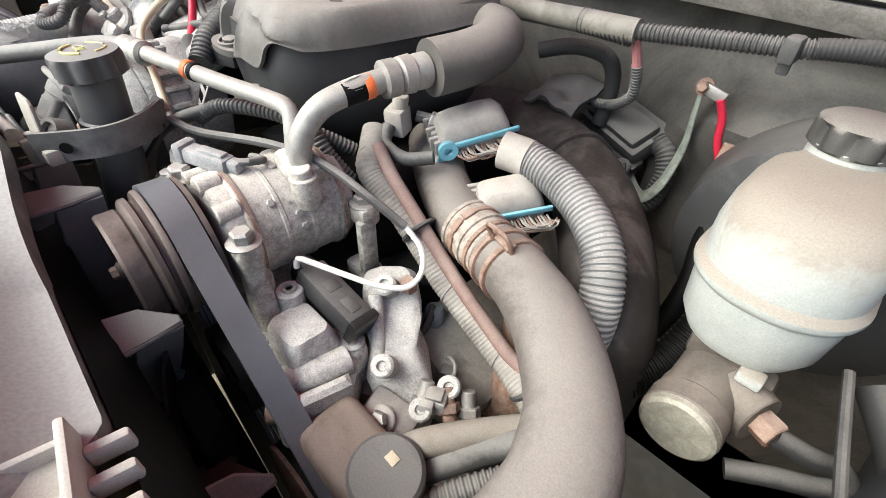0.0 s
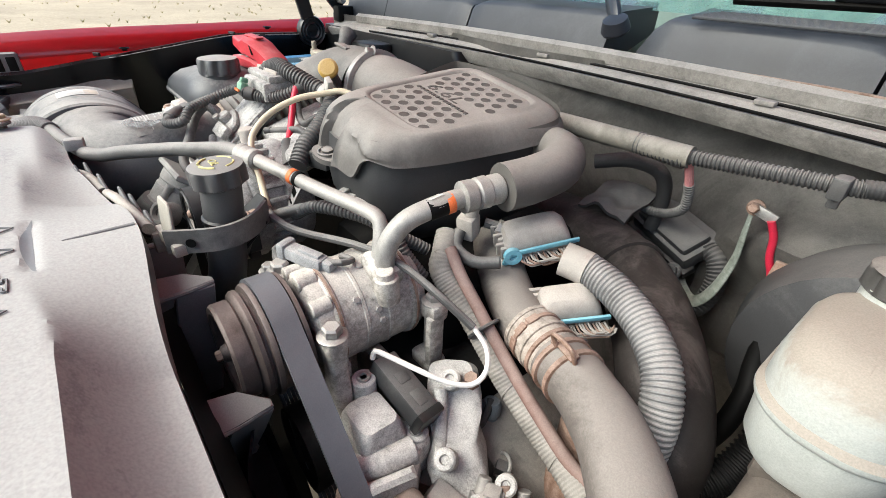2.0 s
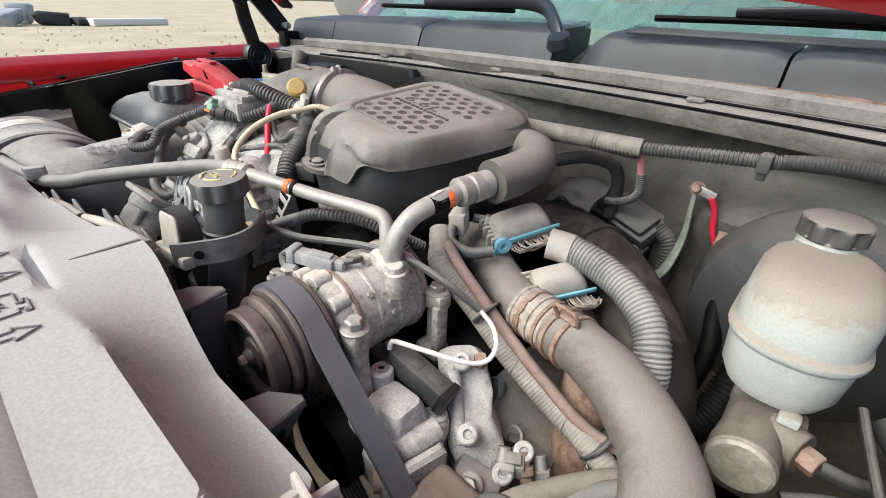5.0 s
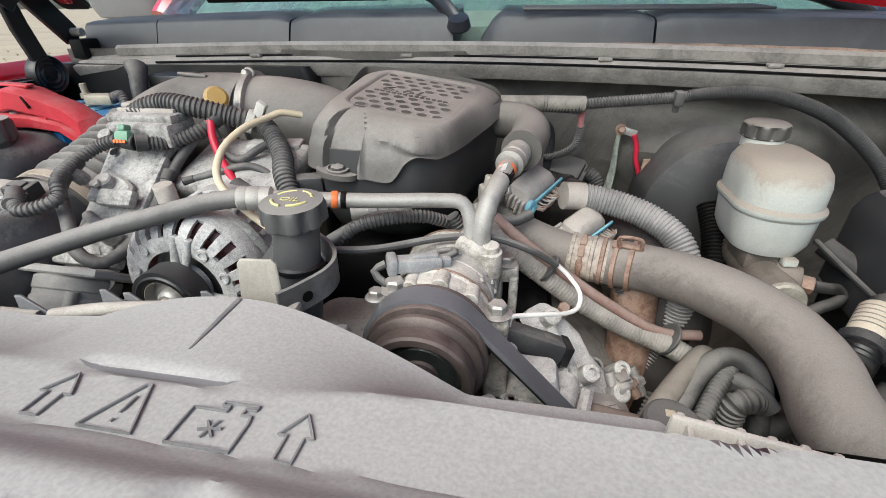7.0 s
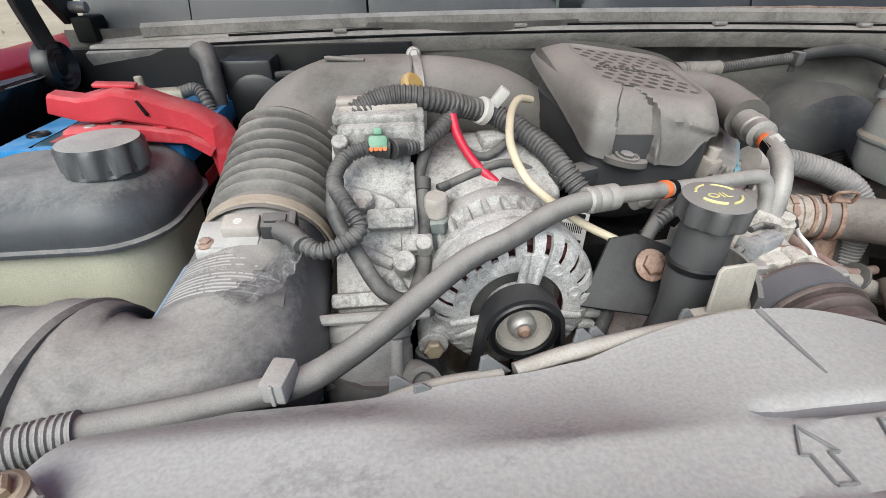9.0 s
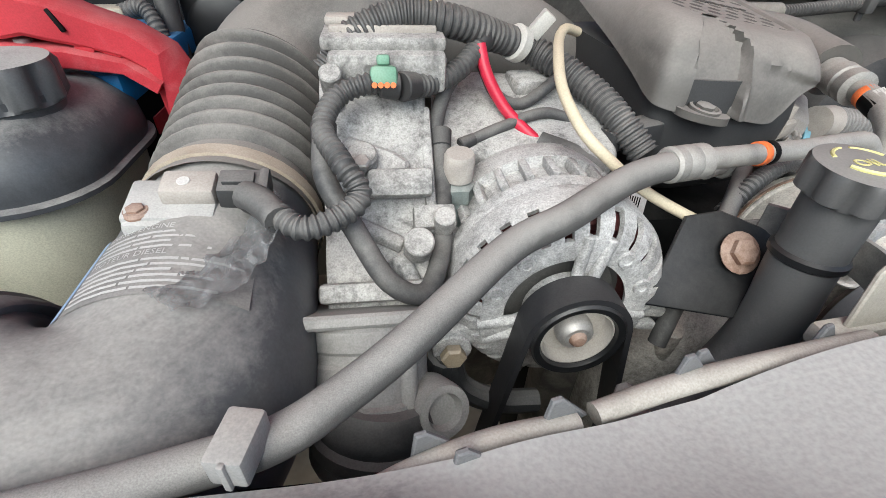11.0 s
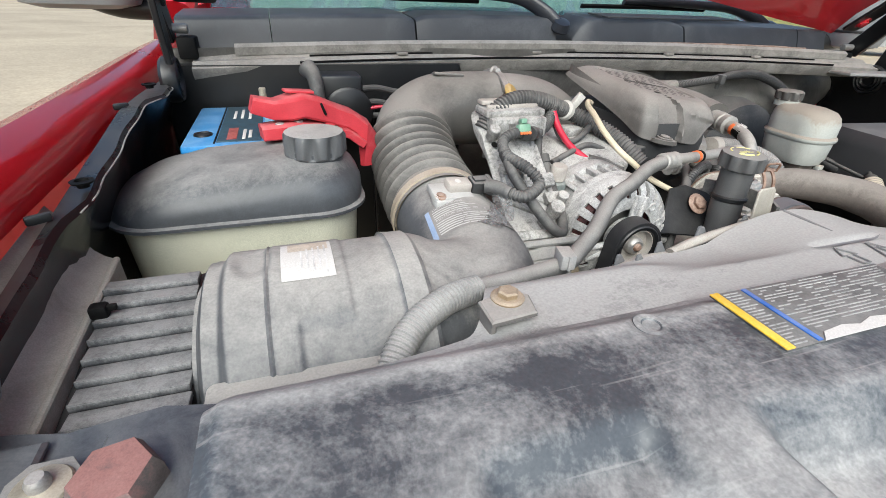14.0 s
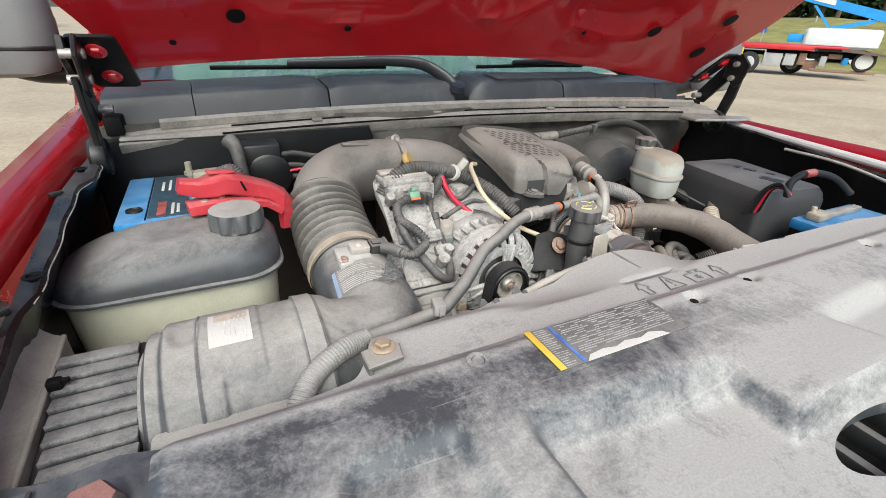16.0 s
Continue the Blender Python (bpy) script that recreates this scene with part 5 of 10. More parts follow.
part("case", lathe([(0.0, 0.122), (0.070, 0.122), (0.073, 0.116), (0.078, 0.114), (0.080, 0.118), (0.080, 0.128), (0.074, 0.130), (0.074, 0.136), (0.070, 0.138), (0.070, 0.160), (0.078, 0.162), (0.079, 0.182), (0.070, 0.198), (0.048, 0.208), (0.0, 0.208)], ac, (0, 1, 0), 60), M_ALTER, alt, "ribbed aluminium case")
fr = []


def slotted_frame(profile, n, solid, thick):
    """A turned shell whose profile segments named in solid stay closed; the others carry n open slots."""
    bm = bmesh.new()
    m = n * 5
    g = [[bm.verts.new(ac + Vector((r * math.cos(2 * math.pi * k / m), y, r * math.sin(2 * math.pi * k / m)))) for k in range(m)] for r, y in profile]
    for s in range(len(profile) - 1):
        for k in range(m):
            if s in solid or k % 5 < 3:
                bm.faces.new((g[s][k], g[s][(k + 1) % m], g[s + 1][(k + 1) % m], g[s + 1][k]))
    bmesh.ops.recalc_face_normals(bm, faces=bm.faces[:])
    bmesh.ops.solidify(bm, geom=bm.faces[:], thickness=thick)
    return bm


fr.append(slotted_frame(((0.0435, 0.0800), (0.0500, 0.0785), (0.0600, 0.0790), (0.0670, 0.0820), (0.0735, 0.0880), (0.0780, 0.0960), (0.0798, 0.1010), (0.0798, 0.1150)), 25, (0, 1, 5, 6), 0.0042))
for k in range(25):
    a = 2 * math.pi * (k + 0.3) / 25
    d = Vector((math.cos(a), 0, math.sin(a)))
    fr.append(rbox((0, 0, 0), (0.008, 0.026, 0.006), 0.001))
    bmesh.ops.transform(fr[-1], matrix=Matrix.Translation(ac + d * 0.074 + Vector((0, 0.149, 0))) @ Matrix.Rotation(-a, 4, "Y"), verts=fr[-1].verts)
fr.append(lathe([(0.020, 0.078), (0.021, 0.072), (0.027, 0.071), (0.029, 0.074), (0.029, 0.086), (0.020, 0.086)], ac, (0, 1, 0), 36))
for a0 in (78, 198, 342):
    d = Vector((math.cos(radians(a0)), 0, math.sin(radians(a0))))
    for off in (-0.0065, 0.0065):
        e_ = Vector((-d.z, 0, d.x)) * off
        fr.append(rod(ac + d * 0.026 + e_ * 0.8 + Vector((0, 0.076, 0)), ac + d * 0.062 + e_ * 1.3 + Vector((0, 0.081, 0)), 0.0042, n=12))
    fr.append(rbox((0, 0, 0), (0.036, 0.006, 0.013), 0.002))
    bmesh.ops.transform(fr[-1], matrix=Matrix.Translation(ac + d * 0.044 + Vector((0, 0.081, 0))) @ Matrix.Rotation(-radians(a0), 4, "Y"), verts=fr[-1].verts)
# two ears, the left one running out to the mounting bolt
fr.append(loft([rrect(0, 0, w, 0.016, 0.005, 0, 4, Matrix.Translation((x, 0.092, z)) @ Euler((0, radians(90), 0)).to_matrix().to_4x4()) for x, z, w in ((-0.292, 1.045, 0.030), (-0.305, 1.036, 0.024), (-0.318, 1.028, 0.022))]))
fr.append(rod((-0.312, 0.080, 1.028), (-0.312, 0.112, 1.028), 0.0145))
fr.append(rbox((-0.162, 0.094, 1.047), (0.034, 0.014, 0.009), 0.003, (0, 8, 0)))
fr.append(rbox((-0.165, 0.094, 1.033), (0.030, 0.014, 0.008), 0.003, (0, 12, 0)))
for a0 in (160, 128, 52, 20):
    d = Vector((math.cos(radians(a0)), 0, math.sin(radians(a0))))
    fr.append(lathe([(0.0, 0.0), (0.003, 0.0), (0.0035, 0.001), (0.006, 0.001), (0.0065, -0.002)], ac + d * 0.0545 + Vector((0, 0.0775, 0)), (0, -1, 0), 16))
part("end_frame", merge(*fr), M_ALTER, alt, "slotted cast end frame")
part("rotor", lathe([(0.0, 0.096), (0.030, 0.096), (0.040, 0.094), (0.046, 0.098), (0.054, 0.100), (0.0, 0.115)], ac, (0, 1, 0), 36), surf("fan_plate", (0.12, 0.12, 0.115), 0.5, metal=0.3, dust=0.3, scale=30), alt, "dull grey inner fan plate")
part("winding", lathe([(0.056, 0.098), (0.064, 0.092), (0.072, 0.098), (0.072, 0.116), (0.056, 0.116), (0.056, 0.098)], ac, (0, 1, 0), 60), surf("copper_winding", (0.075, 0.022, 0.022), 0.5, var=0.7, scale=120), alt, "dark red copper windings")
part("pulley", lathe([(0.0125, 0.080), (0.0125, 0.067), (0.0240, 0.066), (0.0252, 0.052), (0.0262, 0.0495), (0.0305, 0.0485), (0.0320, 0.050), (0.0320, 0.076), (0.022, 0.078)], ac, (0, 1, 0), 56), M_BLACKP, alt, "black belt pulley")
part("cup", lathe([(0.0130, 0.0655), (0.0235, 0.0648), (0.0249, 0.0525), (0.0238, 0.0520), (0.0226, 0.0630), (0.0130, 0.0640)], ac, (0, 1, 0), 48), surf("cup_dust", (0.36, 0.34, 0.31), 0.7, var=0.2, dust=0.3), alt, "dusty pale pulley cup")
part("hub", lathe([(0.0, 0.052), (0.0085, 0.052), (0.0115, 0.0545), (0.0125, 0.058), (0.0125, 0.070), (0.0, 0.070)], ac, (0, 1, 0), 32), M_STEEL, alt, "steel pulley hub")
part("shaft_nut", lathe([(0.0, 0.0485), (0.004, 0.0485), (0.0055, 0.0500), (0.0062, 0.0525)], ac, (0, 1, 0), 12), M_RUST, alt, "small rusty shaft nut")
part("belt_wrap", belt_loop([(ac.x, ac.z, 0.0320), (-0.20, 0.70, 0.05), (-0.28, 0.66, 0.04)], 0.0505, 0.0735, 0.0042), M_ALTBELT, alt, "black ribbed belt round the pulley")
bolt(alt, (-0.312, 0.079, 1.028), (0, -1, 0.1), 0.0095, 0.009, surf("gold_bolt", (0.34, 0.27, 0.17), 0.5, metal=0.5, var=0.35, dust=0.45), washer=False, label="yellow plated mounting bolt")
part("side_plug", merge(rbox((-0.1475, 0.100, 1.052), (0.014, 0.020, 0.034), 0.003), rbox((-0.1465, 0.090, 1.058), (0.008, 0.006, 0.014), 0.001), rbox((-0.146, 0.100, 1.030), (0.011, 0.014, 0.012), 0.002)), M_PLASTIC, alt, "black electrical plug on the case")

# ---- intake casting beside it ----
cast = thing("intake_casting", "speckled silver aluminium intake casting with a connector plate", "engine casting", (-0.36, 0.15, 1.0))
cs = []
for y, z, w, h in ((0.092, 1.068, 0.070, 0.05), (0.105, 1.080, 0.072, 0.06), (0.14, 1.112, 0.070, 0.06), (0.16, 1.130, 0.074, 0.06), (0.20, 1.165, 0.078, 0.06), (0.245, 1.185, 0.080, 0.05)):
    m = Matrix.Translation((-0.362, y, z)) @ Euler((radians(48), 0, 0)).to_matrix().to_4x4()
    cs.append(rrect(0, 0, w, h, 0.014, 0, 4, m))
part("body", loft(cs), M_ALU, cast)
M_THROT = surf("throttle_casting", (0.26, 0.255, 0.245), 0.6, metal=0.1, var=0.3, dust=0.5, dustcol=(0.34, 0.325, 0.30), scale=30, bump=0.3, micro=0.12)
tdir = Vector((0.0, -0.62, -0.78))
part("throttle_body", lathe([(0.036, -0.004), (0.040, 0.0), (0.040, 0.012), (0.0385, 0.014), (0.0385, 0.020), (0.040, 0.022), (0.040, 0.045), (0.043, 0.047), (0.043, 0.052), (0.038, 0.056), (0.036, 0.09)], (-0.372, 0.084, 1.058), tdir, 36), M_THROT, cast, "dull grey throttle body")
part("throttle_flange", slab([(-0.052, -0.042), (0.046, -0.046), (0.060, -0.018), (0.052, 0.036), (-0.046, 0.042)], 0.009, Matrix.Translation((-0.368, 0.090, 1.068)) @ tdir.to_track_quat("Z", "Y").to_matrix().to_4x4(), 0.002), M_THROT, cast, "bolted throttle flange")
part("long_bolt", rod((-0.345, 0.052, 1.066), (-0.348, 0.026, 1.032), 0.006), M_THROT, cast)
part("port", lathe([(0.0, 0.010), (0.010, 0.010), (0.012, 0.016), (0.017, 0.016), (0.018, 0.012), (0.018, -0.01)], (-0.330, 0.036, 1.030), (0.35, -0.75, 0.5), 28), M_THROT, cast, "round open port")
part("plate", merge(rbox((-0.350, 0.225, 1.190), (0.085, 0.05, 0.028), 0.004), rbox((-0.352, 0.232, 1.208), (0.090, 0.045, 0.010), 0.003)), M_ALU, cast, "grey connector plate on top")
part("base_hose", lathe([(0.040, 0.0), (0.042, 0.004), (0.040, 0.01), (0.043, 0.014), (0.043, 0.022), (0.040, 0.026), (0.042, 0.036), (0.036, 0.05)], (-0.372, 0.028, 0.99), (0.1, 0.25, 0.6), 32), M_PLASTIC, cast, "ribbed grey hose clamp base")
pm = Matrix.Translation((-0.362, 0.158, 1.1365)) @ Euler((radians(40), 0, 0)).to_matrix().to_4x4()
part("pad", slab([(-0.031, -0.016), (0.016, -0.018), (0.024, -0.012), (0.024, 0.004), (0.014, 0.012), (-0.006, 0.020), (-0.018, 0.024), (-0.030, 0.014)], 0.011, pm @ pose(0, 0, -0.004), 0.003), M_ALU, cast, "raised cast pad")
part("boss", lathe([(0.0105, 0.0), (0.0105, 0.012), (0.009, 0.014), (0.0, 0.014)], pm @ Vector((-0.008, 0.002, 0.004)), (0, -0.45, 0.9), 24), M_ALU, cast)
bolt(cast, pm @ Vector((-0.008, -0.004, 0.019)), (0, -0.45, 0.9), 0.0058, 0.005, M_STEEL, washer=False)
part("ear", merge(rbox((-0.322, 0.130, 1.112), (0.030, 0.018, 0.012), 0.003, (35, 0, 0)), rod((-0.316, 0.128, 1.104), (-0.316, 0.118, 1.122), 0.0075), rbox((-0.3235, 0.17, 1.125), (0.008, 0.10, 0.030), 0.003, (38, 0, 0))), M_ALU, cast, "side ear with a bolt boss")
part("step", rbox((-0.362, 0.094, 1.078), (0.080, 0.014, 0.018), 0.004, (48, 0, 0)), M_ALU, cast)
part("hole", lathe([(0.0, 0.0), (0.0042, 0.0), (0.0048, 0.0008)], (-0.388, 0.196, 1.170), (0, -0.6, 0.75), 16), M_DARK, cast, "dark drilled hole")
part("rib", merge(rod((-0.390, 0.135, 1.114), (-0.345, 0.118, 1.098), 0.006), rod((-0.350, 0.112, 1.094), (-0.340, 0.100, 1.078), 0.008)), M_ALU, cast)

# ---- oil filler ----
oil = thing("oil_filler", "black plastic oil filler neck and cap with yellow marking", "oil filler", (-0.09, 0.06, 1.0))
part("neck", tube([(-0.086, 0.066, 1.162), (-0.090, 0.062, 1.11), (-0.094, 0.056, 1.06), (-0.12, 0.05, 1.0), (-0.17, 0.05, 0.94)], (0.0205, 0.0205, 0.0205, 0.022, 0.024), 24), M_FILLER, oil)
part("cap", lathe([(0.0245, 0), (0.0285, 0.002), (0.0285, 0.016), (0.0265, 0.020), (0.016, 0.022), (0.0, 0.022)], (-0.086, 0.066, 1.160), (0, -0.05, 1), 80, 8, 0.15, 0.001, 0.018), M_FILLER, oil, "scalloped black cap")

# ---- brake reservoir ----
M_STRAP2 = surf("dusty_cap", (0.055, 0.053, 0.050), 0.55, var=0.3, dust=0.5, dustcol=(0.36, 0.325, 0.28), scale=22, nz=0.8, shift=0.3)
res = thing("brake_reservoir", "milky plastic brake fluid reservoir with brown dust on top", "reservoir", (0.41, 0.33, 1.0))
part("tank", loft([rrect(0.409, y, w, d, r, z, 10) for w, d, r, z, y in ((0.045, 0.06, 0.02, 1.049, 0.332), (0.075, 0.108, 0.034, 1.054, 0.332), (0.088, 0.124, 0.040, 1.068, 0.333), (0.094, 0.131, 0.043, 1.102, 0.334), (0.0995, 0.137, 0.045, 1.105, 0.334), (0.1015, 0.139, 0.046, 1.108, 0.334), (0.1015, 0.139, 0.046, 1.111, 0.334), (0.0985, 0.136, 0.045, 1.113, 0.334), (0.094, 0.131, 0.044, 1.116, 0.334), (0.094, 0.131, 0.044, 1.138, 0.334), (0.090, 0.126, 0.043, 1.152, 0.336), (0.080, 0.114, 0.040, 1.161, 0.339), (0.062, 0.09, 0.032, 1.166, 0.346), (0.03, 0.05, 0.015, 1.168, 0.36))]), M_RES, res)
part("foot", rbox((0.428, 0.279, 1.049), (0.016, 0.012, 0.010), 0.002), M_RES, res)
part("neck", lathe([(0.024, 0.0), (0.024, 0.014)], (0.404, 0.385, 1.160), (0, 0, 1), 30), M_RES, res)
part("cap", lathe([(0.025, 0), (0.0275, 0.002), (0.0275, 0.014), (0.026, 0.017), (0.022, 0.0195), (0.0, 0.0205)], (0.404, 0.385, 1.172), (0, 0, 1), 64, 8, 0.16, 0.001, 0.016), M_STRAP2, res, "scalloped dusty cap")
mc = thing("brake_master_cylinder", "dusty cast brake master cylinder", "brake cylinder", (0.41, 0.3, 1.0))
part("bore", lathe([(0.0, 0.232), (0.0245, 0.2325), (0.0265, 0.235), (0.0265, 0.25), (0.025, 0.252), (0.025, 0.262), (0.0235, 0.27), (0.0235, 0.46), (0.0, 0.46)], (0.409, 0, 1.020), (0, 1, 0), 36), surf("grimy_cylinder", (0.10, 0.085, 0.072), 0.6, var=0.5, dust=0.45, dustcol=(0.27, 0.225, 0.18), scale=28), mc)
part("booster", lathe([(0.0, 0.45), (0.07, 0.455), (0.12, 0.48), (0.13, 0.53), (0.12, 0.60), (0.0, 0.62)], (0.42, 0, 1.02), (0, 1, 0), 40), M_PLASTIC, mc, "dusty black brake booster")

# ---- fuse box ----
fb = thing("fuse_box", "dusty black fuse box cover", "fuse box", (0.61, 0.22, 0.9))
fm_ = Matrix.Translation((0.607, 0.213, 0)) @ Matrix.Rotation(radians(-8), 4, "Z")
part("base", loft([rrect(0, 0, w, d, 0.012, z, 4, fm_) for w, d, z in ((0.20, 0.27, 0.88), (0.205, 0.275, 0.96), (0.205, 0.275, 1.0))]), M_BLACKP, fb)
part("lid", loft([rrect(0, 0, w, d, r, z, 6, fm_) for w, d, r, z in ((0.218, 0.288, 0.014, 0.99), (0.214, 0.284, 0.016, 1.09), (0.206, 0.276, 0.018, 1.108), (0.190, 0.260, 0.02, 1.121), (0.150, 0.220, 0.02, 1.1235))]), M_LID, fb, "dusty black lid")
for dx, dy, w, d in ((0.01, -0.06, 0.03, 0.05), (0.03, 0.02, 0.016, 0.03), (0.055, -0.02, 0.012, 0.02), (0.02, 0.05, 0.02, 0.012)):
    bmk = rbox((dx, dy, 1.1240), (w, d, 0.0016), 0.0006, (0, 0, 20))
    bmesh.ops.transform(bmk, matrix=fm_, verts=bmk.verts)
    part("lid_mark", bmk, M_BLACKP, fb)

# ---- large pipes ----
# Pale crown is dust together with painted top light.
M_UPIPE = surf("dusty_toplit_silicone", (0.125, 0.108, 0.096), 0.75, var=0.4, dust=0.55, dustcol=(0.295, 0.265, 0.232), scale=16, bump=0.45, nz=0.8, shift=0.30, soft=0.5, rug=0.74, speck=0.22)


def local_tube(m, pts, r):
    """A thin bead along points given in the frame m."""
    return tube([m @ Vector(p) for p in pts], r, 8, 0.004)


def local_ring(c, axis, r, deg):
    """A small raised frame lying on a tube's skin, deg round from its crest."""
    q = Vector(axis).normalized().to_track_quat("X", "Z").to_matrix().to_4x4()
    bm = rbox((0, 0, 0), (0.008, 0.013, 0.003), 0.001)
    bmesh.ops.transform(bm, matrix=Matrix.Translation(c) @ q @ Matrix.Rotation(radians(deg), 4, "X") @ Matrix.Translation((0, 0, r)), verts=bm.verts)
    return bm


up = thing("intercooler_pipe", "large dusty brown grey hose with rusty clamps", "hose", (0.3, 0.15, 1.0))
part("hose", tube([(0.205, 0.266, 1.036), (0.235, 0.259, 1.038), (0.266, 0.247, 1.040), (0.302, 0.227, 1.042), (0.335, 0.200, 1.042), (0.360, 0.172, 1.040), (0.376, 0.140, 1.036), (0.382, 0.105, 1.030), (0.379, 0.062, 1.022), (0.384, 0.025, 1.014), (0.402, -0.002, 1.004), (0.44, -0.03, 0.988), (0.50, -0.05, 0.965)], (0.0285, 0.0295, 0.0295, 0.030, 0.0305, 0.031, 0.032, 0.0335, 0.0345, 0.0345, 0.034, 0.034, 0.034), 40, 0.004, wob=0.03), M_UPIPE, up)
part("pipe", tube([(0.210, 0.265, 1.036), (0.165, 0.276, 1.038), (0.115, 0.300, 1.045), (0.075, 0.325, 1.055), (0.05, 0.345, 1.06)], (0.027, 0.0275, 0.028, 0.029, 0.03), 28), M_UPIPE, up)
for q in ((0.246, 0.255, 1.0385), (0.229, 0.2605, 1.0375)):
    part("clamp", lathe([(0.0295, -0.003), (0.0318, -0.0025), (0.0318, 0.0025), (0.0295, 0.003)], q, (0.93, -0.36, 0.05), 32), M_RUST, up, "rusty spring clamp")
part("clamp_tang", merge(tube([(0.226, 0.248, 1.066), (0.223, 0.243, 1.082), (0.246, 0.238, 1.083), (0.250, 0.243, 1.067)], 0.0022, 8, 0.004), rbox((0.237, 0.249, 1.069), (0.024, 0.010, 0.003), 0.001, (20, 0, -18)), rbox((0.222, 0.254, 1.067), (0.006, 0.012, 0.004), 0.001, (20, 0, -18))), M_RUST, up, "rusty clamp tang")
M_JOINT = surf("corroded_joint", (0.30, 0.25, 0.205), 0.7, var=0.7, dust=0.5, dustcol=(0.40, 0.37, 0.325), scale=70, speck=0.4, bump=0.4)
part("joint", tube([(0.218, 0.263, 1.037), (0.198, 0.268, 1.037), (0.172, 0.2745, 1.038)], 0.0288, 32), M_JOINT, up, "corroded joint piece")
for k in range(4):
    q = (0.212 - 0.012 * k, 0.2645 + 0.003 * k, 1.0372)
    part("band", lathe([(0.0286, -0.0028), (0.0304, -0.002), (0.0304, 0.002), (0.0286, 0.0028)], q, (0.95, -0.24, 0), 32), M_RUST if k % 2 == 0 else M_JOINT, up, "corroded band on the pipe joint")
for a_ in (20, 50, 85):
    part("window", local_ring((0.188, 0.2705, 1.0375), (0.95, -0.24, 0), 0.0293, a_), M_RUST, up, "rusty lug on the band")
bp = thing("exhaust_pipe", "dark curved turbo pipe with flaking rust", "pipe", (0.2, 0.35, 1.0))
part("pipe", tube([(-0.03, 0.53, 1.015), (0.05, 0.52, 1.025), (0.125, 0.495, 1.028), (0.20, 0.450, 1.025), (0.262, 0.388, 1.015), (0.305, 0.332, 0.995), (0.325, 0.300, 0.95), (0.322, 0.28, 0.88), (0.29, 0.25, 0.75)], 0.046, 28), surf("dark_pipe", (0.034, 0.029, 0.027), 0.6, var=0.5, dust=0.17, dustcol=(0.24, 0.205, 0.18), scale=22, bump=0.4, rug=0.72, soft=0.25), bp)
part("flange", lathe([(0.046, -0.006), (0.050, -0.005), (0.050, 0.005), (0.046, 0.006)], (0.17, 0.470, 1.027), (0.85, -0.5, 0), 32), bpy.data.materials["dark_pipe"], bp, "flaking rusty joint")

ac1 = thing("ac_suction_line", "aluminium air conditioning pipe with a grey rubber hose", "pipe", (-0.1, 0.1, 1.15))
part("pipe", tube([(-0.155, 0.118, 1.158), (-0.10, 0.136, 1.152), (-0.04, 0.152, 1.148), (0.02, 0.168, 1.146), (0.045, 0.174, 1.142), (0.054, 0.170, 1.125), (0.056, 0.165, 1.10)], 0.0078, 16), M_ALUPIPE, ac1)
part("hose", tube([(-0.158, 0.117, 1.158), (-0.20, 0.103, 1.155), (-0.25, 0.075, 1.146), (-0.288, 0.058, 1.138), (-0.343, 0.009, 1.127), (-0.375, -0.013, 1.118), (-0.402, -0.031, 1.116), (-0.437, -0.042, 1.117), (-0.473, -0.053, 1.121), (-0.500, -0.059, 1.123), (-0.524, -0.066, 1.126), (-0.548, -0.076, 1.127), (-0.578, -0.094, 1.122), (-0.61, -0.13, 1.10)], 0.0094, 20), M_ACHOSE, ac1, "grey rubber hose")
part("crimp", lathe([(0.0105, 0), (0.0122, 0.002), (0.0122, 0.008), (0.0115, 0.010), (0.0122, 0.012), (0.0122, 0.020), (0.0115, 0.022), (0.0122, 0.024), (0.0122, 0.032), (0.009, 0.035)], (-0.172, 0.1135, 1.1575), (0.95, 0.28, -0.06), 24), M_ALUPIPE, ac1)
ac2 = thing("ac_discharge_line", "bare aluminium pipe with foam sleeved hose", "pipe", (0.08, 0.25, 1.15))
part("pipe", tube([(0.066, 0.166, 1.10), (0.068, 0.170, 1.125), (0.074, 0.185, 1.147), (0.082, 0.21, 1.158), (0.090, 0.25, 1.164)], 0.0105, 18), M_ALUPIPE, ac2)
part("fitting", lathe([(0.011, 0), (0.0165, 0.002), (0.0165, 0.014), (0.0135, 0.016), (0.0165, 0.019), (0.017, 0.030), (0.014, 0.032), (0.016, 0.036), (0.016, 0.046), (0.012, 0.05)], (0.088, 0.243, 1.163), (0.18, 0.95, 0.05), 24), M_ALUPIPE, ac2)
part("sleeve", tube([(0.100, 0.290, 1.167), (0.108, 0.33, 1.170), (0.108, 0.37, 1.175), (0.085, 0.40, 1.178), (0.04, 0.415, 1.175)], 0.0255, 24), M_TURBO, ac2, "tan foam sleeve")

# ---- firewall cable run ----
M_TANPIPE = surf("scuffed_pipe", (0.20, 0.185, 0.155), 0.6, var=0.4, dust=0.5, dustcol=(0.36, 0.335, 0.30), scale=30)
loom = thing("firewall_loom", "grey corrugated cable conduit along the firewall", "cable conduit", (0.3, 0.52, 1.19))
part("conduit", tube([(0.19, 0.50, 1.185), (0.25, 0.505, 1.19), (0.325, 0.512, 1.196), (0.345, 0.516, 1.198)], 0.0088, 16, corr=0.0015, pitch=0.0045), M_HOSE, loom)
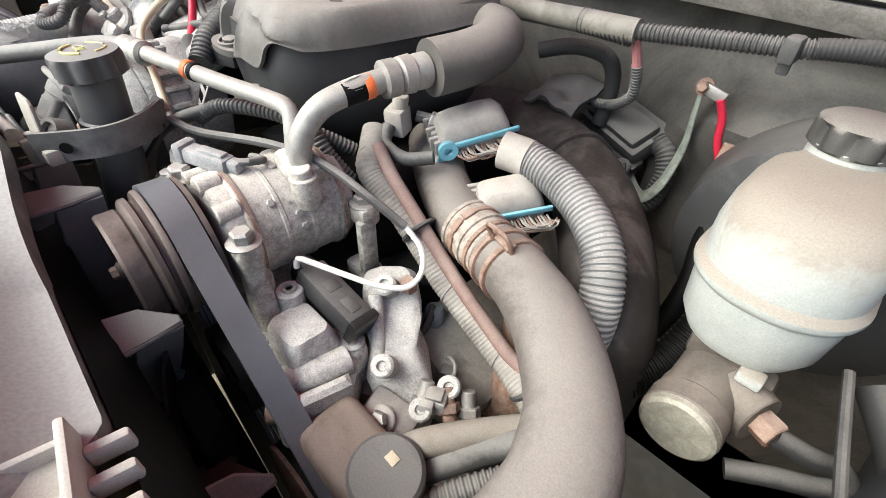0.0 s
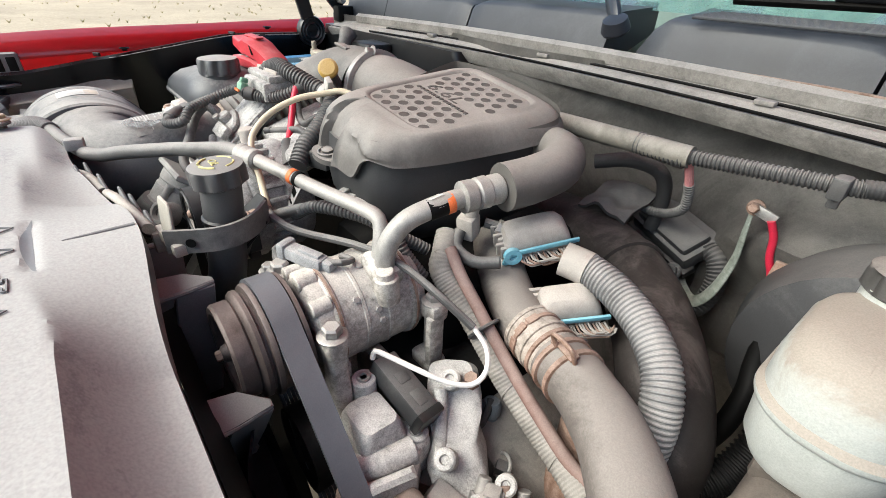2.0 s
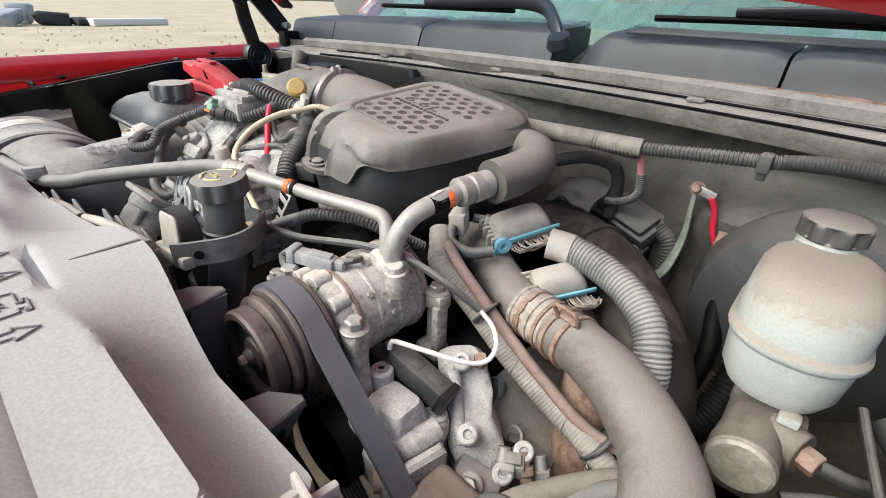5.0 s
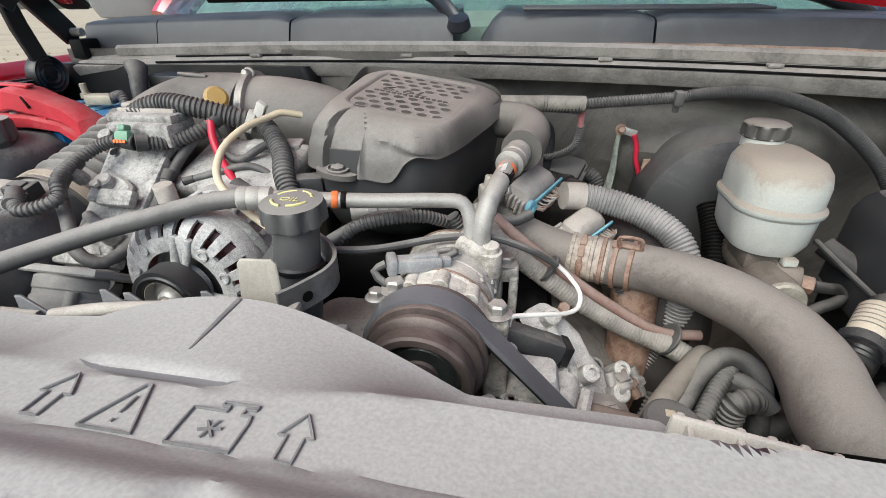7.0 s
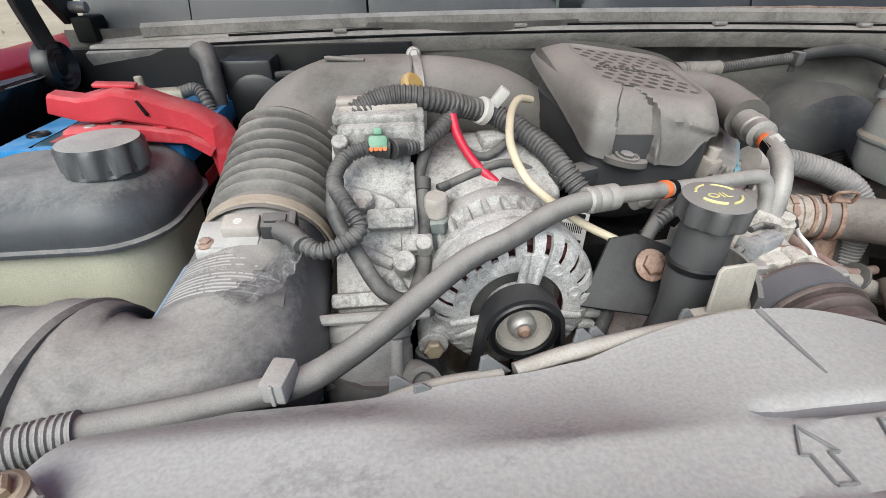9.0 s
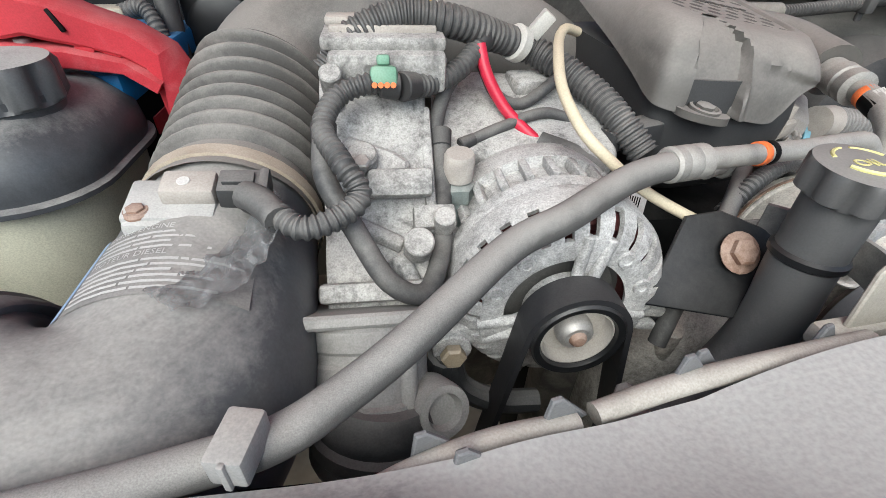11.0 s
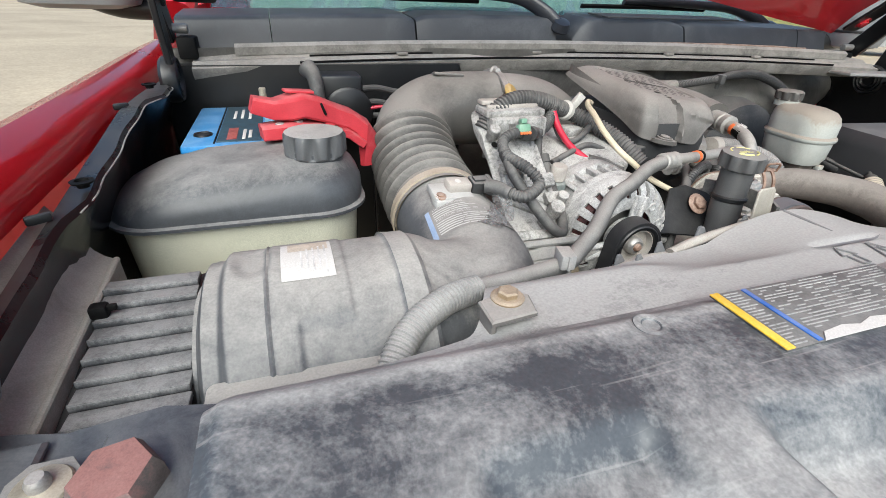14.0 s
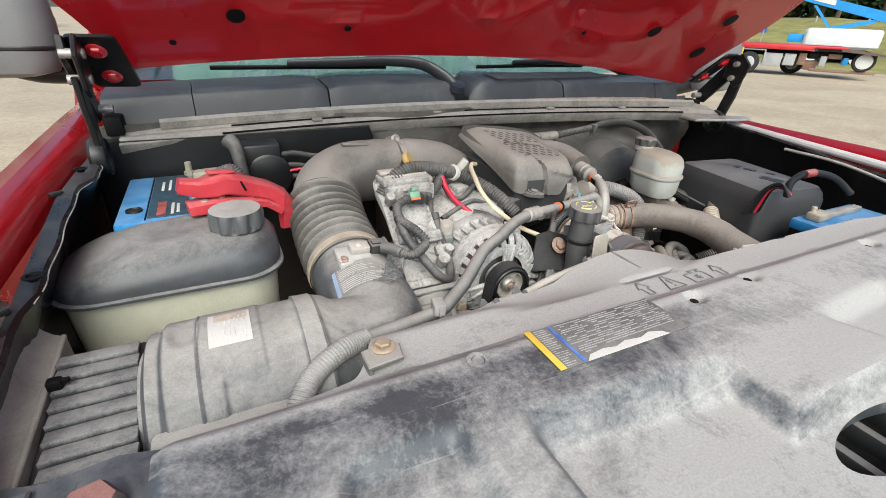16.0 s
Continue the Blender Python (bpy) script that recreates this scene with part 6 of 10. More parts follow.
part("hose", tube([(0.340, 0.515, 1.198), (0.375, 0.520, 1.202), (0.414, 0.522, 1.204), (0.450, 0.522, 1.203), (0.483, 0.521, 1.196), (0.530, 0.519, 1.180), (0.569, 0.517, 1.158), (0.605, 0.512, 1.130), (0.636, 0.505, 1.098), (0.665, 0.49, 1.05)], (0.0088, 0.0098, 0.0105, 0.0108, 0.0108, 0.0108, 0.0108, 0.0108, 0.0108, 0.0108), 18, corr=0.0006, pitch=0.0036), M_RUBBER, loom, "dark finely ribbed hose")
part("pipe", tube([(0.19, 0.50, 1.185), (0.12, 0.495, 1.185), (0.07, 0.49, 1.185), (0.0, 0.485, 1.185)], 0.0125, 16), M_TANPIPE, loom, "scuffed rigid pipe")

# ---- engine mass below and the closing surfaces ----
eng = thing("engine_block", "engine block near-black with bay shade painted in, grimy heads", "engine", (0, 0.35, 0.6))
# Block and valley carry the bay's shade in their near-black colour.
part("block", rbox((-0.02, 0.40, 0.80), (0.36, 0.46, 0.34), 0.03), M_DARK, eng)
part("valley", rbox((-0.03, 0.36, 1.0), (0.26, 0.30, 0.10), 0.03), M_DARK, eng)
for s in (-1, 1):
    part("head", rbox((s * 0.20 - 0.02, 0.40, 0.87), (0.14, 0.40, 0.10), 0.02, (0, s * 30, 0)), surf("grimy_alu", (0.12, 0.115, 0.105), 0.7, metal=0.2, var=0.4, dust=0.5, scale=30), eng)
part("front_plate", rbox((-0.02, 0.18, 0.84), (0.36, 0.05, 0.24), 0.02), bpy.data.materials["grimy_alu"], eng)

# ---- fan shroud, radiator and front drive ----
M_OLIVE = surf("olive_tank", (0.19, 0.17, 0.085), 0.7, dust=0.4, dustcol=(0.30, 0.26, 0.17), scale=12)
rad = thing("radiator", "olive tinted radiator end tank and core", "radiator", (0, -0.1, 0.8))
part("tank", rbox((-0.05, -0.085, 1.065), (0.86, 0.05, 0.05), 0.012), M_OLIVE, rad)
part("core", rbox((-0.05, -0.085, 0.76), (0.86, 0.045, 0.56), 0.004), M_OLIVE, rad)
shroud = thing("fan_shroud", "black plastic fan shroud ring with grey dusty brackets", "fan shroud", (-0.07, 0.0, 0.8))
sc = Vector((-0.07, 0, 0.70))
rings = []
for i in range(61):
    a = radians(-20 + 220 * i / 60)
    d = Vector((math.cos(a), 0, math.sin(a)))
    rings.append([sc + d * r + Vector((0, y, 0)) for r, y in ((0.222, -0.006), (0.230, -0.010), (0.236, -0.004), (0.234, 0.024), (0.240, 0.030), (0.238, 0.034), (0.222, 0.032), (0.220, 0.026))])
M_SHROUD = surf("shroud_plastic", (0.030, 0.033, 0.037), 0.5, dust=0.36, dustcol=(0.22, 0.205, 0.185), scale=9, micro=0.1)
# Ring colour is near-black to paint in the shade around it.
part("ring", loft(rings), M_DARK, shroud, "shroud ring painted near-black for the bay's shade")
M_STRUT = surf("strut_plastic", (0.085, 0.086, 0.088), 0.5, dust=0.55, dustcol=(0.33, 0.315, 0.29), scale=14, micro=0.1, nz=0.8, shift=0.25, rug=0.7)
M_WEB = surf("web_plastic", (0.15, 0.153, 0.158), 0.45, var=0.3, dust=0.3, dustcol=(0.17, 0.16, 0.145), scale=12, micro=0.1)
for ang, rad_ in ((84.8, 0.383), (63.2, 0.361), (40, 0.36), (112, 0.372)):
    a = radians(ang)
    q = sc + Vector((math.cos(a), 0, math.sin(a))) * rad_
    tilt = Matrix.Translation(q) @ Matrix.Rotation(radians(90 - ang), 4, "Y")
    flange = slab([(0.007, -0.060), (0.007, -0.002), (0.004, 0.028), (-0.003, 0.028), (-0.022, 0.006), (-0.027, -0.020), (-0.027, -0.060)], 0.004, tilt, 0.0012)
    br = part("bracket", flange, M_STRUT, shroud, "grey dusty mounting lug")
    part("fold", local_tube(tilt, [(0.0065, -0.058, 0.001), (0.0065, -0.004, 0.001), (0.0045, 0.012, 0.001), (0.0025, 0.027, 0.0005)], 0.0026), M_STRUT, br)
    to_web = Matrix(((0, 0, 1, 0.003), (1, 0, 0, 0), (0, 1, 0, 0), (0, 0, 0, 1)))
    web = slab([(-0.008, 0.0), (0.0275, 0.0), (0.022, -0.045), (0.012, -0.105), (0.016, -0.112), (0.006, -0.165), (-0.034, -0.165), (-0.024, -0.10)], 0.004, tilt @ to_web, 0.001)
    part("web", web, M_WEB, shroud, "dark grey hanging web")
    part("gusset", slab([(-0.060, 0.0), (-0.008, 0.0), (-0.012, -0.012), (-0.060, -0.022)], 0.003, tilt @ to_web, 0.001), M_STRUT, shroud)
# Added near-black sheet that hides bright ground behind the shroud.
hole_ring = [sc + Vector((math.cos(radians(a)) * 0.345, -0.012, math.sin(radians(a)) * 0.345)) for a in range(0, 181, 6)]
rim_ring = [Vector((max(-0.47, min(0.36, sc.x + math.cos(radians(a)) * 0.62)), -0.030, min(1.075, sc.z + math.sin(radians(a)) * 0.62))) for a in range(0, 181, 6)]
part("panel", loft([hole_ring, rim_ring], closed=False), M_DARK, shroud, "added near-black sheet closing the gap at the radiator")
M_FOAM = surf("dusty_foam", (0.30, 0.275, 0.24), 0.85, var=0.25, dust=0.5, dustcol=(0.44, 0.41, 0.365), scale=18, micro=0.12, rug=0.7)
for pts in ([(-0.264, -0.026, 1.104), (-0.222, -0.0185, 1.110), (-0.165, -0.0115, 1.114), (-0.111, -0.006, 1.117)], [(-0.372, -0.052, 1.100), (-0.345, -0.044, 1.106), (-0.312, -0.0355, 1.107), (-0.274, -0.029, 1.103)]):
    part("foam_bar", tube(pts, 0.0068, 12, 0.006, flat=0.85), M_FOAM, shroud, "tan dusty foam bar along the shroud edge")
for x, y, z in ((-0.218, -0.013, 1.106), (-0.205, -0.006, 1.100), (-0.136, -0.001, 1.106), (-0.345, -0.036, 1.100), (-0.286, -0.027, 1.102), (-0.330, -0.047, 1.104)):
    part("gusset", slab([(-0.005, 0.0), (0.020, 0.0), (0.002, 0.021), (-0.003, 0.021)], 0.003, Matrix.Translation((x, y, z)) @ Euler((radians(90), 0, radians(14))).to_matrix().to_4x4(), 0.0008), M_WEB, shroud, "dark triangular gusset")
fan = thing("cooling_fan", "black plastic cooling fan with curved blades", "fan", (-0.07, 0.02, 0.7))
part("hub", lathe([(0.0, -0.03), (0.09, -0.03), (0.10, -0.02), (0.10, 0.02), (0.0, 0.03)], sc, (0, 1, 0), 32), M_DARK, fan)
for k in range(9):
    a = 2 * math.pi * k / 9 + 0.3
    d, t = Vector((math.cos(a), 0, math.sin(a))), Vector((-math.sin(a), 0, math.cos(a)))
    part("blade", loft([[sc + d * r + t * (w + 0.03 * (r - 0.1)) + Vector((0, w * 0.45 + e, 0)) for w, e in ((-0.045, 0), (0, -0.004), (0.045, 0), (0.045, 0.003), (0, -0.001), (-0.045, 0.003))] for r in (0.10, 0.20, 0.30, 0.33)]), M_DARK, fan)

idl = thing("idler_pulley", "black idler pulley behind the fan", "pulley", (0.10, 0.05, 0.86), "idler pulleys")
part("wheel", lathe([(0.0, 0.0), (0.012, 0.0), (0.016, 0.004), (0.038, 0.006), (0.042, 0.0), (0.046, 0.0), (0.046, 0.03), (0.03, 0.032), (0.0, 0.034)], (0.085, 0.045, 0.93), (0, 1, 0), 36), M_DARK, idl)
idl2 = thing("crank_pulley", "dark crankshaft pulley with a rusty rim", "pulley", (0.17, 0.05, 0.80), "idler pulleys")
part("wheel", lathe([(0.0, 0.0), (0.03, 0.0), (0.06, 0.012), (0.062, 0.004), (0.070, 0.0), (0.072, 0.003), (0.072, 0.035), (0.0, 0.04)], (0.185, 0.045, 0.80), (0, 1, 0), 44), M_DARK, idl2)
part("rim", lathe([(0.068, -0.001), (0.073, 0.0), (0.073, 0.004), (0.068, 0.005)], (0.185, 0.045, 0.80), (0, 1, 0), 44), M_RUST, idl2, "rusty pulley rim")
rb = thing("ribbed_belt", "black ribbed belt run", "belt", (0.1, 0.08, 0.85))
for k in range(6):
    part("rib", tube([(-0.005, 0.052 + k * 0.0042, 1.0), (0.06, 0.052 + k * 0.0042, 0.92), (0.14, 0.052 + k * 0.0042, 0.82), (0.22, 0.052 + k * 0.0042, 0.70)], 0.0021, 6, 0.03), M_BELT, rb)

tcv = thing("timing_cover", "tan dusty rounded timing cover casting", "engine casting", (-0.07, 0.13, 0.95))
part("casting", loft([rrect(-0.072, 0.150, w, d, r, z, 6) for w, d, r, z in ((0.17, 0.10, 0.03, 0.84), (0.165, 0.095, 0.035, 0.95), (0.14, 0.08, 0.034, 0.985), (0.10, 0.055, 0.025, 1.004), (0.05, 0.03, 0.012, 1.010))]), M_COMP, tcv)
part("boss", rod((-0.112, 0.118, 0.95), (-0.112, 0.112, 1.0), 0.011), M_COMP, tcv)

# ---- lower castings in front of the engine ----
M_PUMP = surf("oxidised_casting", (0.40, 0.39, 0.372), 0.6, metal=0.05, var=0.6, dust=0.56, dustcol=(0.60, 0.582, 0.55), scale=44, bump=0.5, fine=240, nz=0.25, micro=0.2, soft=0.3, speck=0.36, rug=0.72)
th = thing("thermostat_housing", "pitted grey aluminium thermostat housing with bolt bosses", "engine casting", (0.12, 0.12, 0.93))
low = slab([(0.086, 0.068), (0.080, 0.092), (0.094, 0.135), (0.130, 0.146), (0.168, 0.140), (0.194, 0.113), (0.188, 0.075), (0.180, 0.058), (0.150, 0.060)][::-1], 0.048, pose(0, 0, 0.903), 0.006)
wall = slab([(0.172, 0.058), (0.186, 0.060), (0.198, 0.112), (0.186, 0.116)], 0.026, pose(0, 0, 0.940), 0.004)
tower = loft([rrect(0.133, 0.104, w, d, 0.009, z, 4) for w, d, z in ((0.062, 0.058, 0.93), (0.058, 0.052, 0.965), (0.050, 0.044, 0.985), (0.044, 0.038, 0.992), (0.034, 0.028, 0.994))])
part("body", merge(low, wall, tower, rbox((0.158, 0.128, 0.948), (0.040, 0.036, 0.030), 0.008, (0, 0, 20), 3), tube([(0.150, 0.070, 0.955), (0.165, 0.095, 0.960), (0.170, 0.125, 0.958)], 0.014, 14)), M_PUMP, th)
for q, h in (((0.102, 0.115, 1.005), 0.07), ((0.160, 0.138, 0.966), 0.05), ((0.176, 0.062, 0.962), 0.05), ((0.112, 0.076, 0.972), 0.05)):
    b = part("boss", rod((q[0], q[1], q[2] - h), q, 0.0135, 0.0125), M_PUMP, th, "round bolt boss")
    part("socket_bolt", lathe([(0.0, -0.003), (0.0035, -0.003), (0.0038, 0.0015), (0.0068, 0.0015), (0.0072, -0.001)], (q[0], q[1], q[2] + 0.001), (0, 0, 1), 16), M_STEEL, b)
part("rusty_plug", rod((0.168, 0.060, 0.945), (0.160, 0.050, 0.945), 0.011), M_RUST, th, "rusty core plug")
ip = thing("injection_pump", "pale oxidised aluminium pump casting", "engine casting", (0.19, 0.17, 0.93))
part("body", loft([rrect(x, y, w, d, 0.012, z, 5, Matrix.Translation((x, y, z)) @ Euler((radians(14), 0, radians(48))).to_matrix().to_4x4() @ Matrix.Translation((-x, -y, -z))) for x, y, z, w, d in ((0.140, 0.202, 0.992, 0.040, 0.026), (0.142, 0.200, 0.984, 0.054, 0.040), (0.160, 0.188, 0.972, 0.056, 0.044), (0.176, 0.176, 0.957, 0.044, 0.046), (0.190, 0.168, 0.935, 0.060, 0.048), (0.214, 0.160, 0.905, 0.050, 0.046), (0.222, 0.155, 0.885, 0.036, 0.04))]), M_PUMP, ip)
part("rib", rod((0.150, 0.176, 0.992), (0.190, 0.146, 0.935), 0.007), M_PUMP, ip)
for q in ((0.196, 0.148, 0.952), (0.150, 0.190, 0.994), (0.236, 0.158, 0.918), (0.240, 0.19, 0.925)):
    b = part("boss", lathe([(0.011, -0.02), (0.011, 0.010), (0.009, 0.012), (0.005, 0.012), (0.004, 0.008), (0.0, 0.008)], q, (0.3, -0.5, 0.8), 20), M_PUMP, ip)
for k, (q, e) in enumerate((((0.225, 0.175, 0.935), (0.238, 0.150, 0.905)), ((0.240, 0.185, 0.93), (0.262, 0.170, 0.905)), ((0.255, 0.20, 0.925), (0.272, 0.185, 0.895)))):
    part("fuel_union", merge(rod(q, e, 0.007), rod(Vector(q) * 0.6 + Vector(e) * 0.4, Vector(q) * 0.35 + Vector(e) * 0.65, 0.011, n=6)), M_STEEL if k != 1 else M_RUST, ip, "grimy fuel union")
part("rusty_nut", lathe([(0.0, 0.014), (0.007, 0.014), (0.008, 0.011), (0.008, 0)], (0.165, 0.206, 0.992), (0.1, -0.3, 0.9), 6), M_RUST, ip, "rusty hexagon nut")
conn = thing("injector_connector", "dusty black sensor plug beside the pump", "connector", (0.14, 0.15, 1.0), "plugs")
cm = Matrix.Translation((0.129, 0.143, 0.996)) @ Euler((radians(-12), radians(19), radians(6))).to_matrix().to_4x4()
def local(bm, m=cm):
    bmesh.ops.transform(bm, matrix=m, verts=bm.verts)
    return bm
part("shell", local(merge(rbox((0, 0, 0), (0.072, 0.030, 0.022), 0.003), rbox((-0.042, 0, 0.002), (0.016, 0.016, 0.014), 0.004), rbox((0.02, 0, 0.008), (0.018, 0.014, 0.008), 0.002), rbox((-0.006, 0, 0.009), (0.014, 0.016, 0.006), 0.002))), M_PLASTIC, conn)
part("end_cap", local(rbox((0.039, 0, 0.0), (0.010, 0.032, 0.024), 0.002)), M_BLACKP, conn)
sn_ = thing("coolant_sensor", "blue grey coolant sensor with a black lead", "sensor", (0.17, 0.235, 0.92), "engine sensors")
part("body", lathe([(0.010, 0.0), (0.010, 0.012), (0.0115, 0.014), (0.0115, 0.026), (0.009, 0.030), (0.0, 0.031)], (0.172, 0.231, 0.918), (-0.1, 0.2, 1), 20), surf("sensor_blue", (0.13, 0.155, 0.18), 0.5, var=0.3, dust=0.35, dustcol=(0.34, 0.33, 0.31), scale=40), sn_)
part("lead", tube([(0.167, 0.236, 0.946), (0.176, 0.222, 0.944), (0.178, 0.206, 0.934), (0.168, 0.180, 0.930), (0.160, 0.166, 0.926), (0.158, 0.158, 0.915)], 0.0046, 10), M_RUBBER, sn_, "black rubber lead")
part("plug", rbox((0.157, 0.160, 0.912), (0.016, 0.020, 0.014), 0.002, (0, 10, 30)), M_BLACKP, sn_)
pb_ = thing("pressure_plug", "brown dusty plug with a wire clip", "connector", (0.175, 0.155, 0.89), "plugs")
part("shell", rbox((0.175, 0.152, 0.893), (0.030, 0.036, 0.020), 0.003, (0, 12, 35)), M_TANPIPE, pb_)
part("collar", rbox((0.184, 0.166, 0.897), (0.026, 0.008, 0.024), 0.002, (0, 12, 35)), M_PLASTIC, pb_)
wc_ = thing("wire_clip", "bent bright wire retaining clip", "clip", (0.216, 0.212, 0.905))
part("loop", tube([(0.206, 0.214, 0.900), (0.208, 0.220, 0.914), (0.222, 0.216, 0.916), (0.226, 0.207, 0.904), (0.214, 0.204, 0.896), (0.206, 0.212, 0.899)], 0.0020, 8, 0.004), M_ALUPIPE, wc_)
part("block", rbox((0.216, 0.212, 0.902), (0.016, 0.014, 0.012), 0.002, (0, 10, 30)), M_PLASTIC, wc_)
sm = thing("sensor_plug", "small grey electrical plug on the engine front", "connector", (0.25, 0.18, 0.93), "plugs")
part("shell", merge(rbox((0.240, 0.172, 0.922), (0.022, 0.020, 0.020), 0.003, (0, 0, 30)), rbox((0.240, 0.160, 0.926), (0.014, 0.012, 0.014), 0.002, (0, 0, 30))), surf("grey_plug", (0.38, 0.37, 0.35), 0.6, dust=0.3, scale=40), sm)
part("lock", rbox((0.240, 0.170, 0.934), (0.016, 0.014, 0.004), 0.001, (0, 0, 30)), M_STEEL, sm)
ps = thing("power_steering_reservoir", "black reservoir cap on a rusty brown tank", "reservoir", (0.25, 0.09, 0.9))
part("tank", merge(rbox((0.225, 0.085, 0.905), (0.085, 0.06, 0.08), 0.012, (0, 15, 5), 3)), surf("rusty_tank", (0.20, 0.14, 0.11), 0.7, var=0.45, dust=0.5, dustcol=(0.30, 0.25, 0.21), scale=22), ps)
part("cap", lathe([(0.026, 0), (0.030, 0.003), (0.030, 0.018), (0.027, 0.021), (0.0, 0.022)], (0.272, 0.090, 0.938), (0.1, -0.15, 1), 40), M_PLASTIC, ps, "round black filler cap")
part("cap_mark", rbox((0.271, 0.096, 0.9615), (0.010, 0.008, 0.001), 0.0003, (8, 5, 0)), M_CREAM, ps)
tens = thing("bracket_plate", "grey steel bracket plate on the block", "bracket", (0.2, 0.13, 0.88))
part("plate", rbox((0.215, 0.135, 0.905), (0.05, 0.03, 0.045), 0.004, (10, 20, 20)), M_STEEL, tens)
bolt(tens, (0.222, 0.120, 0.925), (0.2, -0.5, 0.8), 0.009, 0.012, M_STEEL)

# rusty stand pipe and pump clutter below the hose
cl2 = thing("coolant_pipe", "rusty brown vertical coolant pipe", "pipe", (0.27, 0.27, 0.85))
part("pipe", tube([(0.262, 0.285, 1.0), (0.268, 0.27, 0.90), (0.270, 0.25, 0.75), (0.27, 0.24, 0.60)], 0.030, 24), M_RUST, cl2)

# ---- taped harness, brown tube and thin wires ----
M_TAPE = surf("taped_loom", (0.20, 0.185, 0.165), 0.75, dust=0.6, dustcol=(0.36, 0.33, 0.29), scale=40, bump=0.3)
hn = thing("taped_harness", "grey tape wrapped wiring harness", "wiring harness", (0.15, 0.23, 1.03))
hp_ = [(0.050, 0.262, 1.098), (0.065, 0.245, 1.086), (0.080, 0.232, 1.071), (0.124, 0.238, 1.036), (0.189, 0.235, 0.992), (0.250, 0.234, 0.960), (0.302, 0.225, 0.945), (0.34, 0.21, 0.93)]
part("loom", tube(hp_, 0.0138, 18, corr=0.0005, pitch=0.0040, wob=0.06), M_TAPE, hn)
line = spline(hp_, 0.0045)
wr = []
for i in range(6, len(line) - 6, 17):
    d = (line[i + 1] - line[i - 1]).normalized()
    wr.append(lathe([(0.0132, -0.0012), (0.0144, -0.0006), (0.0144, 0.0006), (0.0132, 0.0012)], line[i], d + Vector((0.25, 0.1, 0.2)), 16))
part("tape_wrap", merge(*wr), M_TAPE, hn, "spiral tape wrap")["kind"] = "stuff"
bt = thing("brown_tube", "slim brown rubber vacuum tube", "tube", (0.2, 0.236, 1.0))
part("tube", tube([(0.075, 0.245, 1.097), (0.10, 0.240, 1.078), (0.126, 0.239, 1.058), (0.177, 0.236, 1.022), (0.231, 0.233, 0.989), (0.289, 0.232, 0.960), (0.34, 0.24, 0.955)], 0.0068, 12), surf("brown_rubber", (0.22, 0.13, 0.11), 0.65, dust=0.5, dustcol=(0.36, 0.27, 0.23), scale=30), bt)
for q, r in (((0.145, 0.236, 1.036), 0.018), ((0.30, 0.232, 0.95), 0.022)):
    part("tie", lathe([(r, -0.002), (r + 0.001, -0.001), (r + 0.001, 0.001), (r, 0.002)], q, (0.75, 0.0, -0.5), 20), M_PLASTIC, bt, "cable tie")
wire = thing("signal_wire", "thin grey wire ending in a bare white loop", "wire", (0.07, 0.17, 1.1))
part("sheath", tube([(-0.115, 0.118, 1.104), (-0.08, 0.112, 1.108), (-0.035, 0.122, 1.108), (0.028, 0.158, 1.108), (0.078, 0.180, 1.101), (0.123, 0.197, 1.079), (0.152, 0.213, 1.055)], 0.0042, 10), M_HOSE, wire, "dusty grey wire sheath")
part("end", tube([(0.152, 0.213, 1.056), (0.169, 0.217, 1.038), (0.182, 0.206, 1.024), (0.180, 0.190, 1.014), (0.165, 0.170, 1.018), (0.140, 0.150, 1.028), (0.115, 0.135, 1.034), (0.105, 0.128, 1.036), (0.103, 0.126, 1.026)], 0.0027, 10), M_WHITEW, wire, "clean white wire loop")
cream = thing("cream_tube", "cream coloured thin plastic tube", "tube", (-0.2, 0.15, 1.15))
part("tube", tube([(-0.18, 0.285, 1.202), (-0.198, 0.268, 1.208), (-0.208, 0.252, 1.205), (-0.220, 0.216, 1.200), (-0.226, 0.180, 1.186), (-0.218, 0.150, 1.167), (-0.200, 0.136, 1.151), (-0.167, 0.130, 1.127), (-0.125, 0.120, 1.107), (-0.112, 0.118, 1.104)], 0.0042, 12), M_CREAM, cream)
for k, pts in enumerate(([(-0.09, 0.14, 1.10), (-0.06, 0.155, 1.118), (-0.01, 0.185, 1.118), (0.02, 0.205, 1.105), (0.04, 0.24, 1.08)], [(-0.15, 0.08, 1.02), (-0.13, 0.10, 1.075), (-0.10, 0.125, 1.10), (-0.06, 0.17, 1.115), (-0.02, 0.22, 1.11)], [(0.03, 0.20, 1.115), (0.045, 0.205, 1.09), (0.06, 0.22, 1.06)])):
    w = thing("loom_branch", "dusty grey corrugated loom branch", "cable conduit", pts[0], "loom branches")
    part("conduit", tube(pts, (0.0075, 0.007, 0.008)[k], 12, corr=0.0012 if k != 1 else 0.0, pitch=0.0045), M_HOSE, w)

